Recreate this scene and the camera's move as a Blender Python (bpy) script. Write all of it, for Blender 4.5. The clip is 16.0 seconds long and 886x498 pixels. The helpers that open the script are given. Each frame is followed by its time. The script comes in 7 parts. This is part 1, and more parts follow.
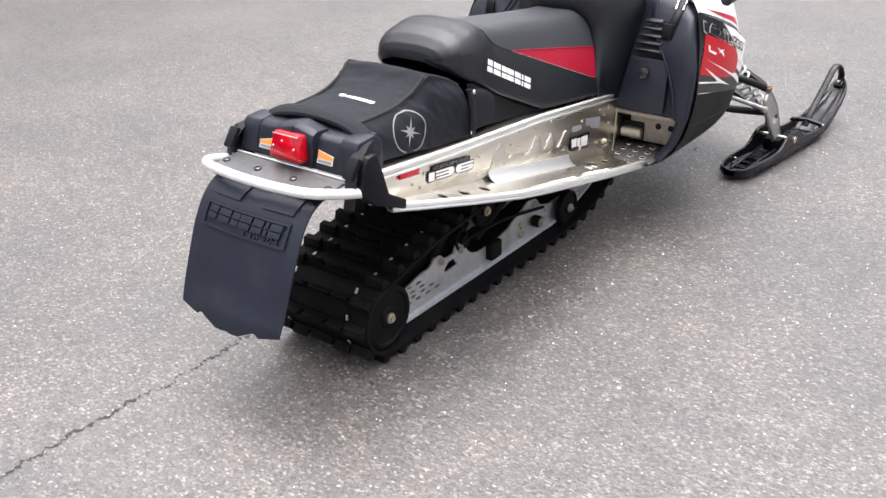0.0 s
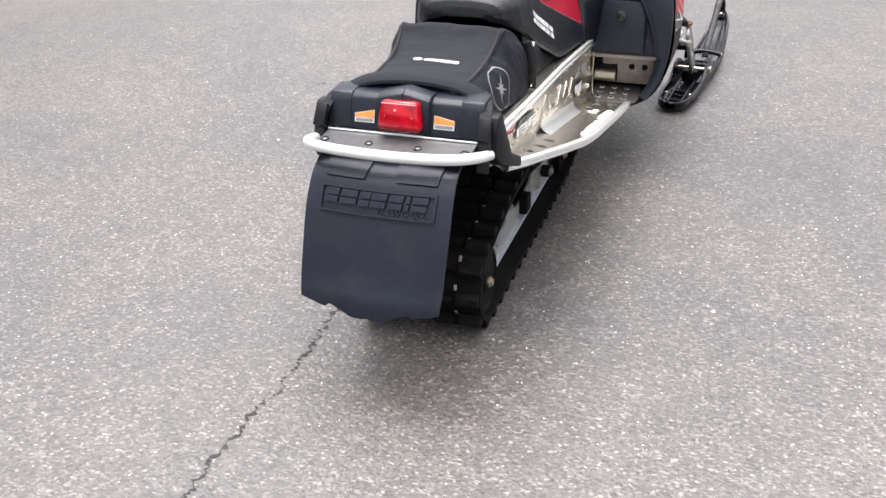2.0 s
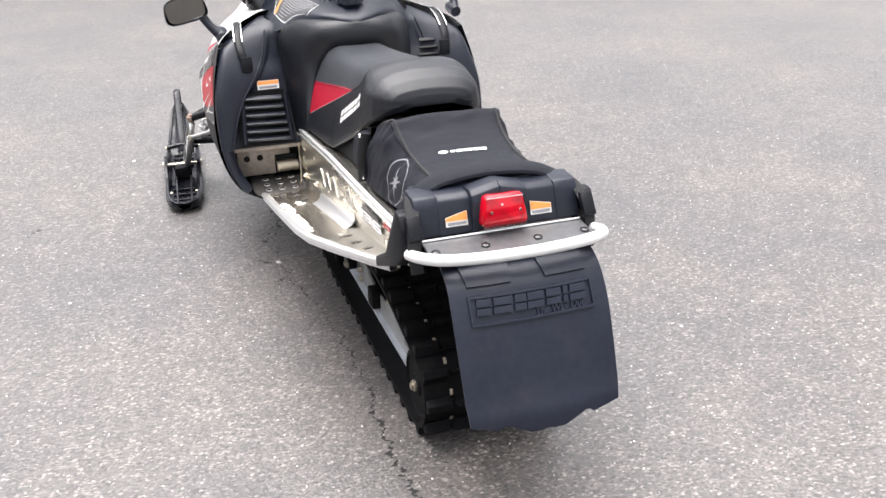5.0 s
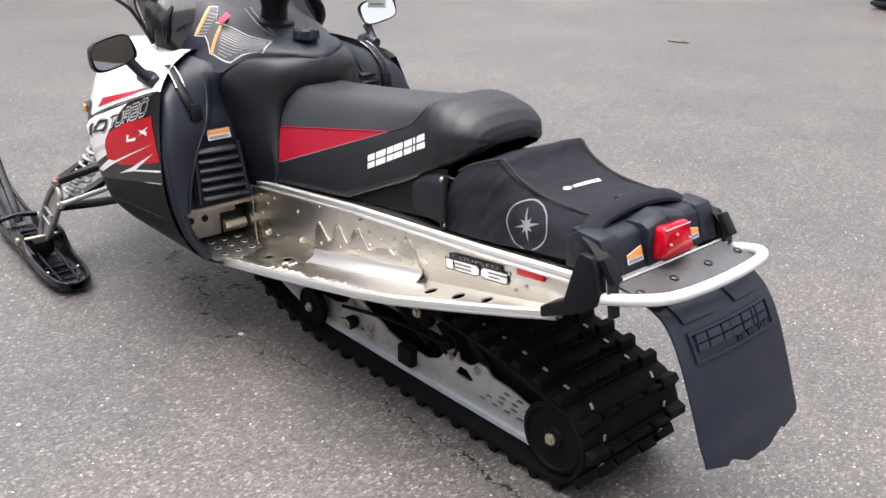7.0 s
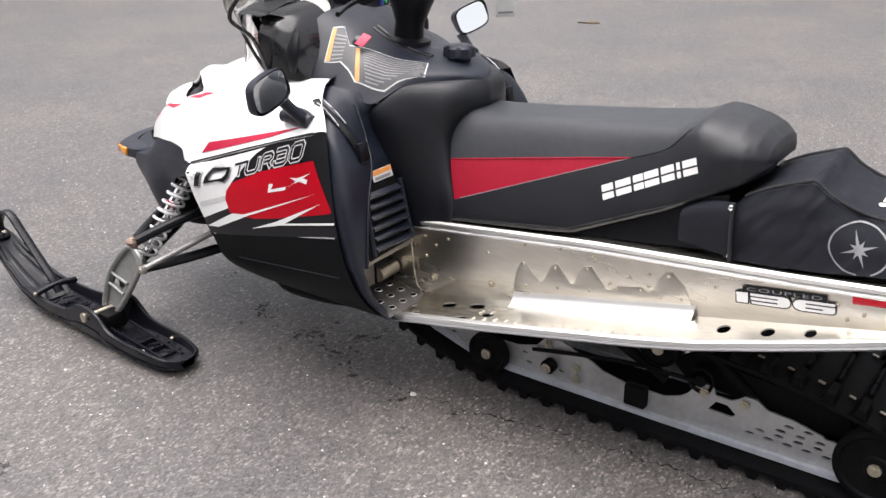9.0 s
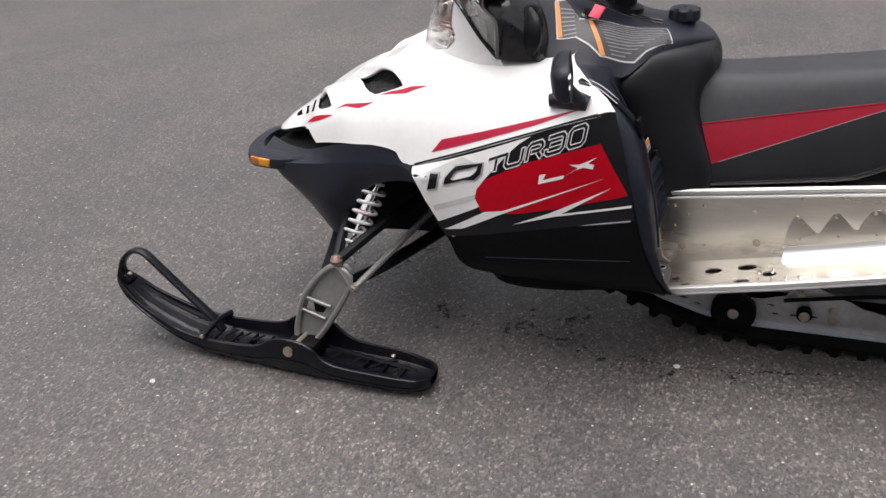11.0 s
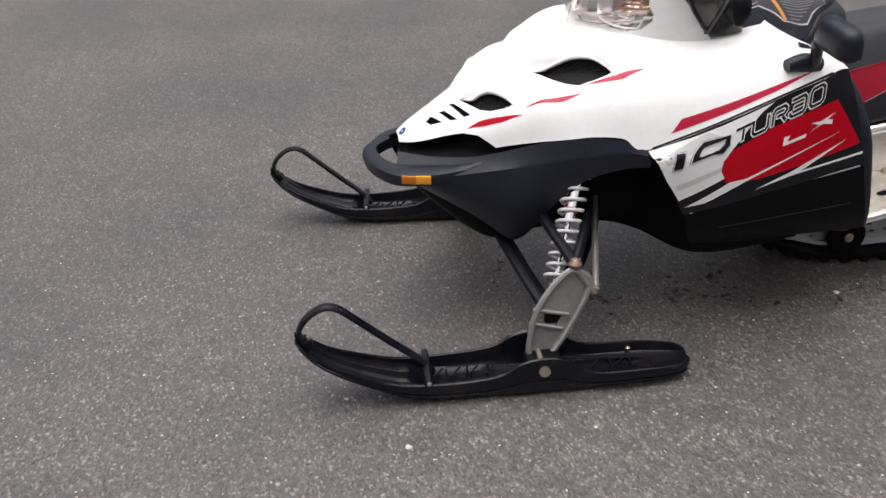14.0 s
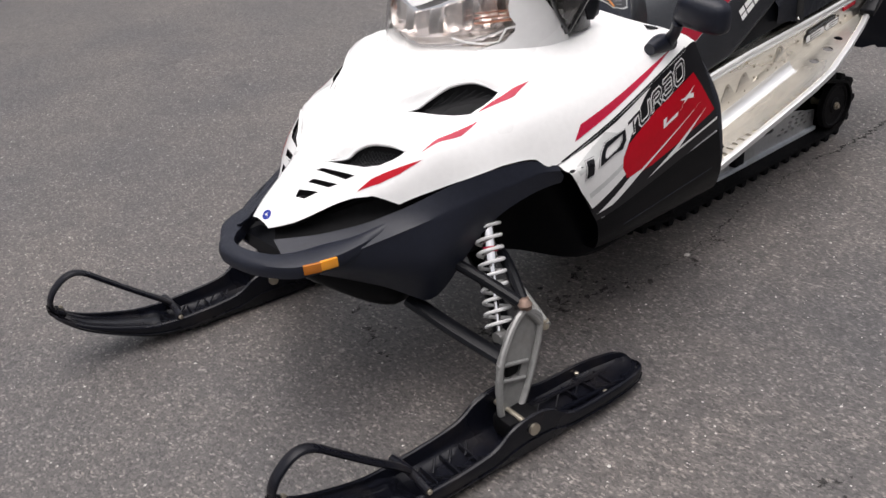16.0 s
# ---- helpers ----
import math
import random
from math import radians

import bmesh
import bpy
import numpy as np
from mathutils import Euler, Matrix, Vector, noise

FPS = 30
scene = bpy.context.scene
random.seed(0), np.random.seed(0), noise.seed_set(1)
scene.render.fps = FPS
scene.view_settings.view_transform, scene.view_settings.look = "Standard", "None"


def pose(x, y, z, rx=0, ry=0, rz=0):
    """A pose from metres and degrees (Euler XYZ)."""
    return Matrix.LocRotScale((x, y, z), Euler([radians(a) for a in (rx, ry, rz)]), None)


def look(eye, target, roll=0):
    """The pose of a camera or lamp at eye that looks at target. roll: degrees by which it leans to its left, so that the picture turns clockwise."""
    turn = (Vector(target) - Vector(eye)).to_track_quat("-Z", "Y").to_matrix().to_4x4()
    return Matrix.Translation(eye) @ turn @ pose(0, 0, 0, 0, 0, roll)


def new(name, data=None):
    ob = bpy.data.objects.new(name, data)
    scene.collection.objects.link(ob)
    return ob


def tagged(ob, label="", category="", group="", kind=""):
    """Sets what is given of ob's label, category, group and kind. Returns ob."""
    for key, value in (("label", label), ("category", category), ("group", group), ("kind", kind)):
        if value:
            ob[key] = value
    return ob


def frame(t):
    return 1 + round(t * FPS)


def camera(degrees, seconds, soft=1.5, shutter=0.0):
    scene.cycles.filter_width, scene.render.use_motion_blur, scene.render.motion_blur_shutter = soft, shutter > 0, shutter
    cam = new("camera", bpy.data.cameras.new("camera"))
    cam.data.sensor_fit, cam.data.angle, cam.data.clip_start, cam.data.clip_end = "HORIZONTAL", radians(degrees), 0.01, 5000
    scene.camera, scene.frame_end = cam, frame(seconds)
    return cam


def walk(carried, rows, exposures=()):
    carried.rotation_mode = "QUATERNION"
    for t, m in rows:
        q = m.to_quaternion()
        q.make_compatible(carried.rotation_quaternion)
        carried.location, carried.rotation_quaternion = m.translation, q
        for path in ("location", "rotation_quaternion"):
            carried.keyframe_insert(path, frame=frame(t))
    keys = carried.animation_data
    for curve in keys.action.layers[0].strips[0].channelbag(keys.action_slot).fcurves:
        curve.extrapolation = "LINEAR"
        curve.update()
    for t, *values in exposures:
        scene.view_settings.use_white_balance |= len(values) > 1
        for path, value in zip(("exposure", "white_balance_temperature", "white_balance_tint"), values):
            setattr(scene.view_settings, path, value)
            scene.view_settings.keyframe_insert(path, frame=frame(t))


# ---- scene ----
cam = camera(50.5, 16.0)
PATH = [
    (0, (1.715, -1.759, 1.518), (0.645, -0.315, 0.64), -0.8),
    (0.5, (1.477, -1.867, 1.499), (0.514, -0.346, 0.627), -1.0),
    (1, (1.261, -1.945, 1.511), (0.379, -0.396, 0.603), -1.2),
    (1.5, (1.034, -2.075, 1.502), (0.264, -0.453, 0.621), -1.4),
    (2, (0.825, -2.182, 1.49), (0.243, -0.517, 0.547), -1.4),
    (2.5, (0.581, -2.179, 1.479), (0.168, -0.483, 0.501), -1.6),
    (3, (0.332, -2.215, 1.459), (0.015, -0.486, 0.505), -0.4),
    (3.5, (0.017, -2.271, 1.469), (0.001, -0.492, 0.556), 0.4),
    (4, (-0.252, -2.252, 1.473), (-0.067, -0.475, 0.575), 0.6),
    (4.5, (-0.515, -2.14, 1.491), (-0.107, -0.392, 0.609), -0.4),
    (5, (-0.771, -2.011, 1.493), (-0.201, -0.276, 0.678), -1.3),
    (5.2, (-0.877, -1.96, 1.501), (-0.225, -0.248, 0.699), -2.0),
    (7.3, (-1.797, -1.084, 1.464), (-0.499, 0.235, 0.706), 0.8),
    (7.5, (-1.848, -0.971, 1.466), (-0.512, 0.31, 0.708), 0.6),
    (8, (-1.98, -0.714, 1.472), (-0.582, 0.494, 0.706), 0.9),
    (8.5, (-2.135, -0.442, 1.491), (-0.648, 0.651, 0.718), -0.1),
    (9, (-2.238, -0.182, 1.502), (-0.743, 0.883, 0.707), -0.6),
    (9.5, (-2.34, 0.106, 1.517), (-0.804, 1.121, 0.736), -0.4),
    (10, (-2.494, 0.402, 1.53), (-0.9, 1.304, 0.727), -0.9),
    (10.2, (-2.561, 0.517, 1.539), (-0.943, 1.361, 0.72), -1.6),
    (12.3, (-2.778, 1.945, 1.587), (-1.011, 2.191, 0.683), -1.8),
    (12.5, (-2.759, 2.047, 1.594), (-0.973, 2.202, 0.706), -1.2),
    (13, (-2.763, 2.344, 1.603), (-0.968, 2.377, 0.722), -1.1),
    (13.5, (-2.788, 2.683, 1.602), (-1.019, 2.518, 0.684), -1.3),
    (14, (-2.735, 2.977, 1.597), (-0.992, 2.684, 0.66), -1.5),
    (14.5, (-2.647, 3.226, 1.599), (-0.969, 2.651, 0.674), 0.6),
    (15, (-2.52, 3.474, 1.601), (-0.953, 2.68, 0.644), -2.1),
    (15.5, (-2.292, 3.599, 1.587), (-0.857, 2.609, 0.606), -3.1),
    (16, (-2.007, 3.637, 1.587), (-0.625, 2.542, 0.642), -4.9),
]
EXPOSURES = [(0, 1.83, 6500, 12), (3.0, 1.77, 6500, 12), (4.0, 1.87, 6500, 12), (5.2, 1.97, 6500, 12), (7.3, 1.53, 6540, 13), (8.5, 1.49, 6560, 13), (9.5, 1.26, 6580, 14), (10.2, 0.93, 6600, 14), (12.3, 0.56, 6620, 15), (16, 0.59, 6600, 14)]
walk(cam, [(t, look(eye, target, roll)) for t, eye, target, roll in PATH], EXPOSURES)

# ---- light ----
world = bpy.data.worlds.new("overcast_sky")
scene.world = world
world.use_nodes = True
wn, wl = world.node_tree.nodes, world.node_tree.links
sky = wn.new("ShaderNodeTexSky")
sky.sky_type, sky.sun_disc = "NISHITA", False
sky.sun_elevation, sky.sun_rotation = radians(75), radians(310)
sky.dust_density, sky.air_density = 4.0, 1.0
pale = wn.new("ShaderNodeHueSaturation")
pale.inputs["Saturation"].default_value = 0.18
wl.new(sky.outputs[0], pale.inputs["Color"])
wl.new(pale.outputs[0], wn["Background"].inputs["Color"])
wn["Background"].inputs["Strength"].default_value = 0.110
sun_data = bpy.data.lights.new("sun", "SUN")
sun_data.energy, sun_data.angle, sun_data.color = 1.55, radians(62), (1.0, 0.98, 0.96)
sun = new("sun", sun_data)
sun.matrix_world = look((0.2, 0.5, 6.0), (0, 0, 0))

# ---- materials ----
def mat(name, c1, c2=None, rough=0.5, metal=0.0, fine=60.0, broad=5.0, bump=0.0, bump_scale=300.0, coat=0.0, spec=0.5, dirt=0.0, stretch=None, rvar=0.1):
    """Principled surface with colour that varies at two scales and fine relief."""
    m = bpy.data.materials.new(name)
    m.use_nodes = True
    n, l = m.node_tree.nodes, m.node_tree.links
    b = n["Principled BSDF"]
    c2 = c2 or tuple(min(1.0, v * 1.25 + 0.004) for v in c1)
    co = n.new("ShaderNodeTexCoord")
    src = co.outputs["Object"]
    if stretch:
        mp = n.new("ShaderNodeMapping")
        mp.inputs["Scale"].default_value = stretch
        l.new(src, mp.inputs[0])
        src = mp.outputs[0]

    def tex(scale, detail=4.0):
        t = n.new("ShaderNodeTexNoise")
        t.inputs["Scale"].default_value, t.inputs["Detail"].default_value = scale, detail
        l.new(src, t.inputs["Vector"])
        return t.outputs["Fac"]

    f, g = tex(fine), tex(broad)
    add = n.new("ShaderNodeMath")
    add.operation = "ADD"
    l.new(f, add.inputs[0]), l.new(g, add.inputs[1])
    rmp = n.new("ShaderNodeMapRange")
    rmp.inputs["From Min"].default_value, rmp.inputs["From Max"].default_value = 0.7, 1.3
    l.new(add.outputs[0], rmp.inputs["Value"])
    mix = n.new("ShaderNodeMix")
    mix.data_type = "RGBA"
    mix.inputs["A"].default_value, mix.inputs["B"].default_value = (*c1, 1), (*c2, 1)
    l.new(rmp.outputs[0], mix.inputs["Factor"])
    col = mix.outputs["Result"]
    if dirt:
        d = n.new("ShaderNodeMapRange")
        d.inputs["From Min"].default_value, d.inputs["From Max"].default_value, d.inputs["To Max"].default_value = 0.52, 0.75, dirt
        l.new(tex(11.0, 8.0), d.inputs["Value"])
        mx = n.new("ShaderNodeMix")
        mx.data_type = "RGBA"
        mx.inputs["B"].default_value = (0.16, 0.13, 0.10, 1)
        l.new(d.outputs[0], mx.inputs["Factor"]), l.new(col, mx.inputs["A"])
        col = mx.outputs["Result"]
    l.new(col, b.inputs["Base Color"])
    rr = n.new("ShaderNodeMapRange")
    rr.inputs["To Min"].default_value, rr.inputs["To Max"].default_value = max(0.02, rough - rvar), min(1, rough + rvar)
    l.new(g, rr.inputs["Value"]), l.new(rr.outputs[0], b.inputs["Roughness"])
    b.inputs["Metallic"].default_value = metal
    b.inputs["Specular IOR Level"].default_value = spec
    b.inputs["Coat Weight"].default_value, b.inputs["Coat Roughness"].default_value = coat, 0.06
    if bump:
        bp = n.new("ShaderNodeBump")
        bp.inputs["Strength"].default_value, bp.inputs["Distance"].default_value = bump, 0.002
        l.new(tex(bump_scale, 3.0), bp.inputs["Height"]), l.new(bp.outputs[0], b.inputs["Normal"])
    return m


def clear(name, colour, rough=0.03, ior=1.45, weight=1.0, thin=False):
    m = mat(name, colour, colour, rough, rvar=0.02)
    b = m.node_tree.nodes["Principled BSDF"]
    b.inputs["Transmission Weight"].default_value, b.inputs["IOR"].default_value = weight, ior
    return m


WHITE = mat("white_paint", (0.83, 0.83, 0.82), (0.88, 0.88, 0.87), 0.28, coat=0.5, rvar=0.05, broad=2)
PLASTIC = mat("black_moulded_plastic", (0.0076, 0.0096, 0.0170), (0.0120, 0.0146, 0.025), 0.38, spec=0.37, bump=0.25, bump_scale=900, fine=90)
SATIN = mat("satin_black_plastic", (0.004, 0.0045, 0.006), (0.007, 0.0075, 0.010), 0.36, spec=0.2, bump=0.1, bump_scale=700)
BELLY_BLACK = mat("black_belly_plastic", (0.003, 0.0032, 0.004), (0.005, 0.0053, 0.0065), 0.45, spec=0.10, bump=0.1, bump_scale=700)
PLATE = mat("dark_grey_plate", (0.10, 0.10, 0.105), (0.15, 0.15, 0.155), 0.36, 0.55, dirt=0.15)
GLOSS = mat("gloss_black_plastic", (0.012, 0.012, 0.013), (0.018, 0.018, 0.02), 0.12, rvar=0.05)
FLAP = mat("dull_black_flap_rubber", (0.0105, 0.013, 0.023), (0.0165, 0.020, 0.033), 0.40, spec=0.30, bump=0.2, bump_scale=500, dirt=0.05)
RUBBER = mat("black_track_rubber", (0.0025, 0.0025, 0.003), (0.006, 0.006, 0.007), 0.6, spec=0.09, bump=0.5, bump_scale=240, dirt=0.04)
SKI = mat("black_ski_plastic", (0.0035, 0.004, 0.007), (0.0065, 0.007, 0.011), 0.27, spec=0.27, bump=0.3, bump_scale=180, dirt=0.06)
VINYL = mat("black_seat_vinyl", (0.004, 0.0048, 0.0075), (0.0075, 0.0085, 0.012), 0.34, spec=0.50, bump=0.35, bump_scale=1100)
TANK = mat("black_padded_vinyl", (0.0036, 0.0043, 0.0068), (0.0066, 0.0077, 0.011), 0.36, spec=0.44, bump=0.3, bump_scale=1100)
GREY_VINYL = mat("dark_grey_seat_vinyl", (0.026, 0.029, 0.034), (0.037, 0.040, 0.046), 0.38, spec=0.4, bump=0.4, bump_scale=1200)
RED_VINYL = mat("red_seat_vinyl", (0.29, 0.003, 0.018), (0.35, 0.006, 0.026), 0.42, spec=0.3, bump=0.35, bump_scale=1100)
FABRIC = mat("black_bag_fabric", (0.006, 0.007, 0.012), (0.010, 0.0115, 0.0175), 0.6, spec=0.22, bump=0.6, bump_scale=1500, broad=9)
WEB = mat("black_webbing", (0.01, 0.01, 0.011), (0.02, 0.02, 0.022), 0.8, bump=0.7, bump_scale=1800)
ALU = mat("bare_aluminium_sheet", (0.78, 0.74, 0.67), (0.90, 0.86, 0.78), 0.28, 1.0, fine=120, broad=4, stretch=(1, 0.15, 1), rvar=0.12, bump=0.04, bump_scale=40, dirt=0.05)
ALU_EDGE = mat("bright_aluminium_extrusion", (0.90, 0.90, 0.89), (0.95, 0.95, 0.94), 0.42, 1.0, stretch=(1, 0.1, 1))
TUBE = mat("silver_painted_tube", (0.74, 0.74, 0.73), (0.82, 0.82, 0.81), 0.35, 0.2)
SHOE = mat("pale_blue_grey_rail_shoe", (0.52, 0.55, 0.60), (0.66, 0.69, 0.74), 0.45, 0.2, dirt=0.25)
RAIL = mat("dull_cast_rail_metal", (0.44, 0.44, 0.44), (0.56, 0.56, 0.56), 0.45, 0.55, dirt=0.35)
CAST = mat("grey_cast_spindle", (0.25, 0.25, 0.245), (0.33, 0.33, 0.32), 0.5, 0.6, bump=0.3, bump_scale=260, dirt=0.25)
STEEL = mat("zinc_bolt", (0.45, 0.40, 0.32), (0.6, 0.55, 0.45), 0.42, 0.9, dirt=0.3)
RUST = mat("rusty_brown_steel", (0.16, 0.10, 0.075), (0.30, 0.22, 0.18), 0.5, 0.6, dirt=0.3)
REFLECTOR = mat("warm_chrome", (0.95, 0.88, 0.84), (0.97, 0.92, 0.89), 0.2, 1.0, rvar=0.08)
CHROME = mat("bright_chrome", (0.85, 0.85, 0.85), (0.9, 0.9, 0.9), 0.06, 1.0, rvar=0.03)
BRACKET = mat("tan_coated_bracket", (0.19, 0.165, 0.145), (0.30, 0.265, 0.235), 0.5, 0.4, dirt=0.4)
TOE = mat("dark_dirty_plate", (0.10, 0.095, 0.09), (0.17, 0.16, 0.15), 0.5, 0.5, dirt=0.5)
SPRING = mat("white_coil_spring", (0.56, 0.56, 0.56), (0.66, 0.66, 0.66), 0.38, dirt=0.2)
DARK_NET = mat("dark_grey_mesh", (0.020, 0.020, 0.022), (0.032, 0.032, 0.035), 0.4, spec=0.4)
RED_LENS = mat("red_lamp_lens", (0.22, 0.001, 0.006), (0.60, 0.002, 0.016), 0.12, fine=45, broad=25, spec=0.4, coat=0.15, rvar=0.04)
AMBER = mat("amber_reflector", (0.75, 0.26, 0.01), (0.85, 0.36, 0.03), 0.18, coat=0.5)
RED_REF = mat("red_reflector", (0.42, 0.002, 0.012), (0.50, 0.004, 0.018), 0.2, coat=0.4)
D_DEEP = mat("dark_red_lens_edge", (0.13, 0.002, 0.006), (0.17, 0.004, 0.01), 0.2, coat=0.4)
D_PALE = mat("pale_red_rim_and_glint", (0.62, 0.30, 0.32), (0.7, 0.4, 0.4), 0.15, coat=0.5)
D_RED = mat("red_decal", (0.40, 0.001, 0.009), (0.47, 0.002, 0.014), 0.35, spec=0.18, coat=0.05, broad=3)
D_PINK = mat("bright_red_decal", (0.42, 0.006, 0.035), (0.48, 0.012, 0.05), 0.35, spec=0.3, coat=0.1)
D_WHITE = mat("white_decal", (0.74, 0.74, 0.73), (0.8, 0.8, 0.79), 0.35)
D_SILVER = mat("pale_grey_decal", (0.52, 0.53, 0.52), (0.6, 0.61, 0.6), 0.35)
D_BLACK = mat("black_decal", (0.006, 0.006, 0.008), (0.010, 0.010, 0.012), 0.3, spec=0.3)
D_GREY = mat("grey_print", (0.20, 0.20, 0.21), (0.26, 0.26, 0.27), 0.5)
D_PRINT = mat("dense_dark_print", (0.035, 0.035, 0.038), (0.07, 0.07, 0.075), 0.45, fine=400)
COPPER = mat("brown_lamp_reflection", (0.30, 0.13, 0.08), (0.42, 0.20, 0.13), 0.2, 0.9)
D_ORANGE = mat("orange_label", (0.70, 0.25, 0.05), (0.78, 0.32, 0.08), 0.45)
D_PAPER = mat("white_label", (0.62, 0.62, 0.6), (0.7, 0.7, 0.68), 0.5)
D_BLUE = mat("blue_badge", (0.02, 0.03, 0.25), (0.03, 0.05, 0.32), 0.25, coat=0.4)
PINK = mat("pink_tag", (0.75, 0.06, 0.12), (0.8, 0.09, 0.15), 0.5)
GREEN = mat("green_switch", (0.02, 0.4, 0.12), None, 0.4)
# for black inner parts; holes and recesses get their shade from this colour too
SHADOWY = mat("near_black_parts_and_recesses", (0.003, 0.003, 0.0035), (0.006, 0.006, 0.0065), 0.7, spec=0.15)
SMOKE = clear("smoked_windshield", (0.78, 0.77, 0.74), 0.03)
LENS = clear("clear_lamp_lens", (0.96, 0.96, 0.96), 0.02)
MIRROR = mat("mirror_glass", (0.88, 0.9, 0.9), (0.88, 0.9, 0.9), 0.03, 1.0, rvar=0.01)
PEBBLE = mat("pale_stone", (0.55, 0.53, 0.5), (0.72, 0.7, 0.66), 0.7)
BLOCKER = mat("dark_light_blocker", (0.05, 0.045, 0.04), (0.09, 0.08, 0.07), 0.8, fine=20, broad=1.5, stretch=(1, 1, 0.1))
TAR = mat("damp_dark_asphalt", (0.006, 0.0055, 0.005), (0.018, 0.017, 0.016), 0.6, bump=0.8, bump_scale=200, fine=150)
DRYLEAF = mat("dry_brown_leaf", (0.16, 0.09, 0.04), (0.24, 0.15, 0.07), 0.7)


def asphalt():
    """Worn asphalt: binder, pale and dark chips of stone a few millimetres wide, broad dusty patches."""
    m = bpy.data.materials.new("worn_asphalt")
    m.use_nodes = True
    n, l = m.node_tree.nodes, m.node_tree.links
    b = n["Principled BSDF"]
    co = n.new("ShaderNodeTexCoord").outputs["Object"]

    def noise_tex(scale, detail, rough=0.55):
        t = n.new("ShaderNodeTexNoise")
        t.inputs["Scale"].default_value, t.inputs["Detail"].default_value, t.inputs["Roughness"].default_value = scale, detail, rough
        l.new(co, t.inputs["Vector"])
        return t.outputs["Fac"]

    def ramp(src, stops):
        r = n.new("ShaderNodeValToRGB")
        el = r.color_ramp.elements
        el[0].position, el[0].color = stops[0][0], (*stops[0][1], 1)
        el[1].position, el[1].color = stops[-1][0], (*stops[-1][1], 1)
        for p, c in stops[1:-1]:
            el.new(p).color = (*c, 1)
        l.new(src, r.inputs[0])
        return r.outputs["Color"]

    def mixed(a, c, f, mode="MIX"):
        x = n.new("ShaderNodeMix")
        x.data_type, x.blend_type = "RGBA", mode
        l.new(a, x.inputs["A"]), l.new(c, x.inputs["B"])
        if hasattr(f, "links"):
            l.new(f, x.inputs["Factor"])
        else:
            x.inputs["Factor"].default_value = f
        return x.outputs["Result"]

    # the chips' outlines are bent, so that no two look alike
    bend = n.new("ShaderNodeTexNoise")
    bend.inputs["Scale"].default_value, bend.inputs["Detail"].default_value = 85, 3
    l.new(co, bend.inputs["Vector"])
    shift = n.new("ShaderNodeVectorMath")
    shift.operation = "MULTIPLY_ADD"
    shift.inputs[1].default_value, shift.inputs[2].default_value = (0.014, 0.014, 0.0), (-0.007, -0.007, 0.0)
    l.new(bend.outputs["Color"], shift.inputs[0])
    bent = n.new("ShaderNodeVectorMath")
    l.new(co, bent.inputs[0]), l.new(shift.outputs[0], bent.inputs[1])

    def stones(scale, turn=None, stretch=1.0):
        v = n.new("ShaderNodeTexVoronoi")
        v.inputs["Scale"].default_value = scale
        src = bent.outputs[0]
        if turn is not None:
            mp = n.new("ShaderNodeMapping")
            mp.inputs["Rotation"].default_value, mp.inputs["Scale"].default_value = (0, 0, turn), (1, stretch, 1)
            l.new(src, mp.inputs["Vector"])
            src = mp.outputs[0]
        l.new(src, v.inputs["Vector"])
        return v

    def channel(v, k):
        s = n.new("ShaderNodeSeparateColor")
        l.new(v.outputs["Color"], s.inputs[0])
        return s.outputs[k]

    v1, v2 = stones(100), stones(270)
    chips = ramp(channel(v1, 0), [(0.0, (0.030, 0.028, 0.028)), (0.42, (0.098, 0.092, 0.090)), (0.80, (0.190, 0.179, 0.175)), (0.93, (0.30, 0.286, 0.275)), (1.0, (0.56, 0.54, 0.51))])
    grit = ramp(channel(v2, 1), [(0.0, (0.068, 0.064, 0.064)), (0.6, (0.135, 0.127, 0.126)), (0.93, (0.22, 0.21, 0.205)), (1.0, (0.50, 0.48, 0.46))])
    base = mixed(chips, grit, 0.40)
    edge = n.new("ShaderNodeMapRange")
    edge.inputs["From Min"].default_value, edge.inputs["From Max"].default_value = 0.32, 0.66
    edge.inputs["To Max"].default_value = 0.8
    l.new(v1.outputs["Distance"], edge.inputs["Value"])
    binder = ramp(noise_tex(40, 4), [(0.3, (0.07, 0.066, 0.066)), (0.7, (0.118, 0.111, 0.110))])
    base = mixed(base, binder, edge.outputs[0])
    # long flakes lying two ways: a few pale, a few dark
    for turn, pale in ((0.6, (0.46, 0.44, 0.415)), (2.1, (0.40, 0.375, 0.34))):
        fl = stones(98, turn, 2.2)
        tone = ramp(channel(fl, 2), [(0.0, (0.022, 0.021, 0.021)), (0.5, (0.055, 0.052, 0.052)), (0.86, (0.22, 0.21, 0.20)), (1.0, pale)])
        pick = ramp(channel(fl, 0), [(0.0, (0, 0, 0)), (0.76, (0, 0, 0)), (0.80, (0.72, 0.72, 0.72)), (1.0, (0.72, 0.72, 0.72))])
        base = mixed(base, tone, pick)
    patch = ramp(noise_tex(1.1, 6, 0.6), [(0.35, (0.665, 0.66, 0.67)), (0.65, (1.02, 0.962, 0.90))])
    base = mixed(base, patch, 1.0, "MULTIPLY")
    mid = ramp(noise_tex(9, 5, 0.6), [(0.3, (0.86, 0.86, 0.86)), (0.7, (1.14, 1.13, 1.12))])
    base = mixed(base, mid, 1.0, "MULTIPLY")
    l.new(base, b.inputs["Base Color"])
    b.inputs["Roughness"].default_value, b.inputs["Diffuse Roughness"].default_value = 0.45, 1.0
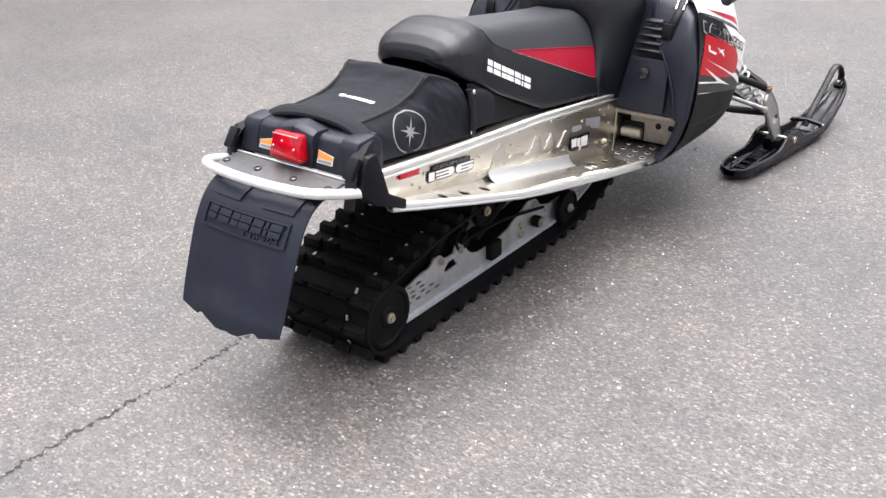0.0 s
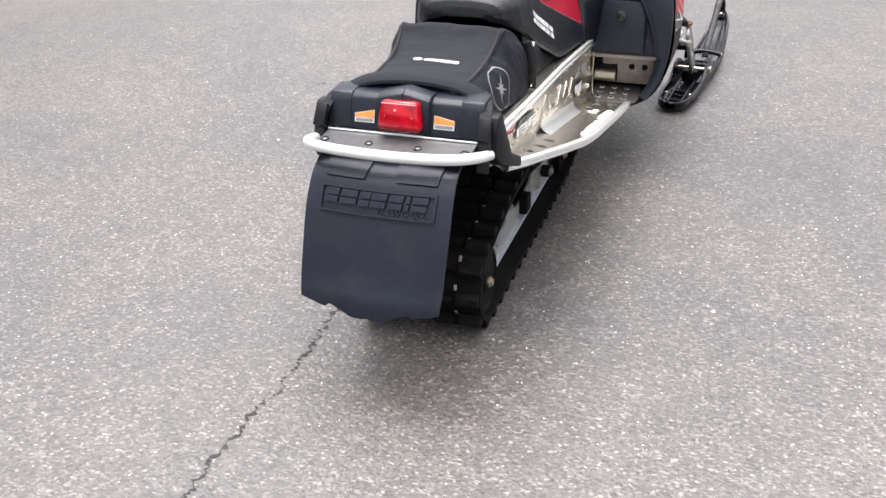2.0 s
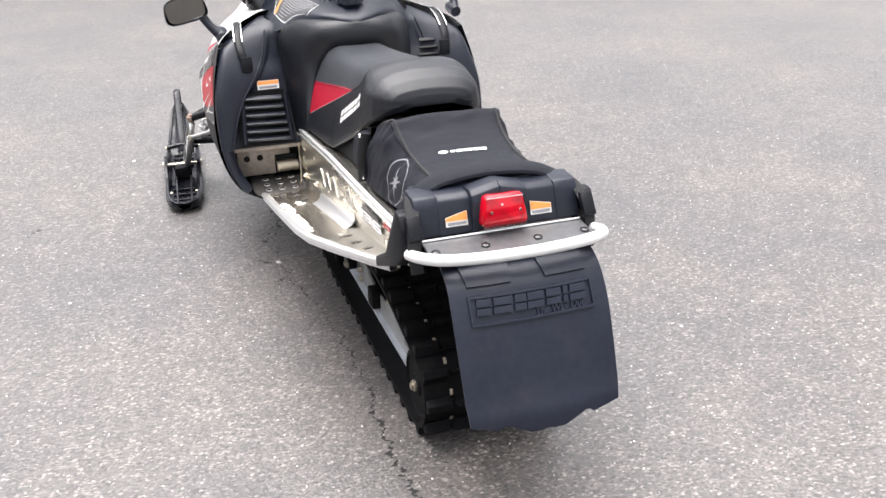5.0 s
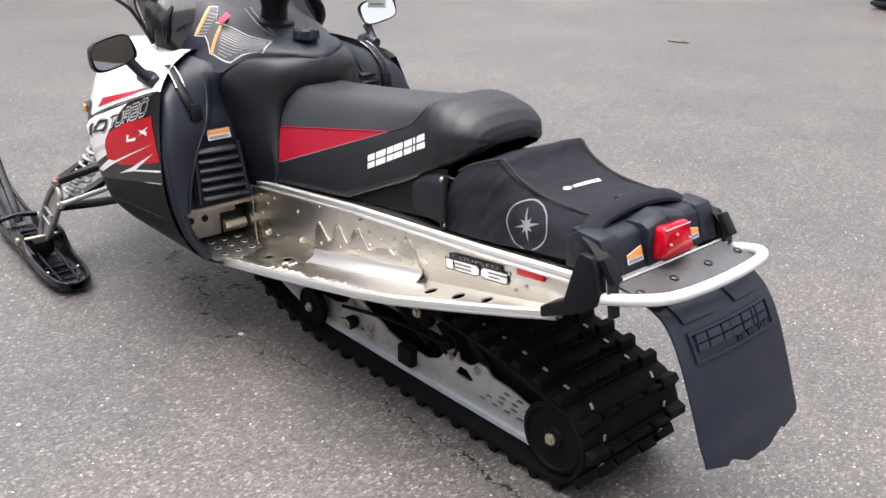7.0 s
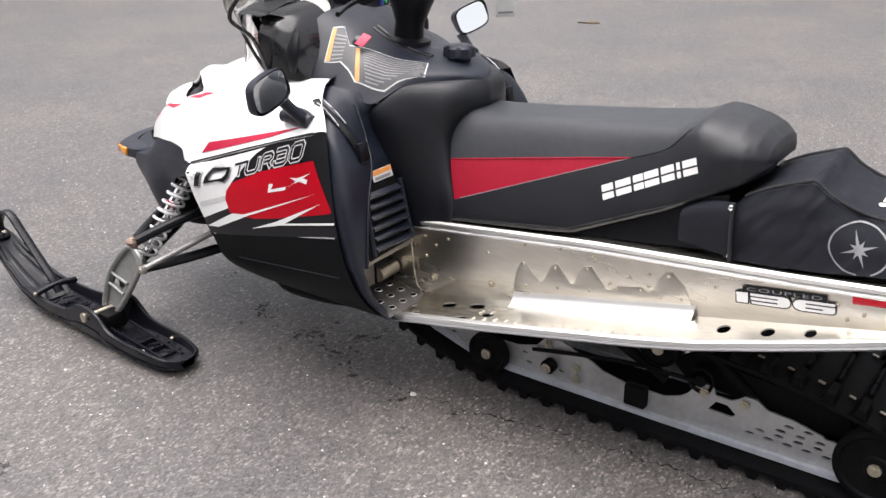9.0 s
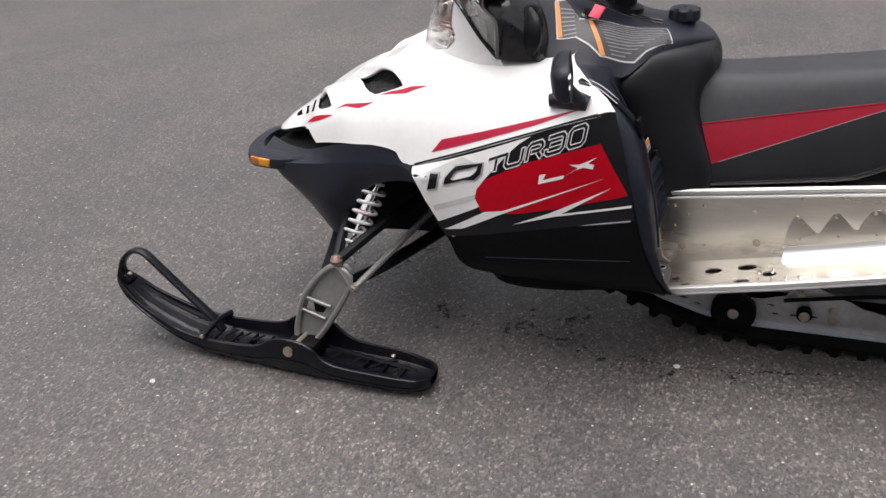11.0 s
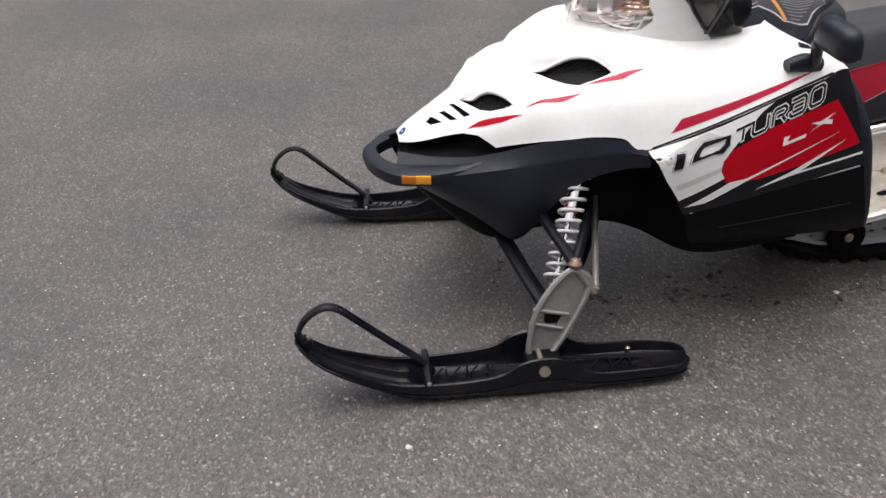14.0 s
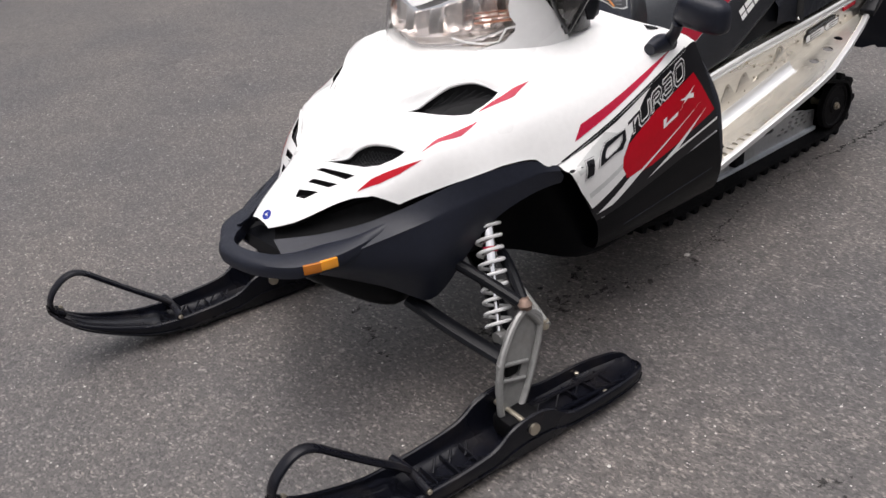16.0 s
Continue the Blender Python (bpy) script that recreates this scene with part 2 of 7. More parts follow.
    b.inputs["Specular IOR Level"].default_value = 1.0
    bp = n.new("ShaderNodeBump")
    bp.inputs["Strength"].default_value, bp.inputs["Distance"].default_value = 0.50, 0.003
    hsum = n.new("ShaderNodeMath")
    hsum.operation = "SUBTRACT"
    l.new(noise_tex(130, 5, 0.7), hsum.inputs[0]), l.new(v1.outputs["Distance"], hsum.inputs[1])
    l.new(hsum.outputs[0], bp.inputs["Height"]), l.new(bp.outputs[0], b.inputs["Normal"])
    return m


ASPHALT = asphalt()


def damp():
    """Damp grit: dark specks between which the ground shows."""
    m = mat("damp_grit", (0.012, 0.011, 0.010), (0.035, 0.033, 0.031), 0.5, bump=0.5, bump_scale=200, fine=150)
    n, l = m.node_tree.nodes, m.node_tree.links
    co = n.new("ShaderNodeTexCoord").outputs["Object"]
    t = n.new("ShaderNodeTexNoise")
    t.inputs["Scale"].default_value, t.inputs["Detail"].default_value, t.inputs["Roughness"].default_value = 28, 8, 0.75
    l.new(co, t.inputs["Vector"])
    r = n.new("ShaderNodeMapRange")
    r.inputs["From Min"].default_value, r.inputs["From Max"].default_value = 0.47, 0.60
    l.new(t.outputs["Fac"], r.inputs["Value"])
    l.new(r.outputs[0], n["Principled BSDF"].inputs["Alpha"])
    return m


DAMP = damp()

# ---- mesh tools ----
from mathutils.bvhtree import BVHTree


def part(name, bm, material, parent=None, label="", sharp=35.0):
    """Links a bmesh as one mesh object under a thing or a part."""
    bmesh.ops.recalc_face_normals(bm, faces=bm.faces)
    lim = radians(sharp)
    for e in bm.edges:
        e.smooth = len(e.link_faces) == 2 and e.calc_face_angle(0.0) < lim
    for fc in bm.faces:
        fc.smooth = True
    me = bpy.data.meshes.new(name)
    bm.to_mesh(me)
    bm.free()
    me.materials.append(material)
    ob = new(name, me)
    if parent:
        ob.parent = parent
    return tagged(ob, label)


def put(ob, m):
    ob.matrix_basis = m
    return ob


def thing(name, label, category, group="", kind="", at=(0, 0, 0)):
    ob = new(name)
    ob.location = at
    return tagged(ob, label, category, group, kind)


def box(size, at=(0, 0, 0), bevel=0.0, rot=None, seg=2, bm=None):
    bm = bm or bmesh.new()
    m = Matrix.Translation(at) @ (rot.to_4x4() if rot else Matrix()) @ Matrix.Diagonal((*size, 1))
    vs = bmesh.ops.create_cube(bm, size=1.0, matrix=m)["verts"]
    if bevel:
        es = list({e for v in vs for e in v.link_edges})
        bmesh.ops.bevel(bm, geom=es, offset=bevel, segments=seg, affect="EDGES", profile=0.5)
    return bm


def cr(p, t):
    """Catmull-Rom through the list p of vectors or numbers, t from 0 to 1."""
    x = t * (len(p) - 1)
    i = min(int(x), len(p) - 2)
    f = x - i
    a, b, c, d = p[max(i - 1, 0)], p[i], p[i + 1], p[min(i + 2, len(p) - 1)]
    return 0.5 * ((2 * b) + (c - a) * f + (2 * a - 5 * b + 4 * c - d) * f * f + (3 * b - a - 3 * c + d) * f ** 3)


def smooth_line(pts, n):
    p = [Vector(v) for v in pts]
    return [cr(p, i / (n - 1)) for i in range(n)]


def along(table, y):
    """Piecewise-linear value at y of rows (y, value), y falling or rising."""
    t = sorted(table)
    if y <= t[0][0]:
        return t[0][1]
    for (a, u), (b, v) in zip(t, t[1:]):
        if y <= b:
            return u + (v - u) * (y - a) / (b - a)
    return t[-1][1]


def grid(rows, bm=None, wrap=False):
    """A sheet through rows of points."""
    bm = bm or bmesh.new()
    vs = [[bm.verts.new(p) for p in r] for r in rows]
    n = len(rows[0])
    for a, b in zip(vs, vs[1:]):
        for j in range(n if wrap else n - 1):
            k = (j + 1) % n
            q = [a[j], a[k], b[k], b[j]]
            if len({v.co.to_tuple(6) for v in q}) > 2:
                try:
                    bm.faces.new(q)
                except ValueError:
                    pass
    bmesh.ops.remove_doubles(bm, verts=bm.verts, dist=1e-5)
    return bm


def loft(sections, nu, nv):
    """A smooth sheet over few control sections, each a list of points."""
    rows = [[Vector(p) for p in s] for s in sections]
    fine = [[cr(r, j / (nv - 1)) for j in range(nv)] for r in rows]
    return [[cr([fine[k][j] for k in range(len(fine))], i / (nu - 1)) for j in range(nv)] for i in range(nu)]


def thick(bm, t):
    bmesh.ops.recalc_face_normals(bm, faces=bm.faces)
    bmesh.ops.solidify(bm, geom=bm.faces[:], thickness=t)
    return bm


def tube(pts, r, n=8, seg=10, close=False, bm=None, flat=None):
    """A round (or flattened) bar along smooth points; r a number or a list by point."""
    bm = bm or bmesh.new()
    p = [Vector(v) for v in pts]
    m = (len(p) - 1) * n + 1
    line = [cr(p, i / (m - 1)) for i in range(m)] if len(p) > 2 else [p[0].lerp(p[1], i / 1) for i in range(2)]
    rad = [r] * len(line) if not isinstance(r, (list, tuple)) else [cr([Vector((v, 0, 0)) for v in r], i / (len(line) - 1)).x for i in range(len(line))]
    rows, side = [], None
    for i, c in enumerate(line):
        d = (line[min(i + 1, len(line) - 1)] - line[max(i - 1, 0)]).normalized()
        if side is None:
            side = d.cross(Vector((0, 0, 1)))
            side = (d.cross(Vector((0, 1, 0))) if side.length < 0.1 else side).normalized()
        side = (side - d * side.dot(d)).normalized()
        up = side.cross(d)
        fl = flat or (1.0, 1.0)
        rows.append([c + rad[i] * (fl[0] * side * math.cos(a) + fl[1] * up * math.sin(a)) for a in (2 * math.pi * k / seg for k in range(seg))])
    start = len(bm.verts)
    vs = [[bm.verts.new(q) for q in row] for row in rows]
    for a, b in zip(vs, vs[1:]):
        for j in range(seg):
            bm.faces.new([a[j], a[(j + 1) % seg], b[(j + 1) % seg], b[j]])
    if not close:
        bm.faces.new(vs[0]), bm.faces.new(vs[-1])
    return bm


def turned(profile, at, axis, seg=24, bm=None):
    """A lathe: rows (distance along the axis, radius)."""
    bm = bm or bmesh.new()
    q = Vector(axis).to_track_quat("Z", "Y").to_matrix()
    rows = [[Vector(at) + q @ Vector((r * math.cos(a), r * math.sin(a), h)) for a in (2 * math.pi * k / seg for k in range(seg))] for h, r in profile]
    vs = [[bm.verts.new(p) for p in row] for row in rows]
    for a, b in zip(vs, vs[1:]):
        for j in range(seg):
            bm.faces.new([a[j], a[(j + 1) % seg], b[(j + 1) % seg], b[j]])
    bm.faces.new(vs[0]), bm.faces.new(vs[-1])
    return bm


def slab(poly, O, U, V, depth, bevel=0.0, bm=None):
    """A flat plate: outline poly in the plane O + u U + v V, pushed out by depth along U x V."""
    bm = bm or bmesh.new()
    O, U, V = Vector(O), Vector(U), Vector(V)
    vs = [bm.verts.new(O + u * U + v * V) for u, v in poly]
    f = bm.faces.new(vs)
    out = bmesh.ops.extrude_face_region(bm, geom=[f])
    d = U.cross(V).normalized() * depth
    for v in out["geom"]:
        if isinstance(v, bmesh.types.BMVert):
            v.co += d
    if bevel:
        bmesh.ops.bevel(bm, geom=[e for e in bm.edges], offset=bevel, segments=2, affect="EDGES", profile=0.5)
    return bm


def flat_shape(poly, step=0.03):
    """A flat outline cut into strips, ready to be laid on a curved surface."""
    bm = bmesh.new()
    bm.faces.new([bm.verts.new((u, v, 0)) for u, v in poly])
    bm.normal_update()
    bmesh.ops.triangulate(bm, faces=bm.faces, ngon_method="EAR_CLIP")
    return strips(bm, step)


def strips(bm, step):
    for ax in (0, 1):
        lo, hi = min(v.co[ax] for v in bm.verts), max(v.co[ax] for v in bm.verts)
        no = Vector((1, 0, 0)) if ax == 0 else Vector((0, 1, 0))
        k = math.ceil(lo / step)
        while k * step < hi:
            bmesh.ops.bisect_plane(bm, geom=bm.verts[:] + bm.edges[:] + bm.faces[:], plane_co=no * (k * step), plane_no=no, dist=1e-6)
            k += 1
    bmesh.ops.triangulate(bm, faces=bm.faces)
    return bm


def laid(bm, O, U, V, tree, D, off=0.0015, back=0.5, edge=0.0):
    """Lays a flat shape on the surface in tree, seen along D; with edge, what overhangs is drawn in to the rim."""
    O, U, V, D = Vector(O), Vector(U), Vector(V), Vector(D).normalized()
    gone = []
    for v in bm.verts:
        p = O + v.co.x * U + v.co.y * V
        hit = tree.ray_cast(p - D * back, D)
        if hit[0] is None and edge:
            hit = tree.find_nearest(p - D * edge)
        if hit[0] is None:
            gone.append(v)
        else:
            no = hit[1] if hit[1].dot(D) < 0 else -hit[1]
            v.co = hit[0] + no * off
    bmesh.ops.delete(bm, geom=gone, context="VERTS")
    return bm


def lettering(text, size, weight=0.0, lean=0.0, space=1.0, step=0.03):
    """Flat letters of the built-in font, from the origin to the right."""
    cu = bpy.data.curves.new("letters", "FONT")
    cu.body, cu.size, cu.offset, cu.shear, cu.space_character, cu.resolution_u = text, size, weight, lean, space, 3
    ob = new("letters", cu)
    bpy.context.view_layer.update()
    me = bpy.data.meshes.new_from_object(ob.evaluated_get(bpy.context.evaluated_depsgraph_get()))
    bpy.data.objects.remove(ob)
    bm = bmesh.new()
    bm.from_mesh(me)
    return strips(bm, step) if bm.faces else bm


def scaled(bm, sx, sy):
    for v in bm.verts:
        v.co.x, v.co.y = v.co.x * sx, v.co.y * sy
    return bm


def pierce(bm, poly, axes=(0, 1), side=None):
    """Cuts a convex outline out of a sheet, seen along the third axis. side: keep to faces with this sign of the third coordinate."""
    a, b = axes
    c = 3 - a - b
    cu, cv = sum(p[0] for p in poly) / len(poly), sum(p[1] for p in poly) / len(poly)
    rad = max(math.hypot(p[0] - cu, p[1] - cv) for p in poly) * 1.05

    def near():
        fs = [f for f in bm.faces if (side is None or f.calc_center_median()[c] * side > 0) and any(math.hypot(v.co[a] - cu, v.co[b] - cv) < rad * 1.6 for v in f.verts)]
        return fs

    for (u1, v1), (u2, v2) in zip(poly, poly[1:] + poly[:1]):
        fs = near()
        no = Vector((0, 0, 0))
        no[a], no[b] = v2 - v1, -(u2 - u1)
        po = Vector((0, 0, 0))
        po[a], po[b] = u1, v1
        gm = list({e for f in fs for e in f.edges}) + list({v for f in fs for v in f.verts}) + fs
        bmesh.ops.bisect_plane(bm, geom=gm, plane_co=po, plane_no=no, dist=1e-6)
    area = sum(p[0] * q[1] - q[0] * p[1] for p, q in zip(poly, poly[1:] + poly[:1]))
    sg = 1 if area > 0 else -1

    def inside(f):
        m = f.calc_center_median()
        return all(sg * ((u2 - u1) * (m[b] - v1) - (v2 - v1) * (m[a] - u1)) > -1e-7 for (u1, v1), (u2, v2) in zip(poly, poly[1:] + poly[:1]))

    dead = [f for f in near() if inside(f)]
    bmesh.ops.delete(bm, geom=dead, context="FACES")
    return bm


def oval(u, v, ru, rv, n=12, turn=0.0):
    ct, st = math.cos(turn), math.sin(turn)
    return [(u + ru * math.cos(t) * ct - rv * math.sin(t) * st, v + ru * math.cos(t) * st + rv * math.sin(t) * ct) for t in (2 * math.pi * k / n for k in range(n))]


def halves(bm, test):
    """Splits a mesh in two by a test on each face's middle: the faces that pass, and the rest."""
    other = bm.copy()
    bmesh.ops.delete(bm, geom=[f for f in bm.faces if not test(f.calc_center_median())], context="FACES")
    bmesh.ops.delete(other, geom=[f for f in other.faces if test(f.calc_center_median())], context="FACES")
    return bm, other


def raised(bm, d):
    """Pushes a sheet out along d, with walls round its edge."""
    out = bmesh.ops.extrude_face_region(bm, geom=bm.faces[:])
    for v in out["geom"]:
        if isinstance(v, bmesh.types.BMVert):
            v.co += Vector(d)
    return bm

def bump_at(v, lo, hi):
    k = min(1.0, max(0.0, (v - lo) / (hi - lo)))
    return k * k * (3 - 2 * k)


# ---- ground ----
g = bmesh.new()
bmesh.ops.create_grid(g, x_segments=4, y_segments=4, size=250)
ground = tagged(part("ground", g, ASPHALT), "worn grey asphalt yard with pale stone chips", "asphalt", kind="structure")


def crack(line, width, seed):
    """A jagged open crack in the asphalt."""
    rnd = random.Random(seed)
    pts = smooth_line([(x, y, 0) for x, y in line], 44 * (len(line) - 1))
    rows = []
    drift = 0.0
    for i, p in enumerate(pts):
        drift = drift * 0.7 + rnd.uniform(-0.009, 0.009)
        w = width * rnd.choice((0.04, 0.15, 0.3, 0.6, 0.9, 1.3)) * 0.5
        d = (pts[min(i + 1, len(pts) - 1)] - pts[max(i - 1, 0)]).normalized()
        s = Vector((-d.y, d.x, 0))
        rows.append([p + s * (drift - w) + Vector((0, 0, 0.0012)), p + s * (drift + w) + Vector((0, 0, 0.0012))])
    return grid(rows)


for k, (line, w) in enumerate([
    ([(-0.31, -1.35), (-0.27, -1.0), (-0.285, -0.72), (-0.265, -0.43), (-0.272, -0.2), (-0.27, 0.02), (-0.255, 0.3)], 0.014),
    ([(-0.255, 0.3), (-0.262, 0.62), (-0.31, 1.0), (-0.345, 1.27), (-0.33, 1.42)], 0.006),
    ([(-0.26, 3.28), (-0.45, 3.5), (-0.62, 3.62), (-0.8, 3.9)], 0.0022),
    ([(0.62, 1.55), (0.7, 1.72), (0.95, 1.85)], 0.004),
]):
    tagged(part("crack", crack(line, w, k + 3), TAR), "dark jagged crack in the asphalt", "crack", kind="structure")


def blot(seed, r):
    rnd = random.Random(seed)
    bm = bmesh.new()
    n = 18
    ring = [bm.verts.new((r * rnd.uniform(0.45, 1.1) * math.cos(a), 0.7 * r * rnd.uniform(0.4, 1.1) * math.sin(a), 0.0015)) for a in (2 * math.pi * i / n for i in range(n))]
    mid = bm.verts.new((0, 0, 0.002))
    for i in range(n):
        if rnd.random() < 0.8:
            bm.faces.new([mid, ring[i], ring[(i + 1) % n]])
    # crumbs round the stain
    for _ in range(10):
        a, d, q = rnd.uniform(0, 6.28), r * rnd.uniform(0.8, 1.9), r * rnd.uniform(0.06, 0.2)
        c = (d * math.cos(a), d * math.sin(a))
        bm.faces.new([bm.verts.new((c[0] + q * rnd.uniform(0.6, 1.3) * math.cos(t), c[1] + q * rnd.uniform(0.5, 1.2) * math.sin(t), 0.0015)) for t in (0, 1.2, 2.5, 3.7, 5.0)])
    return bm


for k, (x, y, r) in enumerate([(0.075, 2.307, 0.035), (-0.055, 2.357, 0.03), (0.2, 2.25, 0.03), (0.03, 2.33, 0.015), (-0.19, 2.062, 0.03), (-0.225, 2.026, 0.045), (-0.27, 1.925, 0.02), (-0.252, 1.797, 0.055), (-0.24, 1.753, 0.03), (-0.3, 1.62, 0.04), (-0.157, 1.612, 0.05), (-0.33, 1.56, 0.025), (-0.27, 1.7, 0.03), (-0.36, 1.5, 0.025), (-0.4, 1.3, 0.03), (-0.38, 1.12, 0.025), (-1.25, 1.95, 0.03)]):
    put(tagged(part("stain", blot(k, r * 1.25), DAMP), "small dark damp stain on asphalt", "stain", group="damp stains", kind="structure"), pose(x, y, 0, 0, 0, 50 * k))



def loose_stones(count, seed):
    """Pale chips lying loose on the asphalt."""
    rnd = random.Random(seed)
    verts, faces = [], []
    base = [(1, 0, 0), (-1, 0, 0), (0, 1, 0), (0, -1, 0), (0, 0, 1)]
    tri = [(0, 2, 4), (2, 1, 4), (1, 3, 4), (3, 0, 4)]
    for _ in range(count):
        x, y = rnd.uniform(-3.2, 3.4), rnd.uniform(-2.2, 5.5)
        r = rnd.choice((0.0022, 0.0028, 0.0035, 0.005)) * rnd.uniform(0.7, 1.2)
        a = rnd.uniform(0, 6.28)
        s = len(verts)
        for p in base:
            q = (p[0] * r * rnd.uniform(0.7, 1.3), p[1] * r * rnd.uniform(0.5, 1.0))
            verts.append((x + q[0] * math.cos(a) - q[1] * math.sin(a), y + q[0] * math.sin(a) + q[1] * math.cos(a), -0.0005 + p[2] * r * 0.7))
        faces += [(s + i, s + j, s + k) for i, j, k in tri]
    me = bpy.data.meshes.new("loose_stones")
    me.from_pydata(verts, [], faces)
    me.materials.append(PEBBLE)
    return tagged(new("loose_stones", me), "pale stone chips scattered on the asphalt", "gravel", kind="stuff")


loose_stones(9000, 5)
for k, (x, y, r) in enumerate([(-0.351, 1.275, 0.010), (-0.83, 2.76, 0.009), (-0.59, 2.9, 0.006), (-1.1, 1.2, 0.006), (0.8, 0.3, 0.006), (-0.85, 2.26, 0.005)]):
    b = bmesh.new()
    bmesh.ops.create_icosphere(b, subdivisions=2, radius=r)
    for v in b.verts:
        v.co = v.co * (1 + 0.35 * noise.noise(v.co * 120 + Vector((k, 0, 0))))
        v.co.z *= 0.5
    put(tagged(part("pebble", b, PEBBLE), "small pale pebble on the asphalt", "pebble", group="pebbles"), pose(x, y, r * 0.3))

# unseen plain walls, added round the yard to block low light from the horizon
for name, x, y, w, d, h in (("blocker_north", 2.5, 16, 25.4, 0.2, 3.0), ("blocker_south", 2.5, -14, 25.4, 0.2, 2.4), ("blocker_east", 15.1, 1, 0.2, 29.8, 2.4), ("blocker_west", -10.1, 1, 0.2, 29.8, 4.0)):
    tagged(part(name, box((w, d, h), (x, y, h / 2), 0.02), BLOCKER), "unseen plain dark wall added to block light from the horizon", "wall", kind="structure")

# ---- the snowmobile: tunnel, boards, track, rails, rear ----
SLED = thing("snowmobile", "white, red and black snowmobile with aluminium tunnel, parked on asphalt", "snowmobile")


def top_z(y):
    return along([(-0.12, 0.636), (0.29, 0.598), (0.80, 0.560), (1.37, 0.497), (1.6, 0.47)], y)


def foot_z(y):
    return along([(-0.05, 0.540), (0.51, 0.425), (1.02, 0.322), (1.33, 0.265), (1.55, 0.235)], y)


def edge_x(y):
    return along([(-0.02, 0.235), (0.09, 0.272), (0.28, 0.322), (0.46, 0.362), (0.60, 0.372), (1.38, 0.376)], y)


TUN = 0.212
ys = [-0.05 + 1.5 * i / 40 for i in range(41)]
tunnel = part("tunnel_top", thick(grid([[(x, y, top_z(y) - 0.004) for x in (-TUN + 0.004, -0.1, 0, 0.1, TUN - 0.004)] for y in ys]), 0.004), ALU, SLED, "bare aluminium tunnel top")
for s in (-1, 1):
    side = grid([[(s * TUN, y, foot_z(y) + (top_z(y) - foot_z(y)) * k / 6) for k in range(7)] for y in ys])
    wall = part("tunnel_side", thick(side, 0.004), ALU, SLED, "riveted bare aluminium tunnel side")
    # bright folded edge along the top, with a groove
    for dz, h in ((-0.004, 0.012), (-0.022, 0.008)):
        rows = []
        for y in ys:
            z = top_z(y) + dz
            rows.append([(s * (TUN + 0.001), y, z - h), (s * (TUN + 0.009), y, z - h + 0.002), (s * (TUN + 0.010), y, z), (s * (TUN + 0.001), y, z + 0.004)])
        part("edge_trim", grid(rows), ALU_EDGE, wall, "bright extruded trim along the tunnel edge")
    # kick panel with a saw-tooth upper edge
    teeth = [(1.019, 0.015), (1.020, 0.048), (1.014, 0.094), (1.000, 0.124), (0.989, 0.126), (0.963, 0.093), (0.939, 0.067), (0.930, 0.069), (0.903, 0.123), (0.889, 0.124), (0.849, 0.071), (0.836, 0.069), (0.823, 0.102), (0.809, 0.121), (0.789, 0.122), (0.748, 0.064), (0.731, 0.057), (0.716, 0.070), (0.646, 0.073), (0.626, 0.058), (0.615, 0.065), (0.605, 0.091), (0.589, 0.116), (0.571, 0.118), (0.538, 0.080), (0.520, 0.043), (0.508, 0.015)]
    panel = slab([(s * y, foot_z(y) + h) for y, h in teeth], (s * (TUN + 0.001), 0, 0), (0, s, 0), (0, 0, 1), 0.0018, 0.0007)
    part("kick_panel", panel, ALU, wall, "pressed aluminium kick panel with saw-tooth edge")
    # the panel's foot curves out over the board and ends in a ragged lip
    rnd = random.Random(9)
    rows = []
    for i in range(54):
        y = 1.02 - 0.515 * i / 53
        z0 = foot_z(y) - 0.0005
        out = 0.262 + rnd.uniform(-0.003, 0.003) - 0.008 * max(0.0, (i - 46) / 7) ** 2
        arc = [(TUN + 0.004 + 0.034 * (1 - math.cos(a)), z0 + 0.034 * (1 - math.sin(a))) for a in (0, 0.3, 0.6, 0.9, 1.2, 1.4)]
        rows.append([(s * x, y, z - 0.09 * max(0, x - 0.24)) for x, z in [*arc, (0.252, z0), (out, z0)]])
    # brighter metal than the panel: the foot's sky reflection is put into the colour
    part("panel_foot", thick(grid(rows), 0.001), ALU_EDGE, wall, "curved foot of the kick panel, in brighter metal for its sky reflection")
    riv = bmesh.new()
    spots = [(1.288, 0.481), (1.242, 0.461), (1.284, 0.431), (1.184, 0.492), (0.987, 0.504), (0.884, 0.515), (0.783, 0.519), (0.684, 0.537), (0.739, 0.496), (0.684, 0.486), (0.632, 0.506), (0.735, 0.455), (0.629, 0.476), (0.991, 0.447), (0.895, 0.459), (0.802, 0.479), (0.981, 0.385), (0.884, 0.404), (0.79, 0.42), (0.715, 0.446), (0.65, 0.459), (0.595, 0.455), (0.541, 0.464), (0.579, 0.517), (1.106, 0.453), (1.233, 0.338), (1.323, 0.453), (1.32, 0.39), (0.185, 0.553), (0.128, 0.54), (0.16, 0.52), (0.46, 0.52), (0.25, 0.575)]
    for y, z in spots:
        turned([(0, 0.005), (0.002, 0.0045), (0.0035, 0.002)], (s * (TUN + 0.002), y, z), (s, 0, 0), 8, riv)
    for y, z in ((1.296, 0.326), (1.093, 0.360)):
        part("tunnel_bolt", turned([(0, 0.011), (0.004, 0.011), (0.004, 0.007), (0.010, 0.006)], (s * (TUN + 0.001), y, z), (s, 0, 0), 10), STEEL, wall, "rusty bolt in the tunnel side")
    tagged(part("rivets", riv, STEEL, wall, "small round rivet heads"), kind="stuff")

    # running board
    yb = [0.0 + 1.33 * i / 56 for i in range(57)]
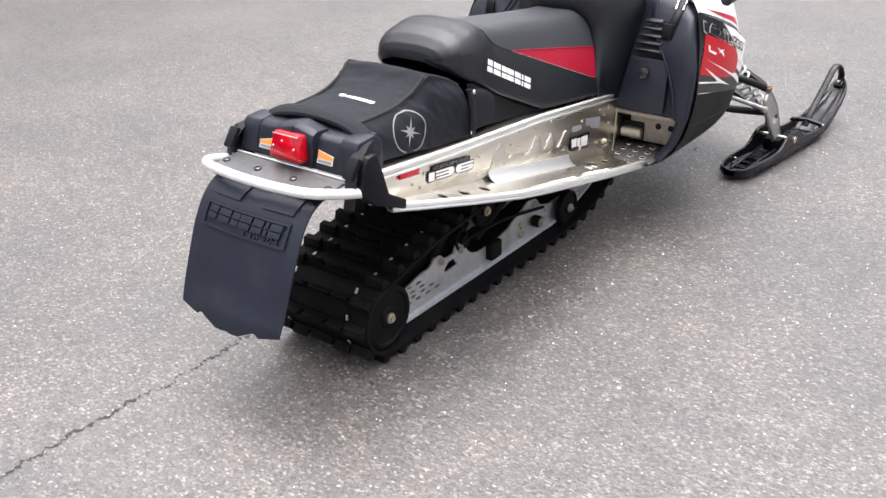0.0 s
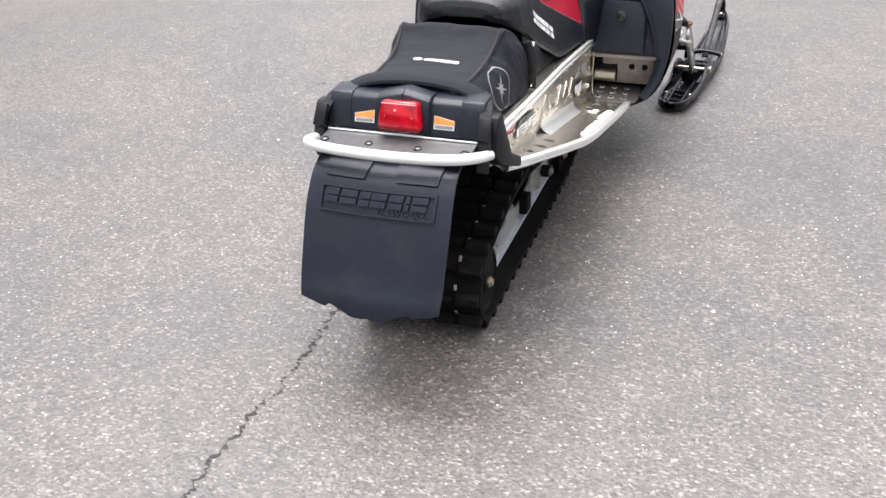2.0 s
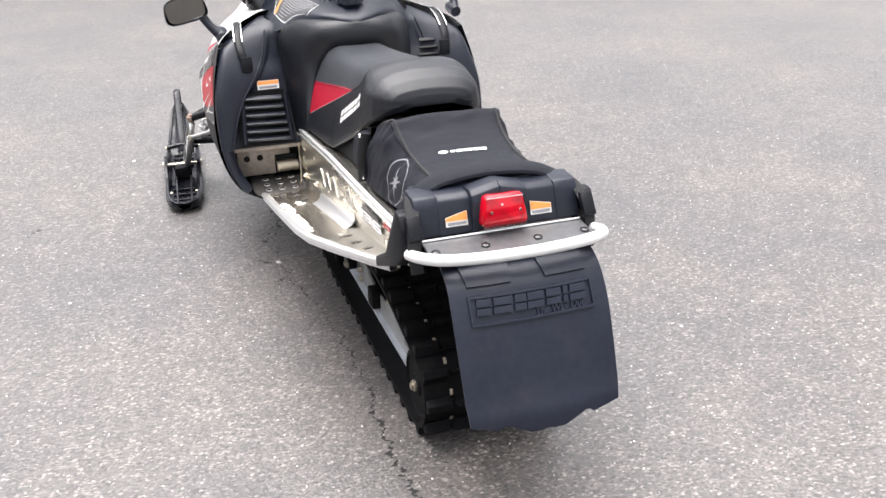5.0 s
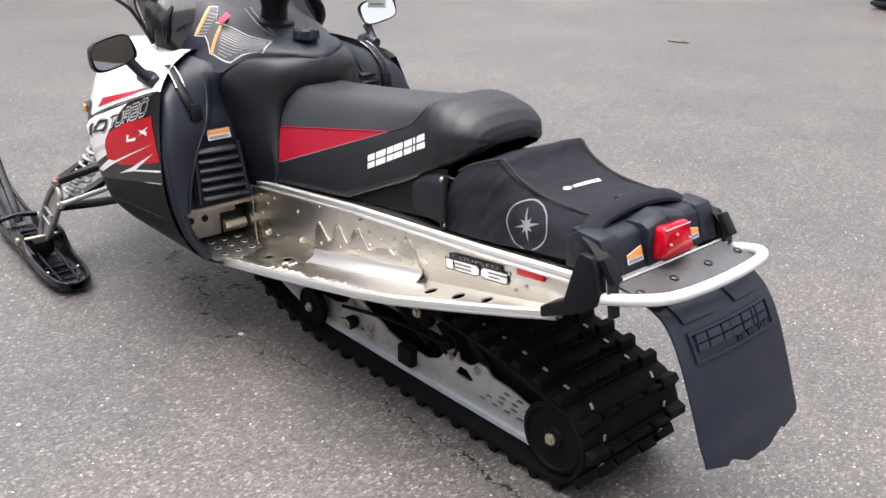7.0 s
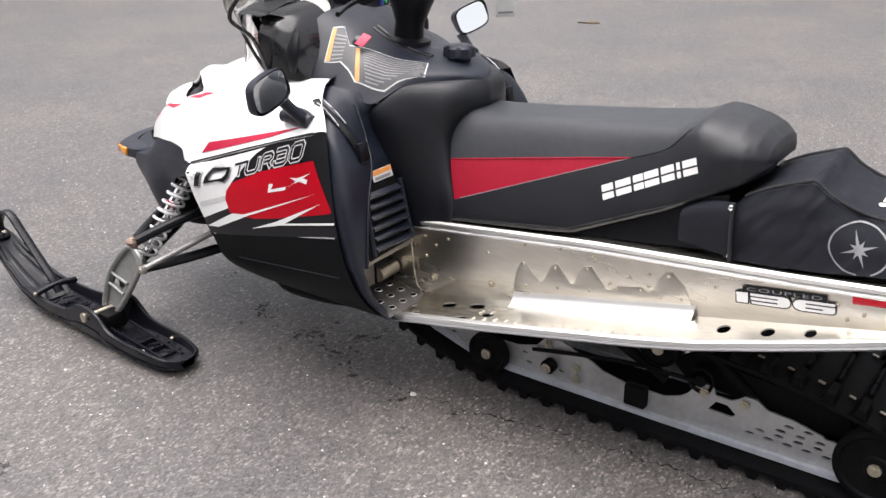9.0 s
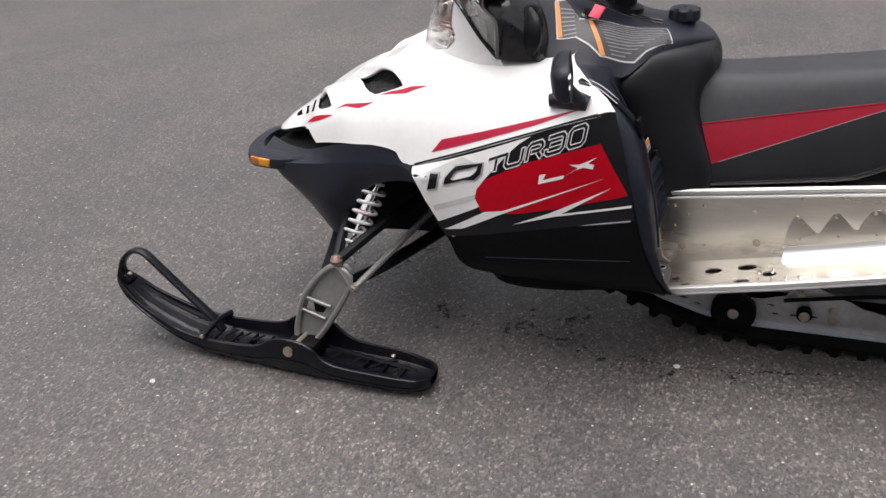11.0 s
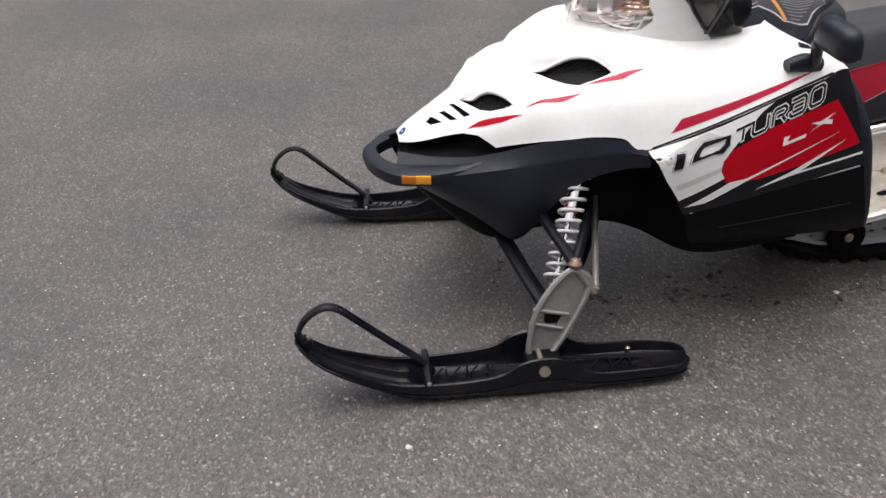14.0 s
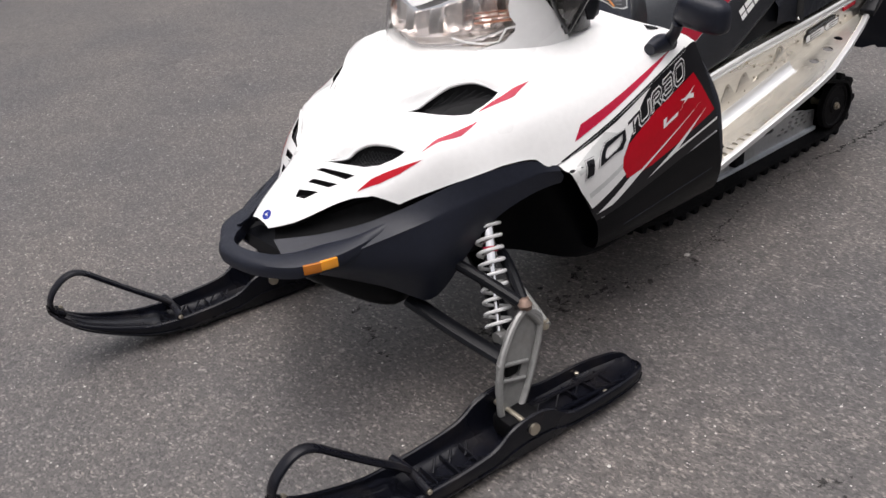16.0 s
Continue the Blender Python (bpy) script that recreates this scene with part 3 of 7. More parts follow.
    bd = grid([[(s * (TUN - 0.002 + (edge_x(y) - 0.012 - TUN + 0.002) * k / 8), y, foot_z(y) + 0.002 - 0.012 * k / 8) for k in range(9)] for y in yb])
    for u, y, ru, rv in ((0.262, 0.415, 0.020, 0.012), (0.258, 0.315, 0.020, 0.012), (0.246, 0.225, 0.018, 0.010), (0.27, 1.20, 0.016, 0.018), (0.335, 1.12, 0.014, 0.016), (0.30, 1.05, 0.014, 0.014), (0.26, 1.11, 0.016, 0.02), (0.335, 1.27, 0.01, 0.012), (0.30, 1.30, 0.01, 0.01)):
        pierce(bd, oval(s * u, y, ru, rv * 1.3))
    board = part("running_board", thick(bd, 0.004), ALU, SLED, "perforated aluminium running board")
    ye = [0.0 + 1.31 * i / 40 for i in range(41)]
    rows = []
    for y in ye:
        x, z = edge_x(y), foot_z(y) - 0.008
        rows.append([Vector((s * (x + a), y, z + b)) for a, b in ((-0.014, -0.010), (0.002, -0.012), (0.008, -0.006), (0.006, -0.001), (0.010, 0.004), (0.008, 0.012), (0, 0.015), (-0.014, 0.012))])
    part("board_edge", grid(rows, wrap=True), ALU_EDGE, board, "bright ribbed edge rail of the running board")
    grip = bmesh.new()
    rnd = random.Random(4)
    for i in range(15):
        y = 0.60 + i * 0.034
        for u, w in ((0.338, 0.036), (0.286, 0.030)):
            if rnd.random() < 0.9 and not (u < 0.3 and 0.5 < y < 1.02):
                box((w * rnd.uniform(0.6, 1.1), 0.008, 0.007), (s * (u + rnd.uniform(-0.006, 0.006)), y, foot_z(y) - 0.005), 0.002, Matrix.Rotation(-0.3, 3, "X"), 1, grip)
    # saw-toothed inner edge of the rail
    for i in range(150):
        y = 0.05 + 1.24 * i / 149
        box((0.0045, 0.0045, 0.004), (s * (edge_x(y) - 0.013), y, foot_z(y) + 0.003), 0.001, Matrix.Rotation(0.78, 3, "Z"), 1, grip)
    tagged(part("grip_teeth", grip, ALU, board, "punched grip teeth"), kind="stuff")
    # foot well between board and cowl
    part("foot_well", box((0.22, 0.010, 0.14), (s * 0.325, 1.475, 0.36), 0.004), SHADOWY, SLED, "dark back of the foot well")
    well = box((0.20, 0.006, 0.125), (s * 0.345, 1.448, 0.362), 0.003)
    part("foot_well_plate", well, BRACKET, SLED, "tan metal foot-well plate")
    for hx in (0.36, 0.41):
        # holes and opening are near-black solids, their shade put into the colour
        part("plate_hole_disc", turned([(0, .012), (.002, .012)], (s * hx, 1.445, 0.368), (0, -1, 0), 12), SHADOWY, SLED, "near-black disc for a shaded round hole in the foot-well plate")
    part("well_shade_box", box((0.085, 0.006, 0.070), (s * 0.262, 1.4425, 0.338), 0.0025), SHADOWY, SLED, "near-black box for the shaded opening behind the pipe")
    part("toe_bracket", box((0.27, 0.05, 0.016), (s * 0.33, 1.392, 0.428), 0.004), BRACKET, SLED, "tan metal cross bracket over the foot well")
    fw = part("toe_floor", box((0.19, 0.16, 0.006), (s * 0.31, 1.395, 0.272), 0.002, Matrix.Rotation(0.12, 3, "X")), TOE, SLED, "dark dirty metal toe plate")
    for k in range(9):
        hx, hy = 0.25 + 0.05 * (k % 3), 1.345 + 0.045 * (k // 3)
        part("hole_lip", turned([(0, .0125), (.0022, .0115), (.0012, .0085)], (s * hx, hy, 0.2762 + (hy - 1.395) * 0.12), (0, 0, 1), 12), ALU_EDGE, fw, "bright lip of a near-black disc for a shaded punched hole")
        part("toe_hole_disc", turned([(0, .009), (.0015, .009)], (s * hx, hy, 0.2765 + (hy - 1.395) * 0.12), (0, 0, 1), 10), SHADOWY, fw, "near-black disc for a shaded punched hole")
    part("pipe_stub", tube([(s * 0.22, 1.44, 0.33), (s * 0.30, 1.44, 0.33)], 0.024, seg=16), STEEL, SLED, "short plated pipe in the foot well")
    part("brace_wire", tube([(s * 0.222, 1.37, 0.49), (s * 0.222, 1.365, 0.38), (s * 0.225, 1.35, 0.30), (s * 0.235, 1.325, 0.285)], 0.0025, seg=6), STEEL, SLED, "thin wire down the tunnel side")


# drive track
def belt_line():
    p = [(1.62, 0.42), (1.545, 0.20), (1.44, 0.125), (1.28, 0.062), (1.08, 0.032), (0.8, 0.031), (0.5, 0.031), (0.2, 0.031), (0.055, 0.030), (-0.025, 0.062), (-0.062, 0.14), (-0.025, 0.222), (0.06, 0.252), (0.28, 0.30), (0.6, 0.335), (0.95, 0.375), (1.3, 0.425), (1.55, 0.48)]
    loop = [Vector((0, y, z)) for y, z in p]
    n = len(loop)
    out = []
    for i in range(n):
        a, b, c, d = loop[i - 1], loop[i], loop[(i + 1) % n], loop[(i + 2) % n]
        for k in range(8):
            f = k / 8
            out.append(0.5 * ((2 * b) + (c - a) * f + (2 * a - 5 * b + 4 * c - d) * f * f + (3 * b - a - 3 * c + d) * f ** 3))
    return out


LOOP = belt_line()
rows = []
for i, p in enumerate(LOOP):
    d = (LOOP[(i + 1) % len(LOOP)] - LOOP[i - 1]).normalized()
    no = Vector((0, -d.z, d.y))
    rows.append([p + Vector((x, 0, 0)) + no * h for x, h in ((-0.19, -0.007), (-0.19, 0.004), (-0.1, 0.004), (0.1, 0.004), (0.19, 0.004), (0.19, -0.007))])
rows.append(rows[0])
track = part("track", grid(rows, wrap=True), RUBBER, SLED, "black rubber drive track", 50)
lug = bmesh.new()
for x, w, h in ((-0.155, 0.066, 0.026), (-0.083, 0.06, 0.031), (0, 0.085, 0.026), (0.083, 0.06, 0.031), (0.155, 0.066, 0.026)):
    b = bmesh.new()
    box((w, 0.040 if abs(x) > 0.12 else 0.018, h), (x, 0, h / 2), 0.003, None, 1, b)
    for v in b.verts:
        if v.co.z > h * 0.6:
            v.co.y *= 0.55
    me = bpy.data.meshes.new("tmp")
    b.to_mesh(me)
    lug.from_mesh(me)
    bpy.data.meshes.remove(me)
box((0.37, 0.024, 0.008), (0, 0, 0.004), 0.002, None, 1, lug)
lug0 = part("lug", lug, RUBBER, track)
clip0 = part("clip", box((0.008, 0.017, 0.004), (0, 0, 0.004), 0.001, None, 1), STEEL, track, "small bright metal track clip")
total = sum((LOOP[(i + 1) % len(LOOP)] - LOOP[i]).length for i in range(len(LOOP)))
count = 50
acc, k, first = 0.0, 0, True
for i in range(len(LOOP)):
    a, b = LOOP[i], LOOP[(i + 1) % len(LOOP)]
    L = (b - a).length
    while k < count and k * total / count <= acc + L:
        f = (k * total / count - acc) / L
        p, d = a.lerp(b, f), (b - a).normalized()
        no = Vector((0, -d.z, d.y))
        m = Matrix.Translation(p + no * 0.004) @ Matrix(((1, 0, 0), (0, d.y, no.y), (0, d.z, no.z))).to_4x4()
        ob = lug0 if first else new("lug", lug0.data)
        ob.parent = track
        put(ob, m)
        for j, x in enumerate((-0.119, 0.119)):
            c = clip0 if first and j == 0 else new("clip", clip0.data)
            c.parent = track
            put(c, m @ pose(x, 0.032, 0))
        first, k = False, k + 1
    acc += L

# slide rails and wheels
low = [(0.10, 0.046), (0.6, 0.044), (1.08, 0.045), (1.22, 0.062), (1.36, 0.105), (1.47, 0.165)]
high = [(1.44, 0.205), (1.30, 0.140), (1.20, 0.128), (1.062, 0.128), (0.997, 0.147), (0.968, 0.181), (0.913, 0.188), (0.874, 0.168), (0.816, 0.149), (0.783, 0.131), (0.71, 0.116), (0.596, 0.115), (0.553, 0.131), (0.533, 0.148), (0.503, 0.192), (0.466, 0.190), (0.457, 0.167), (0.415, 0.167), (0.399, 0.176), (0.384, 0.189), (0.351, 0.190), (0.322, 0.169), (0.26, 0.164), (0.16, 0.140), (0.10, 0.126)]
for s in (-1, 1):
    x0 = s * 0.118
    ysr = sorted({0.10 + 1.34 * i / 90 for i in range(91)} | {y for y, z in high})
    zt = lambda y: along(high, y)
    zb = lambda y: along(low, y)
    sheet = grid([[(x0, y, zb(y) + (zt(y) - zb(y)) * k / 8) for k in range(9)] for y in ysr])
    slots = [(y, z) for z, first, n in ((0.090, 0.36, 5), (0.107, 0.335, 5), (0.124, 0.284, 4), (0.143, 0.266, 3)) for y in (first - 0.0485 * k for k in range(n))]
    for y, z in slots + [(1.035, 0.112), (1.021, 0.084), (0.968, 0.086), (0.912, 0.088), (1.29, 0.105), (1.25, 0.088), (1.35, 0.135)]:
        pierce(sheet, oval(y, z, 0.0135, 0.0045, 10), (1, 2), s)
    pierce(sheet, [(0.475, 0.120), (0.455, 0.150), (0.425, 0.150), (0.400, 0.128), (0.41, 0.118)], (1, 2), s)
    rail = part("slide_rail", thick(sheet, 0.007), RAIL, SLED, "pale cast metal slide rail with slots")
    part("rail_shoe", grid([[(x0 + a, y, zb(y) + b) for a, b in ((-0.014, -0.004), (0.014, -0.004), (0.014, 0.010), (-0.014, 0.010))] for y in ysr], wrap=True), SHOE, rail, "pale flange along the bottom of the rail")
    for y, z in ((0.485, 0.172), (0.954, 0.168), (0.379, 0.171), (0.94, 0.103), (0.86, 0.116), (0.86, 0.082)):
        part("rail_bolt", turned([(0, 0.013), (0.006, 0.013), (0.006, 0.009), (0.012, 0.008)], (x0 + s * 0.006, y, z), (s, 0, 0), 6), STEEL, rail)
    part("rail_block", box((0.03, 0.062, 0.062), (x0 + s * 0.012, 0.672, 0.100), 0.004), SHADOWY, rail, "black plastic block on the rail")

    def wheel(name, x, y, z, r, w, parent):
        wh = part(name, turned([(-w / 2, r * 0.5), (-w / 2, r * 0.86), (-w / 2 + 0.004, r), (w / 2 - 0.004, r), (w / 2, r * 0.86), (w / 2 - 0.006, r * 0.8), (w / 2 - 0.006, r * 0.35), (w / 2, r * 0.3), (w / 2, r * 0.1)], (x, y, z), (s, 0, 0), 32), RUBBER, parent, "black rubber-tyred idler wheel")
        part("hub_bolt", turned([(0, 0.016), (0.006, 0.016), (0.008, 0.010), (0.013, 0.010)], (x + s * w / 2, y, z), (s, 0, 0), 12), STEEL, wh, "yellowish zinc hub bolt")
        return wh

    wheel("rear_idler", s * 0.165, 0.048, 0.142, 0.098, 0.032, SLED)
    wheel("rear_idler", s * 0.06, 0.048, 0.142, 0.098, 0.03, SLED)
    wheel("bogie_wheel", s * 0.15, 1.139, 0.096, 0.066, 0.03, SLED)
    wheel("carrier_wheel", s * 0.12, 0.62, 0.262, 0.055, 0.026, SLED)
    wheel("bogie_wheel", s * 0.14, 0.94, 0.108, 0.022, 0.03, SLED)
    part("torque_arm", tube([(s * 0.1, 1.02, 0.36), (s * 0.1, 0.6, 0.16)], 0.016), SHADOWY, SLED, "black suspension arm")
    part("torque_arm", tube([(s * 0.09, 0.62, 0.38), (s * 0.09, 0.36, 0.17)], 0.014), SHADOWY, SLED, "black suspension arm")
    part("track_spring", tube([(s * 0.13, 1.0, 0.14), (s * 0.13, 0.72, 0.19), (s * 0.13, 0.5, 0.20)], 0.006), SHADOWY, SLED, "black spring leg")
for s in (-1, 1):
    part("rear_arm", slab([(0.12, 0.135), (0.30, 0.135), (0.56, 0.175), (0.60, 0.215), (0.52, 0.262), (0.40, 0.235), (0.14, 0.215)], (s * 0.062, 0, 0), (0, 1, 0), (0, 0, 1), s * 0.02, 0.004), SHADOWY, SLED, "black rear suspension arm")
    part("torsion_spring", tube([(s * (0.085 + 0.0012 * i), 0.5 + 0.034 * math.cos(i * 0.785), 0.2 + 0.034 * math.sin(i * 0.785)) for i in range(33)], 0.0055, n=1, seg=6), SHADOWY, SLED, "black coiled torsion spring")
part("cross_shaft", tube([(-0.13, 0.5, 0.2), (0.13, 0.5, 0.2)], 0.016), SHADOWY, SLED, "black cross shaft")
part("cross_shaft", tube([(-0.14, 0.62, 0.262), (0.14, 0.62, 0.262)], 0.012), SHADOWY, SLED, "black cross shaft")
part("rear_axle", tube([(-0.17, 0.048, 0.142), (0.17, 0.048, 0.142)], 0.012), STEEL, SLED, "steel rear axle")
part("track_shock", tube([(0, 0.95, 0.2), (0, 0.6, 0.33)], 0.024, seg=14), SHADOWY, SLED, "black shock absorber")

# rear bumper, plate, flap
for s in (-1, 1):
    boot = slab([(-.040, .672), (-.052, .692), (-.084, .690), (-.104, .660), (-.116, .598), (-.082, .561), (.025, .518), (.028, .546), (-.030, .578)], (s * 0.216, 0, 0), (0, 1, 0), (0, 0, 1), s * 0.030, 0.006)
    for v in boot.verts:
        # the cap widens towards the board's edge
        if abs(v.co.x) > 0.231:
            v.co.x += s * 0.030 * bump_at(0.64 - v.co.z, 0.0, 0.09) * bump_at(v.co.y, -0.14, 0.0)
    part("bumper_boot", boot, SATIN, SLED, "black plastic end cap of the running board")
half_bar = [(0.0, -0.258, 0.630), (0.0875, -0.256, 0.631), (0.168, -0.247, 0.633), (0.212, -0.216, 0.629), (0.229, -0.14, 0.608), (0.228, -0.02, 0.575)]
part("rear_bumper", tube([(-x, y, z) for x, y, z in half_bar[::-1]] + half_bar[1:], 0.0135, n=6, seg=14), TUBE, SLED, "silver tubular rear bumper")
pl = part("rear_plate", thick(grid([[(x, -0.118 - 0.105 * k / 5, 0.628 - 0.010 * k / 5) for k in range(6)] for x in (-0.2, -0.1, 0, 0.1, 0.2)]), 0.006), PLATE, SLED, "dark grey metal rear mounting plate")
part("plate_trim", tube([(-0.2, -0.120, 0.631), (0, -0.120, 0.631), (0.2, -0.120, 0.631)], 0.0028, n=2, seg=6), ALU_EDGE, pl, "bright edge of the mounting plate")
for x in (-0.185, -0.065, 0.065, 0.185):
    part("plate_screw", turned([(0, 0.011), (0.003, 0.010), (0.005, 0.006)], (x, -0.176, 0.6235), (0, -0.10, 1), 12), GLOSS, pl)

PROF = [Vector((0, y, z)) for y, z in ((-0.165, 0.605), (-0.210, 0.597), (-0.250, 0.577), (-0.280, 0.546), (-0.312, 0.490), (-0.345, 0.412), (-0.375, 0.335), (-0.394, 0.285), (-0.405, 0.20))]


def flap_bow(x):
    return 0.012 * (1 - (x / 0.195) ** 2) - 0.008


nx, nz = 90, 60
cols = []
for i in range(nx):
    x = -0.188 + 0.376 * i / (nx - 1)
    u = abs(x)
    end = along([(0, 0.258), (0.018, 0.254), (0.045, 0.255), (0.100, 0.280), (0.108, 0.279), (0.120, 0.271), (0.188, 0.286)], u)
    lo, hi = 0.5, 1.0
    for _ in range(20):
        m = (lo + hi) / 2
        lo, hi = (m, hi) if cr(PROF, m).z > end else (lo, m)
    col = []
    for j in range(nz):
        v = lo * j / (nz - 1)
        p = cr(PROF, v)
        col.append((x * along([(0, 0.97), (0.5, 1.005), (0.75, 0.99), (1, 0.94)], v), p.y - flap_bow(x) * min(1, v * 3), p.z))
    cols.append(col)
rows = [[cols[i][j] for i in range(nx)] for j in range(nz)]
fb = grid(rows)
flap_tree = BVHTree.FromBMesh(fb)
flap = part("snow_flap", thick(fb, 0.006), FLAP, SLED, "black moulded rubber snow flap")


def on_flap(bm, name, material, off, label, u0=0.0, z0=0.0, D=(0, 1, 0)):
    laid(bm, (u0, -0.25 if D[2] else 0, z0), (1, 0, 0), (0, 0, 1), flap_tree, D, 0.0, 1.0)
    return part(name, raised(bm, (0, -off, 0.3 * off)), material, flap, label, 50)


def frame_ring(x0, z0, x1, z1, w):
    bm = bmesh.new()
    for poly in ([(x0, z0), (x1, z0), (x1, z0 + w), (x0, z0 + w)], [(x0, z1 - w), (x1, z1 - w), (x1, z1), (x0, z1)], [(x0, z0 + w), (x0 + w, z0 + w), (x0 + w, z1 - w), (x0, z1 - w)], [(x1 - w, z0 + w), (x1, z0 + w), (x1, z1 - w), (x1 - w, z1 - w)]):
        bm.faces.new([bm.verts.new((u, v, 0)) for u, v in poly])
    return strips(bm, 0.02)


on_flap(frame_ring(-0.149, 0.494, 0.150, 0.552, 0.005), "emboss_frame", FLAP, 0.006, "raised moulded frame")


GLYPH_SPANS = ((0.0, 0.125), (0.15, 0.315), (0.34, 0.445), (0.455, 0.605), (0.63, 0.765), (0.79, 0.83), (0.855, 1.0))


def blocks(w, h, lean, k):
    """Block k of a seven-part word mark drawn as two plain slanted bars, no letters."""
    a, b = (w * f for f in GLYPH_SPANS[k])
    bm = bmesh.new()
    for lo, hi in ((0.0, 0.42), (0.54, 1.0)):
        bm.faces.new([bm.verts.new((u + lean * v, v, 0)) for u, v in ((a, lo * h), (b, lo * h), (b, hi * h), (a, hi * h))])
    return strips(bm, 0.012)


for k in range(7):
    on_flap(blocks(0.262, 0.030, 0.15, k), "emboss_mark", FLAP, 0.0075, "raised moulded block marking", -0.135, 0.515)
on_flap(lettering("The Way Out.", 0.0215, 0.0008, 0.2, 1.0, 0.03), "emboss_slogan", FLAP, 0.004, "raised moulded words", 0.0, 0.4995)
for s in (-1, 1):
    rows = []
    for j in range(11):
        v = 0.11 + 0.19 * j / 10
        p, q = cr(PROF, v), cr(PROF, v + 0.01)
        d = (q - p).normalized()
        out = Vector((0, d.z, -d.y)) * 0.0055
        a, b = 0.032 + 0.010 * j / 10, 0.150 - 0.006 * j / 10
        rows.append([Vector((s * (a + (b - a) * i / 8), p.y - flap_bow(a + (b - a) * i / 8) * min(1, v * 3), p.z)) + out for i in range(9)])
    part("emboss_pad", thick(grid(rows), 0.004), FLAP, flap, "raised moulded pad", 50)

# ---- seat and tank cover ----
def seat_rows(y0, y1, n):
    top = [(0.338, 0.808), (0.342, 0.828), (0.352, 0.846), (0.385, 0.870), (0.435, 0.888), (0.50, 0.898), (0.55, 0.898), (0.585, 0.884), (0.63, 0.868), (0.75, 0.852), (1.0, 0.824), (1.2, 0.806), (1.29, 0.804)]
    bot = [(0.338, 0.802), (0.342, 0.793), (0.352, 0.785), (0.40, 0.760), (0.55, 0.698), (0.70, 0.632), (0.86, 0.562), (0.92, 0.552), (1.27, 0.512)]
    half = [(0.338, 0.070), (0.342, 0.092), (0.352, 0.120), (0.375, 0.142), (0.41, 0.160), (0.5, 0.175), (0.65, 0.185), (0.9, 0.198), (1.27, 0.206)]
    up = [(0.338, 0.05), (0.342, 0.07), (0.352, 0.09), (0.375, 0.108), (0.41, 0.122), (0.5, 0.132), (0.6, 0.128), (0.8, 0.118), (1.27, 0.108)]
    rows = []
    for i in range(n):
        y = y0 + (y1 - y0) * (i / (n - 1)) ** 1.6
        zt, zb, w, u = (along(t, y) for t in (top, bot, half, up))
        h = zt - zb
        yy = y if y > 0.62 else 0.62 - (0.62 - y) * 0.80
        pts = [Vector((a, y, z)) for a, z in ((w - 0.012, zb), (w, zb + 0.012), (w - (w - u) * 0.30, zb + h * 0.42), (w - (w - u) * 0.72, zb + h * 0.76), (u - 0.004, zb + h * 0.93), (u - 0.035, zt - 0.002), (u * 0.35, zt))]
        k = min(1.0, max(0.0, (0.62 - y) / 0.16))
        dome = [Vector((a, y, z)) for a, z in ((w - 0.012, zb), (w, zb + 0.012), (w - 0.003, zb + h * 0.38), (w * 0.94, zb + h * 0.61), (w * 0.79, zb + h * 0.82), (w * 0.53, zb + h * 0.945), (w * 0.2, zt))]
        pts = [a.lerp(b, k) for a, b in zip(pts, dome)]
        fine = [cr(pts, k / 24) for k in range(25)]
        for p in fine:
            p.y = yy
        rows.append([Vector((-p.x, p.y, p.z)) for p in fine] + [Vector((0, yy, zt))] + fine[::-1])
    return rows


sr = seat_rows(0.338, 1.29, 110)
sb = grid(sr)
sb.faces.new([v for v in sorted((v for v in sb.verts if abs(v.co.y - 0.3944) < 1e-4), key=lambda v: math.atan2(v.co.z - 0.805, v.co.x))])
sb.normal_update()
seat_tree = BVHTree.FromBMesh(sb)


def wedge_top(y):
    return 0.682 + (1.265 - y) * (0.777 - 0.682) / (1.265 - 0.731)


def wedge_low(y):
    return 0.585 + (1.215 - y) * (0.777 - 0.585) / (1.215 - 0.731)


for (ya, za), (yb_, zb_) in (((1.265, 0.682), (0.731, 0.777)), ((1.215, 0.585), (0.731, 0.777)), ((0.731, 0.777), (0.64, 0.815)), ((0.64, 0.815), (0.575, 0.888))):
    no = Vector((0, zb_ - za, -(yb_ - ya)))
    bmesh.ops.bisect_plane(sb, geom=sb.verts[:] + sb.edges[:] + sb.faces[:], plane_co=(0, ya, za), plane_no=no, dist=1e-6)


def is_grey(c):
    if c.y > 0.731:
        return c.z > wedge_top(c.y)
    if c.y > 0.64:
        return c.z > 0.777 + (0.731 - c.y) * (0.815 - 0.777) / 0.091
    return c.z > 0.815 + (0.64 - c.y) * (0.888 - 0.815) / 0.065


def is_red(c):
    return c.y > 0.731 and wedge_low(c.y) < c.z <= wedge_top(c.y)


grey, rest = halves(sb, is_grey)
redb, black = halves(rest, is_red)
seat = part("seat", black, VINYL, SLED, "black vinyl seat cushion", 60)
part("seat_top_panel", grey, GREY_VINYL, seat, "dark grey grained vinyl seat top", 60)
for wedge in halves(redb, lambda c: c.x < 0):
    part("seat_red_panel", wedge, RED_VINYL, seat, "red vinyl wedge on the seat side", 60)


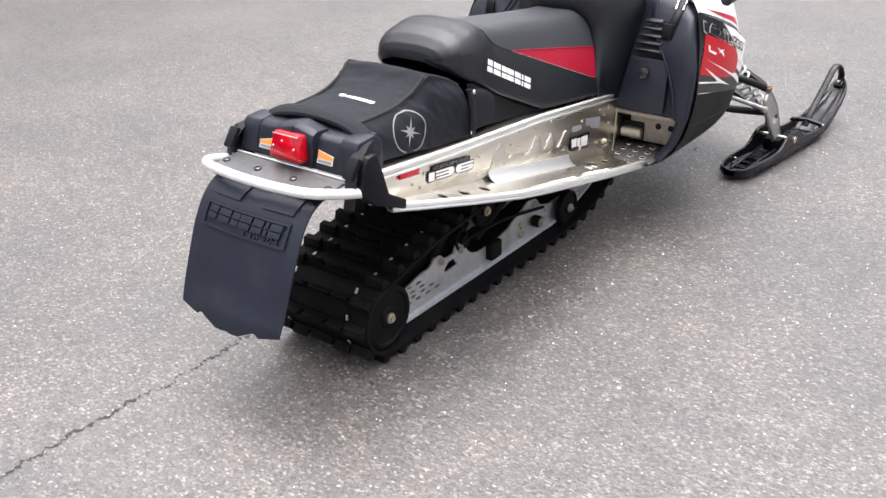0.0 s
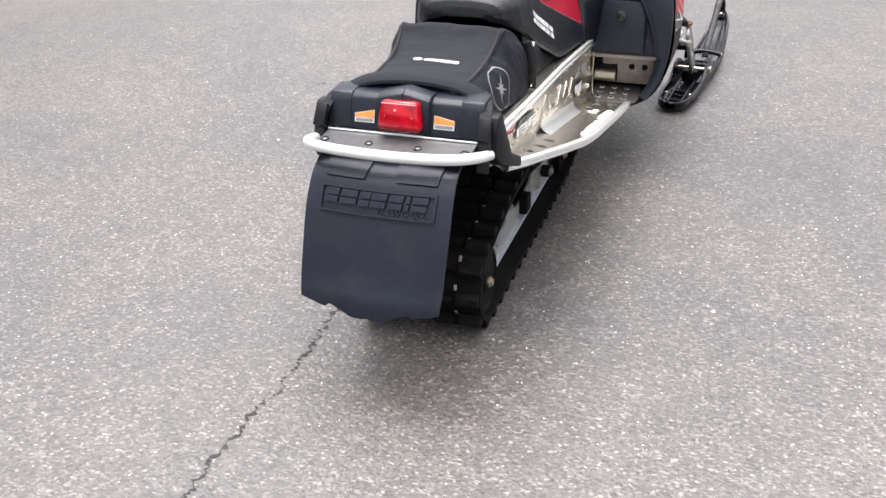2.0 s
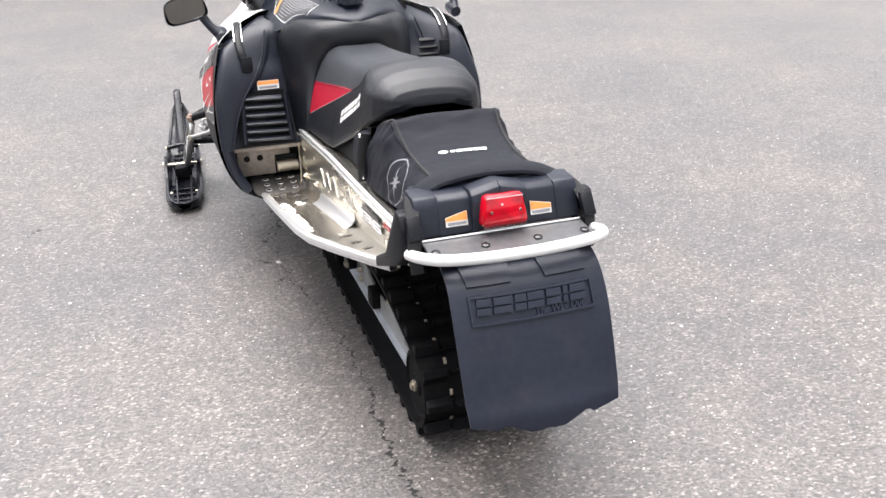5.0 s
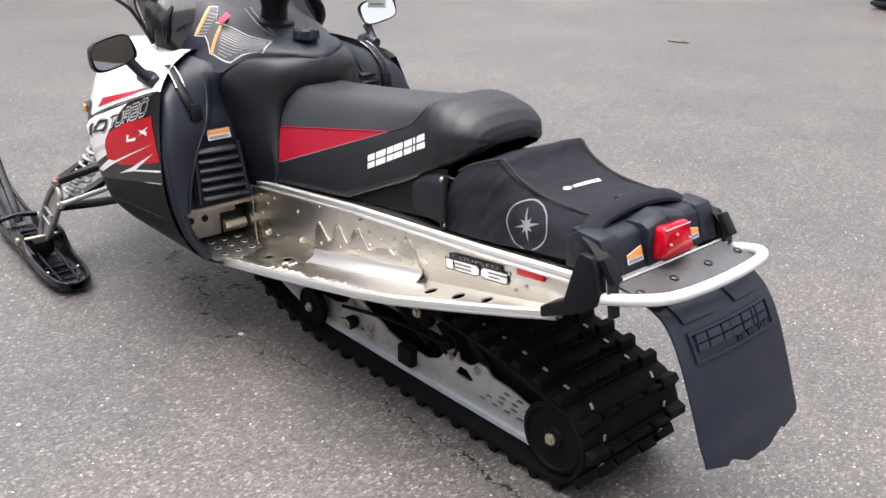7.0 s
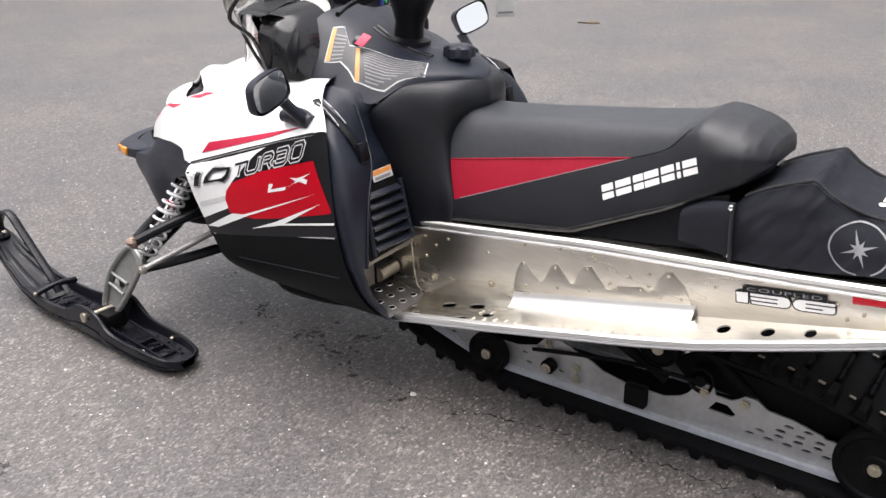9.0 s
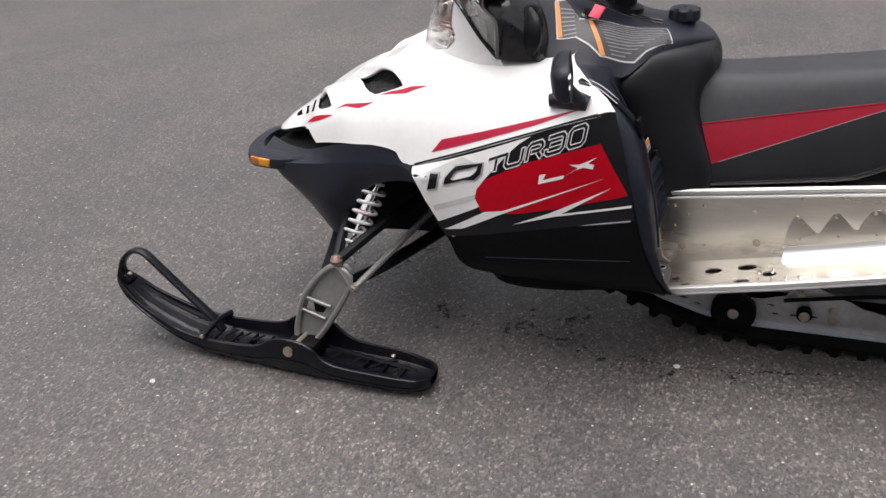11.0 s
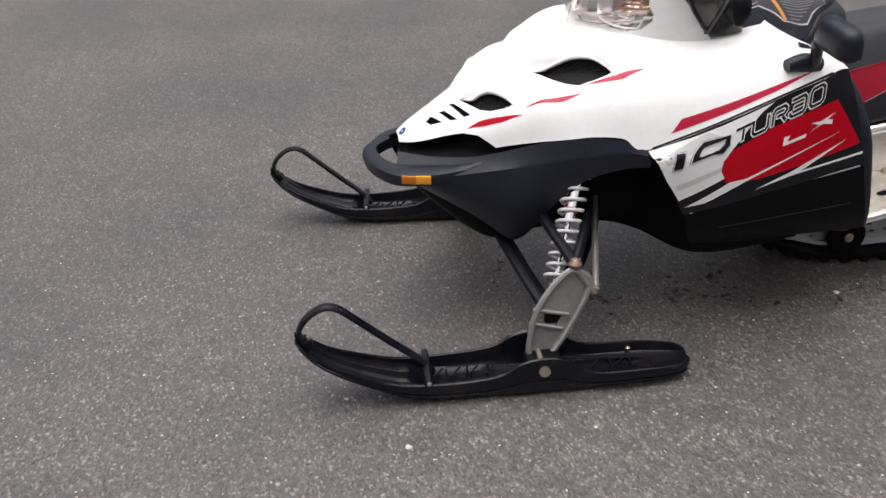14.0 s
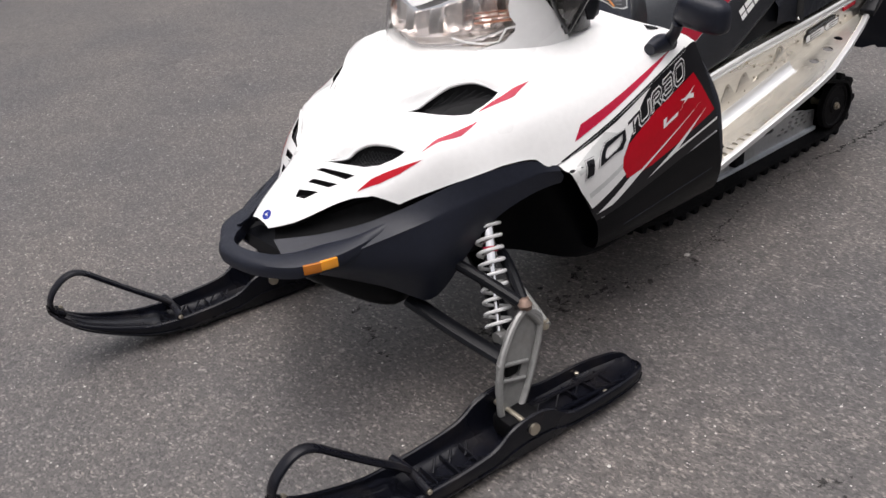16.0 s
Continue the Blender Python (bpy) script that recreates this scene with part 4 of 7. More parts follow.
def on_seat(bm, s, y0, z0, dy, dz):
    """Lays a flat shape on a side of the seat; runs rearward on the left, forward on the right."""
    U = Vector((0, s * dy, s * dz)) if s > 0 else Vector((0, -dy, dz))
    V = Vector((0, -U.z, U.y)) if s > 0 else Vector((0, U.z, -U.y))
    if V.z < 0:
        V = -V
    return laid(bm, (0, y0, z0), U, V, seat_tree, (-s, 0, 0), 0.0015, 0.6)


for s in (-1, 1):
    # red piping over the wedge, fine stitching below it and along the foot of the cushion
    for line, r, tone, label in (
        ([(1.265, 0.682), (1.0, 0.729), (0.731, 0.777)], 0.0022, RED_VINYL, "red piping"),
        ([(1.215, 0.585), (0.97, 0.682), (0.731, 0.777)], 0.0010, D_GREY, "pale stitched seam"),
        ([(0.731, 0.777), (0.64, 0.815), (0.59, 0.87)], 0.0012, SATIN, "dark stitched seam"),
        ([(1.22, 0.528), (0.92, 0.566), (0.86, 0.578), (0.70, 0.648), (0.60, 0.690)], 0.0009, GREY_VINYL, "fine stitched seam along the foot"),
    ):
        pts = []
        for p in smooth_line([(0, y, z) for y, z in line], 30):
            h = seat_tree.ray_cast(Vector((s * 0.6, p.y, p.z)), Vector((-s, 0, 0)))
            if h[0]:
                pts.append(h[0] + Vector((s * 0.0004, 0, 0)))
        part("seam", tube(pts, r, n=1, seg=6), tone, seat, label)
# maker's word as plain white blocks along the side
u = Vector((0, 0.525 - 0.771, 0.788 - 0.669)).normalized()
for k in range(7):
    part("side_mark", on_seat(blocks(0.262, 0.036, 0.12, k), -1, 0.783, 0.664, -u.y, u.z), D_WHITE, seat, "white block of a marking on the seat side")
    part("side_mark", laid(blocks(0.262, 0.036, 0.0, k), (0, 0.555, 0.757), (0, -u.y, -u.z), (0, u.z, -u.y), seat_tree, (-1, 0, 0), 0.0015, 0.6), D_WHITE, seat, "white block of a marking on the seat side")


# seat base (dark side skirt between seat and tunnel)
part("seat_base", grid(loft([[(x, y, z) for x, z in ((-0.172, along([(0.42, 0.60), (1.3, 0.50)], y)), (-0.160, zt), (0.160, zt), (0.172, along([(0.42, 0.60), (1.3, 0.50)], y)))] for y, zt in ((0.47, 0.735), (0.6, 0.70), (0.8, 0.62), (1.2, 0.56))], 14, 4)), SATIN, SLED, "black seat base")

# padded tank cover in front of the seat
PAD = [
    [(0, 1.25, .79), (.08, 1.262, .785), (.105, 1.29, .74), (.12, 1.29, .70), (.14, 1.27, .62), (.16, 1.25, .56), (.17, 1.25, .50)],
    [(0, 1.238, .825), (.09, 1.252, .82), (.128, 1.275, .775), (.150, 1.278, .72), (.178, 1.255, .64), (.200, 1.232, .57), (.208, 1.235, .50)],
    [(0, 1.245, .865), (.10, 1.262, .862), (.155, 1.285, .83), (.180, 1.30, .76), (.198, 1.295, .67), (.210, 1.28, .58), (.214, 1.28, .49)],
    [(0, 1.265, .890), (.115, 1.30, .886), (.178, 1.335, .862), (.208, 1.35, .79), (.217, 1.34, .69), (.220, 1.32, .59), (.218, 1.31, .487)],
    [(0, 1.32, .892), (.13, 1.36, .888), (.203, 1.405, .872), (.236, 1.41, .80), (.236, 1.39, .70), (.230, 1.36, .60), (.222, 1.34, .48)],
    [(0, 1.40, .87), (.13, 1.42, .86), (.212, 1.44, .85), (.248, 1.470, .805), (.246, 1.44, .71), (.238, 1.40, .60), (.226, 1.37, .48)],
    [(0, 1.45, .84), (.13, 1.46, .84), (.21, 1.48, .82), (.242, 1.51, .78), (.238, 1.48, .70), (.228, 1.44, .60), (.215, 1.40, .48)],
]
half = loft(PAD, 40, 36)
rows = [[Vector((-p.x, p.y, p.z)) for p in r[::-1]] + [p for p in r[1:]] for r in half]
part("tank_cover", grid(rows), TANK, SLED, "black padded vinyl tank cover")

# ---- hood, side panels, nose ----
HOOD = [
    (2.672, [(0, .572), (.016, .571), (.034, .566), (.048, .556), (.055, .546), (.056, .536)]),
    (2.62, [(0, .613), (.035, .610), (.070, .600), (.100, .584), (.118, .560), (.124, .538)]),
    (2.52, [(0, .672), (.055, .666), (.105, .650), (.155, .624), (.192, .588), (.204, .534)]),
    (2.42, [(0, .732), (.075, .719), (.14, .708), (.21, .684), (.262, .643), (.283, .588)]),
    (2.30, [(0, .794), (.085, .786), (.16, .770), (.245, .748), (.320, .704), (.352, .622)]),
    (2.245, [(0, .814), (.088, .807), (.17, .791), (.262, .766), (.340, .716), (.378, .632)]),
    (2.19, [(0, .840), (.092, .835), (.18, .822), (.278, .784), (.358, .727), (.401, .642)]),
    (2.15, [(0, .857), (.10, .855), (.19, .838), (.29, .799), (.375, .736), (.417, .648)]),
    (2.08, [(0, .862), (.11, .867), (.207, .852), (.310, .812), (.400, .744), (.441, .645)]),
    (2.02, [(0, .872), (.12, .876), (.22, .866), (.325, .824), (.418, .746), (.468, .618)]),
    (1.82, [(0, .872), (.14, .880), (.25, .878), (.355, .836), (.440, .770), (.486, .684)]),
    (1.62, [(0, .86), (.14, .875), (.25, .884), (.345, .864), (.432, .808), (.477, .752)]),
    (1.475, [(0, .86), (.14, .880), (.25, .892), (.35, .866), (.43, .832), (.464, .803)]),
]
hh = loft([[(x, y, z) for x, z in pts] for y, pts in HOOD], 170, 72)


for r in hh:
    for p in r:
        # rear edge swept forward towards the middle
        if p.y < 1.62:
            back = along([(.27, 1.605), (.31, 1.592), (.36, 1.558), (.39, 1.533), (.43, 1.490), (.464, 1.455)], p.x)
            p.y = 1.62 - (1.62 - p.y) * (1.62 - back) / 0.145
        # raised brows that overhang the vents and fade towards the rear
        for (ax, ay), (bx, by), rise in (((.158, 2.308), (.321, 2.087), .032), ((.094, 2.480), (.268, 2.348), .022)):
            d = Vector((bx - ax, by - ay))
            q = Vector((p.x - ax, p.y - ay))
            k = q.dot(d) / d.length_squared
            off = q.dot(Vector((d.y, -d.x)).normalized())
            wide = 0.02 + 0.14 * min(1.0, max(0.0, k))
            p.z += rise * bump_at(k, -0.10, 0.22) * (1 - bump_at(k, 0.80, 1.2)) * bump_at(off, -0.006, 0.010) * (1 - bump_at(off, 0.25 * wide, wide))
NOSE = (-0.024, -0.016, -0.010)


def nosed(p, lo=2.36, hi=2.64):
    """The nose sits slightly askew on the sled."""
    return Vector(p) + Vector(NOSE) * bump_at(p[1], lo, hi)


hood_rows = [[Vector((-p.x, p.y, p.z)) for p in r[::-1]] + [p for p in r[1:]] for r in hh]
hood_rows = [[nosed(p) for p in r] for r in hood_rows]
hb = grid(hood_rows)
hood_tree = BVHTree.FromBMesh(hb)
EYE = [[(.176, 2.308), (.209, 2.262), (.229, 2.257)], [(.209, 2.262), (.222, 2.223), (.249, 2.178), (.284, 2.131), (.312, 2.099), (.328, 2.086), (.330, 2.107), (.329, 2.139), (.321, 2.175), (.295, 2.208), (.264, 2.235), (.229, 2.257)]]
EYE2 = [[(.090, 2.479), (.146, 2.446), (.159, 2.451)], [(.146, 2.446), (.165, 2.423), (.193, 2.397), (.235, 2.369), (.265, 2.351), (.252, 2.377), (.231, 2.408), (.201, 2.433), (.159, 2.451)]]
SLITS = [[(.086, 2.503), (.098, 2.491), (.190, 2.457), (.174, 2.475)], [(.088, 2.535), (.097, 2.520), (.162, 2.492), (.146, 2.510)], [(.088, 2.575), (.082, 2.558), (.131, 2.532), (.112, 2.564)]]
CHIN = [(2.652, .538), (2.594, .569), (2.525, .598), (2.485, .613), (2.450, .618), (2.430, .608), (2.395, .586), (2.375, .45), (2.73, .45), (2.73, .52)]


def hull(p):
    p = sorted(set(p))

    def chain(q):
        out = []
        for c in q:
            while len(out) > 1 and (out[-1][0] - out[-2][0]) * (c[1] - out[-2][1]) - (out[-1][1] - out[-2][1]) * (c[0] - out[-2][0]) <= 0:
                out.pop()
            out.append(c)
        return out[:-1]

    return chain(p) + chain(p[::-1])


for s in (-1, 1):
    for shape in EYE + EYE2 + SLITS:
        pierce(hb, hull([(s * x, y) for x, y in shape]), (0, 1), 1)
for s in (-1, 1):
    pierce(hb, hull(CHIN), (1, 2), s)
hood = part("hood", hb, WHITE, SLED, "glossy white hood with black vents", 50)
for s in (-1, 1):
    for shape, dep in [(EYE[0][:1] + EYE[1], 0.055), (EYE2[0][:1] + EYE2[1], 0.05)] + [(q, 0.015) for q in SLITS]:
        q = [(s * x, y) for x, y in shape]
        cx, cy = sum(p[0] for p in q) / len(q), sum(p[1] for p in q) / len(q)
        rim = [hood_tree.ray_cast(Vector((x, y, 1.5)), Vector((0, 0, -1)))[0] for x, y in q]
        deep = [Vector((cx + (p.x - cx) * 0.94, cy + (p.y - cy) * 0.94, p.z - dep)) for p in rim]
        bm = bmesh.new()
        a, b = [bm.verts.new(p + Vector((0, 0, -0.001))) for p in rim], [bm.verts.new(p) for p in deep]
        for i in range(len(q)):
            bm.faces.new([a[i], a[(i + 1) % len(q)], b[(i + 1) % len(q)], b[i]])
        bm.faces.new(b)
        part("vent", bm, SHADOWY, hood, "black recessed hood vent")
        if dep > 0.02:
            inside = lambda x, y: sum((y1 > y) != (y2 > y) and x < x1 + (y - y1) * (x2 - x1) / (y2 - y1) for (x1, y1), (x2, y2) in zip(q, q[1:] + q[:1])) % 2 == 1
            net, step = bmesh.new(), 0.0052
            u0, v0 = min(p[0] for p in q), min(p[1] for p in q)
            nodes = {}
            for iu in range(int((max(p[0] for p in q) - u0) / step) + 1):
                for iv in range(int((max(p[1] for p in q) - v0) / step) + 1):
                    x, y = u0 + (iu + 0.5 * (iv % 2)) * step, v0 + iv * step
                    if inside(x, y):
                        h = hood_tree.ray_cast(Vector((x, y, 1.5)), Vector((0, 0, -1)))[0]
                        nodes[iu, iv] = h + Vector((0, 0, -0.014)) if h else None
            for (iu, iv), p in nodes.items():
                for other in ((iu + 1, iv), (iu, iv + 1), (iu + (1 if iv % 2 else -1), iv + 1)):
                    e = nodes.get(other)
                    if p and e:
                        w = (e - p).normalized().cross(Vector((0, 0, 1))) * 0.0007
                        net.faces.new([net.verts.new(c) for c in (p - w, e - w, e + w, p + w)])
            part("vent_screen", net, DARK_NET, hood, "fine black mesh screen in a hood vent")
            part("vent_lip", tube([p + Vector((0, 0, 0.001)) for p in rim[:6]], [0.001, 0.004, 0.006, 0.007, 0.005, 0.002], n=6, seg=8), WHITE, hood, "rolled upper lip of a hood vent")


def on_hood(poly, material, name, label, s, step=0.012):
    """A sticker seen from above on the hood, outline in x (outward) and y."""
    return part(name, laid(flat_shape([(s * x, y) for x, y in poly], step), (0, 0, 1.2), (1, 0, 0), (0, 1, 0), hood_tree, (0, 0, -1), 0.0012, 0.2), material, hood, label)


# side shell: painted side panel above, black belly side below
def seam(y):
    return Vector((along([(1.475, .464), (1.62, .477), (1.82, .486), (2.02, .468)], y), y, along([(1.475, .803), (1.62, .752), (1.82, .684), (2.02, .618)], y)))


V_FRONT = [2.020, 2.014, 1.998, 1.938, 1.905, 1.885, 1.850, 1.80]
V_REAR = [1.456, 1.424, 1.400, 1.384, 1.364, 1.338, 1.306, 1.282]


def shell_rows(s):
    rows = []
    nu, nv = 46, 44
    for i in range(nu):
        u = i / (nu - 1)
        ctrl = []
        for k in range(8):
            y = V_FRONT[k] + (V_REAR[k] - V_FRONT[k]) * u
            sp = seam(V_FRONT[0] + (V_REAR[0] - V_FRONT[0]) * u)
            x = (sp.x, sp.x + (0.502 - sp.x) * 0.6 + 0.008, 0.512, 0.517, 0.513, 0.496, 0.452, 0.37)[k]
            front_in = 0.012 * max(0, 1 - u * 4) ** 2
            z0 = (sp.z, 0, 0.585, 0.515 - 0.045 * (1 - u), 0.44 - 0.03 * (1 - u), 0.365 - 0.02 * (1 - u), 0.295, 0.255)[k]
            if k == 1:
                z0 = sp.z + (0.585 - sp.z) * 0.5
            ctrl.append(Vector((s * (x - front_in), y, z0)))
        rows.append([cr(ctrl, j / (nv - 1)) for j in range(nv)])
    return rows


def line_z(y):
    """The crease under the printed panel."""
    return along([(1.39, 0.533), (1.905, 0.428)], y)


shell_tree, side_panel = {}, {}
for s in (-1, 1):
    sh = grid(shell_rows(s))
    shell_tree[s] = BVHTree.FromBMesh(sh)
    bmesh.ops.bisect_plane(sh, geom=sh.verts[:] + sh.edges[:] + sh.faces[:], plane_co=(0, 1.39, 0.533), plane_no=(0, 0.105, 0.515), dist=1e-6)
    upper, lower = halves(sh, lambda c: c.z > line_z(c.y))
    side_panel[s] = part("side_panel", upper, D_BLACK, SLED, "printed black, white and red side panel")
    part("belly_side", lower, BELLY_BLACK, SLED, "black lower side of the body")
    part("crease", tube([(s * (along([(1.39, 0.518), (1.9, 0.506)], y)), y, line_z(y)) for y in (1.40, 1.6, 1.8, 1.895)], 0.0025, n=3, seg=6), D_GREY, side_panel[s], "fine raised line under the side panel")
    mould = []
    for k in range(16):
        y = 1.80 - 0.40 * k / 15
        h = shell_tree[s].ray_cast(Vector((s * 0.9, y, line_z(y) - 0.075 - 0.045 * k / 15)), Vector((-s, 0, 0)))
        if h[0]:
            mould.append(h[0])
    part("mould_line", tube(mould, 0.0013, n=1, seg=6), PLASTIC, side_panel[s], "fine moulded line on the lower side")
    # wall that closes the front of the side shell towards the suspension
    fr = [r for r in shell_rows(s)[0]]
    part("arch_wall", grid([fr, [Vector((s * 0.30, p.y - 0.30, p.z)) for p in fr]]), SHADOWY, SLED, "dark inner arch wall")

# rear faces of the cowl, from the hood's rear edge down to the foot well
cowl = {}
COWL = [
    [(.285, 1.630, .866), (.282, 1.592, .872), (.275, 1.555, .868), (.262, 1.530, .862), (.235, 1.49, .85)],
    [(.345, 1.590, .842), (.335, 1.545, .848), (.290, 1.505, .835), (.268, 1.495, .828), (.230, 1.48, .82)],
    [(.415, 1.530, .812), (.400, 1.482, .812), (.302, 1.476, .795), (.275, 1.482, .79), (.228, 1.485, .785)],
    [(.456, 1.475, .788), (.435, 1.434, .772), (.318, 1.444, .745), (.290, 1.456, .74), (.225, 1.47, .735)],
    [(.478, 1.452, .73), (.462, 1.395, .71), (.352, 1.402, .69), (.325, 1.412, .685), (.225, 1.435, .68)],
    [(.500, 1.425, .635), (.494, 1.368, .62), (.405, 1.372, .615), (.378, 1.394, .61), (.220, 1.405, .605)],
    [(.506, 1.41, .545), (.504, 1.353, .53), (.445, 1.348, .525), (.420, 1.376, .52), (.210, 1.38, .52)],
    [(.502, 1.393, .45), (.504, 1.340, .44), (.466, 1.335, .44), (.442, 1.362, .44), (.205, 1.362, .44)],
]
LIP = [
    [(.502, 1.393, .45), (.504, 1.340, .44), (.480, 1.335, .44), (.462, 1.365, .44)],
    [(.482, 1.372, .36), (.484, 1.318, .355), (.462, 1.318, .355), (.446, 1.345, .36)],
    [(.440, 1.338, .295), (.444, 1.292, .29), (.426, 1.298, .29), (.412, 1.315, .297)],
]
for s in (-1, 1):
    cowl[s] = part("rear_cowl", thick(grid(loft([[(s * x, y, z) for x, y, z in r] for r in COWL], 60, 40)), 0.004), PLASTIC, SLED, "black plastic rear cowl", 60)
    part("cowl_lip", thick(grid(loft([[(s * x, y, z) for x, y, z in r] for r in LIP], 16, 14)), 0.004), PLASTIC, cowl[s], "rounded black lip beside the foot well", 60)
    # thin bead that gives the cowl's fold its highlight edge
    part("cowl_fold_highlight", tube([(s * x, y - .003, z) for x, y, z in (r[2] for r in COWL[1:])], 0.0035, n=6, seg=8), PLASTIC, cowl[s], "bead down the cowl's fold, added for its highlight")
    # black skin under the raised edge of the nose
    top = [(.040, 2.668, .552), (.10, 2.618, .566), (.160, 2.525, .590), (.214, 2.454, .614), (.250, 2.420, .612), (.300, 2.368, .598)]
    low = [(.075, 2.678, .528), (.130, 2.625, .534), (.190, 2.535, .535), (.238, 2.468, .534), (.275, 2.425, .545), (.318, 2.362, .577)]
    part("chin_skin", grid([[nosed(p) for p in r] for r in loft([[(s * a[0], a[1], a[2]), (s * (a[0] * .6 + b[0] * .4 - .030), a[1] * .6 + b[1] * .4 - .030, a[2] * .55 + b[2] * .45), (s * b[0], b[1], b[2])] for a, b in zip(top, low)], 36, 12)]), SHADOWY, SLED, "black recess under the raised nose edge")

# nose: black fender skin and belly
SKIN = [
    [(.105, 2.665, .532), (.150, 2.675, .512), (.155, 2.665, .475), (.12, 2.64, .44)],
    [(.175, 2.575, .534), (.268, 2.570, .505), (.262, 2.565, .46), (.22, 2.55, .415)],
    [(.235, 2.47, .545), (.310, 2.464, .527), (.312, 2.46, .44), (.275, 2.45, .365)],
    [(.318, 2.372, .590), (.355, 2.358, .551), (.366, 2.36, .43), (.318, 2.355, .290)],
    [(.330, 2.345, .602), (.362, 2.335, .556), (.374, 2.335, .44), (.332, 2.33, .300)],
    [(.352, 2.31, .617), (.374, 2.305, .562), (.382, 2.30, .48), (.360, 2.29, .385)],
    [(.376, 2.25, .632), (.394, 2.25, .573), (.396, 2.24, .53), (.386, 2.215, .478)],
    [(.418, 2.15, .646), (.431, 2.15, .594), (.428, 2.145, .56), (.418, 2.165, .526)],
    [(.440, 2.085, .644), (.452, 2.085, .606), (.450, 2.085, .580), (.440, 2.11, .550)],
    [(.456, 2.05, .631), (.463, 2.05, .612), (.462, 2.04, .59), (.455, 2.055, .566)],
    [(.468, 2.02, .617), (.478, 2.02, .602), (.478, 2.01, .585), (.470, 2.01, .565)],
]


def even_rows(sections, s, n=44):
    """Sections spread evenly along the part, corners eased, the fold at the second point kept sharp."""
    at, total = [0.0], 0.0
    for a, b in zip(sections, sections[1:]):
        total += (Vector(b[1]) - Vector(a[1])).length
        at.append(total)
    ctrl = []
    for i in range(n):
        d = total * i / (n - 1)
        k = max(q for q in range(len(at) - 1) if at[q] <= d + 1e-9)
        f = (d - at[k]) / (at[k + 1] - at[k])
        ctrl.append([Vector(a).lerp(Vector(b), f) for a, b in zip(sections[k], sections[k + 1])])
    for _ in range(4):
        ctrl = [ctrl[0]] + [[(a + b * 2 + c) / 4 for a, b, c in zip(*t)] for t in zip(ctrl, ctrl[1:], ctrl[2:])] + [ctrl[-1]]
    rows = []
    for r in ctrl:
        r = [Vector((s * p.x, p.y, p.z)) for p in r]
        rows.append([cr(r[:2], j / 5) for j in range(5)] + [cr(r[1:], j / 11) for j in range(12)])
    return rows


for s in (-1, 1):
    part("fender_skin", thick(grid(even_rows(SKIN, s)), 0.004), PLASTIC, SLED, "black plastic fender folded below the hood", 25)
BELLY = [
    [(0, 2.65, .44), (.08, 2.645, .44), (.125, 2.635, .45), (.13, 2.63, .50)],
    [(0, 2.55, .345), (.12, 2.55, .352), (.165, 2.55, .38), (.18, 2.55, .50)],
    [(0, 2.42, .258), (.16, 2.42, .264), (.235, 2.40, .292), (.25, 2.40, .50)],
    [(0, 2.25, .252), (.13, 2.25, .252), (.175, 2.25, .29), (.17, 2.25, .55)],
    [(0, 2.05, .255), (.12, 2.05, .255), (.16, 2.05, .29), (.17, 2.05, .60)],
    [(0, 1.92, .235), (.14, 1.92, .235), (.19, 1.92, .26), (.19, 1.92, .60)],
    [(0, 1.82, .214), (.26, 1.82, .217), (.36, 1.80, .252), (.21, 1.82, .60)],
    [(0, 1.6, .215), (.28, 1.6, .22), (.37, 1.6, .255), (.23, 1.6, .60)],
    [(0, 1.50, .24), (.20, 1.50, .24), (.37, 1.46, .257), (.22, 1.46, .60)],
]
bl = loft(BELLY, 40, 14)
part("belly_pan", grid([[Vector((-p.x, p.y, p.z)) for p in r[::-1]] + [p for p in r[1:]] for r in bl]), BELLY_BLACK, SLED, "black belly pan")
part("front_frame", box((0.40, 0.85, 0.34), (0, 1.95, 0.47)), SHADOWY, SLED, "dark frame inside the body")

# ---- printed graphics on the body ----
def on_side(bm, s, y0, z0, slope, name, material, label, off=0.0014, tree=None, owner=None):
    """Lays a flat shape, drawn for the left side, on a flank: u runs rearward, v up."""
    c, d = math.cos(slope), math.sin(slope)
    U, V = Vector((0, -c, d)), Vector((0, d, c))
    return part(name, laid(bm, (0, y0, z0), U, V, tree or shell_tree[s], (-s, 0, 0), off, 0.8, 0.5), material, owner or side_panel[s], label)


def flank(poly, s, name, material, label, off, tree=None, owner=None):
    return on_side(flat_shape([(-y, z) for y, z in poly], 0.011), s, 0, 0, 0, name, material, label, off, tree, owner)


GLYPHS = {
    "T": [([(0, 1), (1, 1)], False), ([(.42, .86), (.42, 0)], False)],
    "U": [([(0, 1), (0, 0), (1, 0), (1, 1)], False)],
    "R": [([(0, 0), (0, 1), (1, 1), (1, .48), (.30, .48)], False), ([(.72, .36), (1, 0)], False)],
    "B": [([(.06, 1), (1, 1), (1, 0), (0, 0), (0, .30)], False), ([(.22, .52), (.84, .52)], False)],
    "O": [([(0, 0), (1, 0), (1, 1), (0, 1)], True)],
}


def chamfered(pts, loop, cut):
    """Cuts the corners of a line."""
    out, n = [], len(pts)
    for i, p in enumerate(pts):
        if not loop and i in (0, n - 1):
            out.append(p)
            continue
        for q in (pts[i - 1], pts[(i + 1) % n]):
            d = q - p
            out.append(p + d * min(0.45, cut / max(d.length, 1e-6)))
    return out


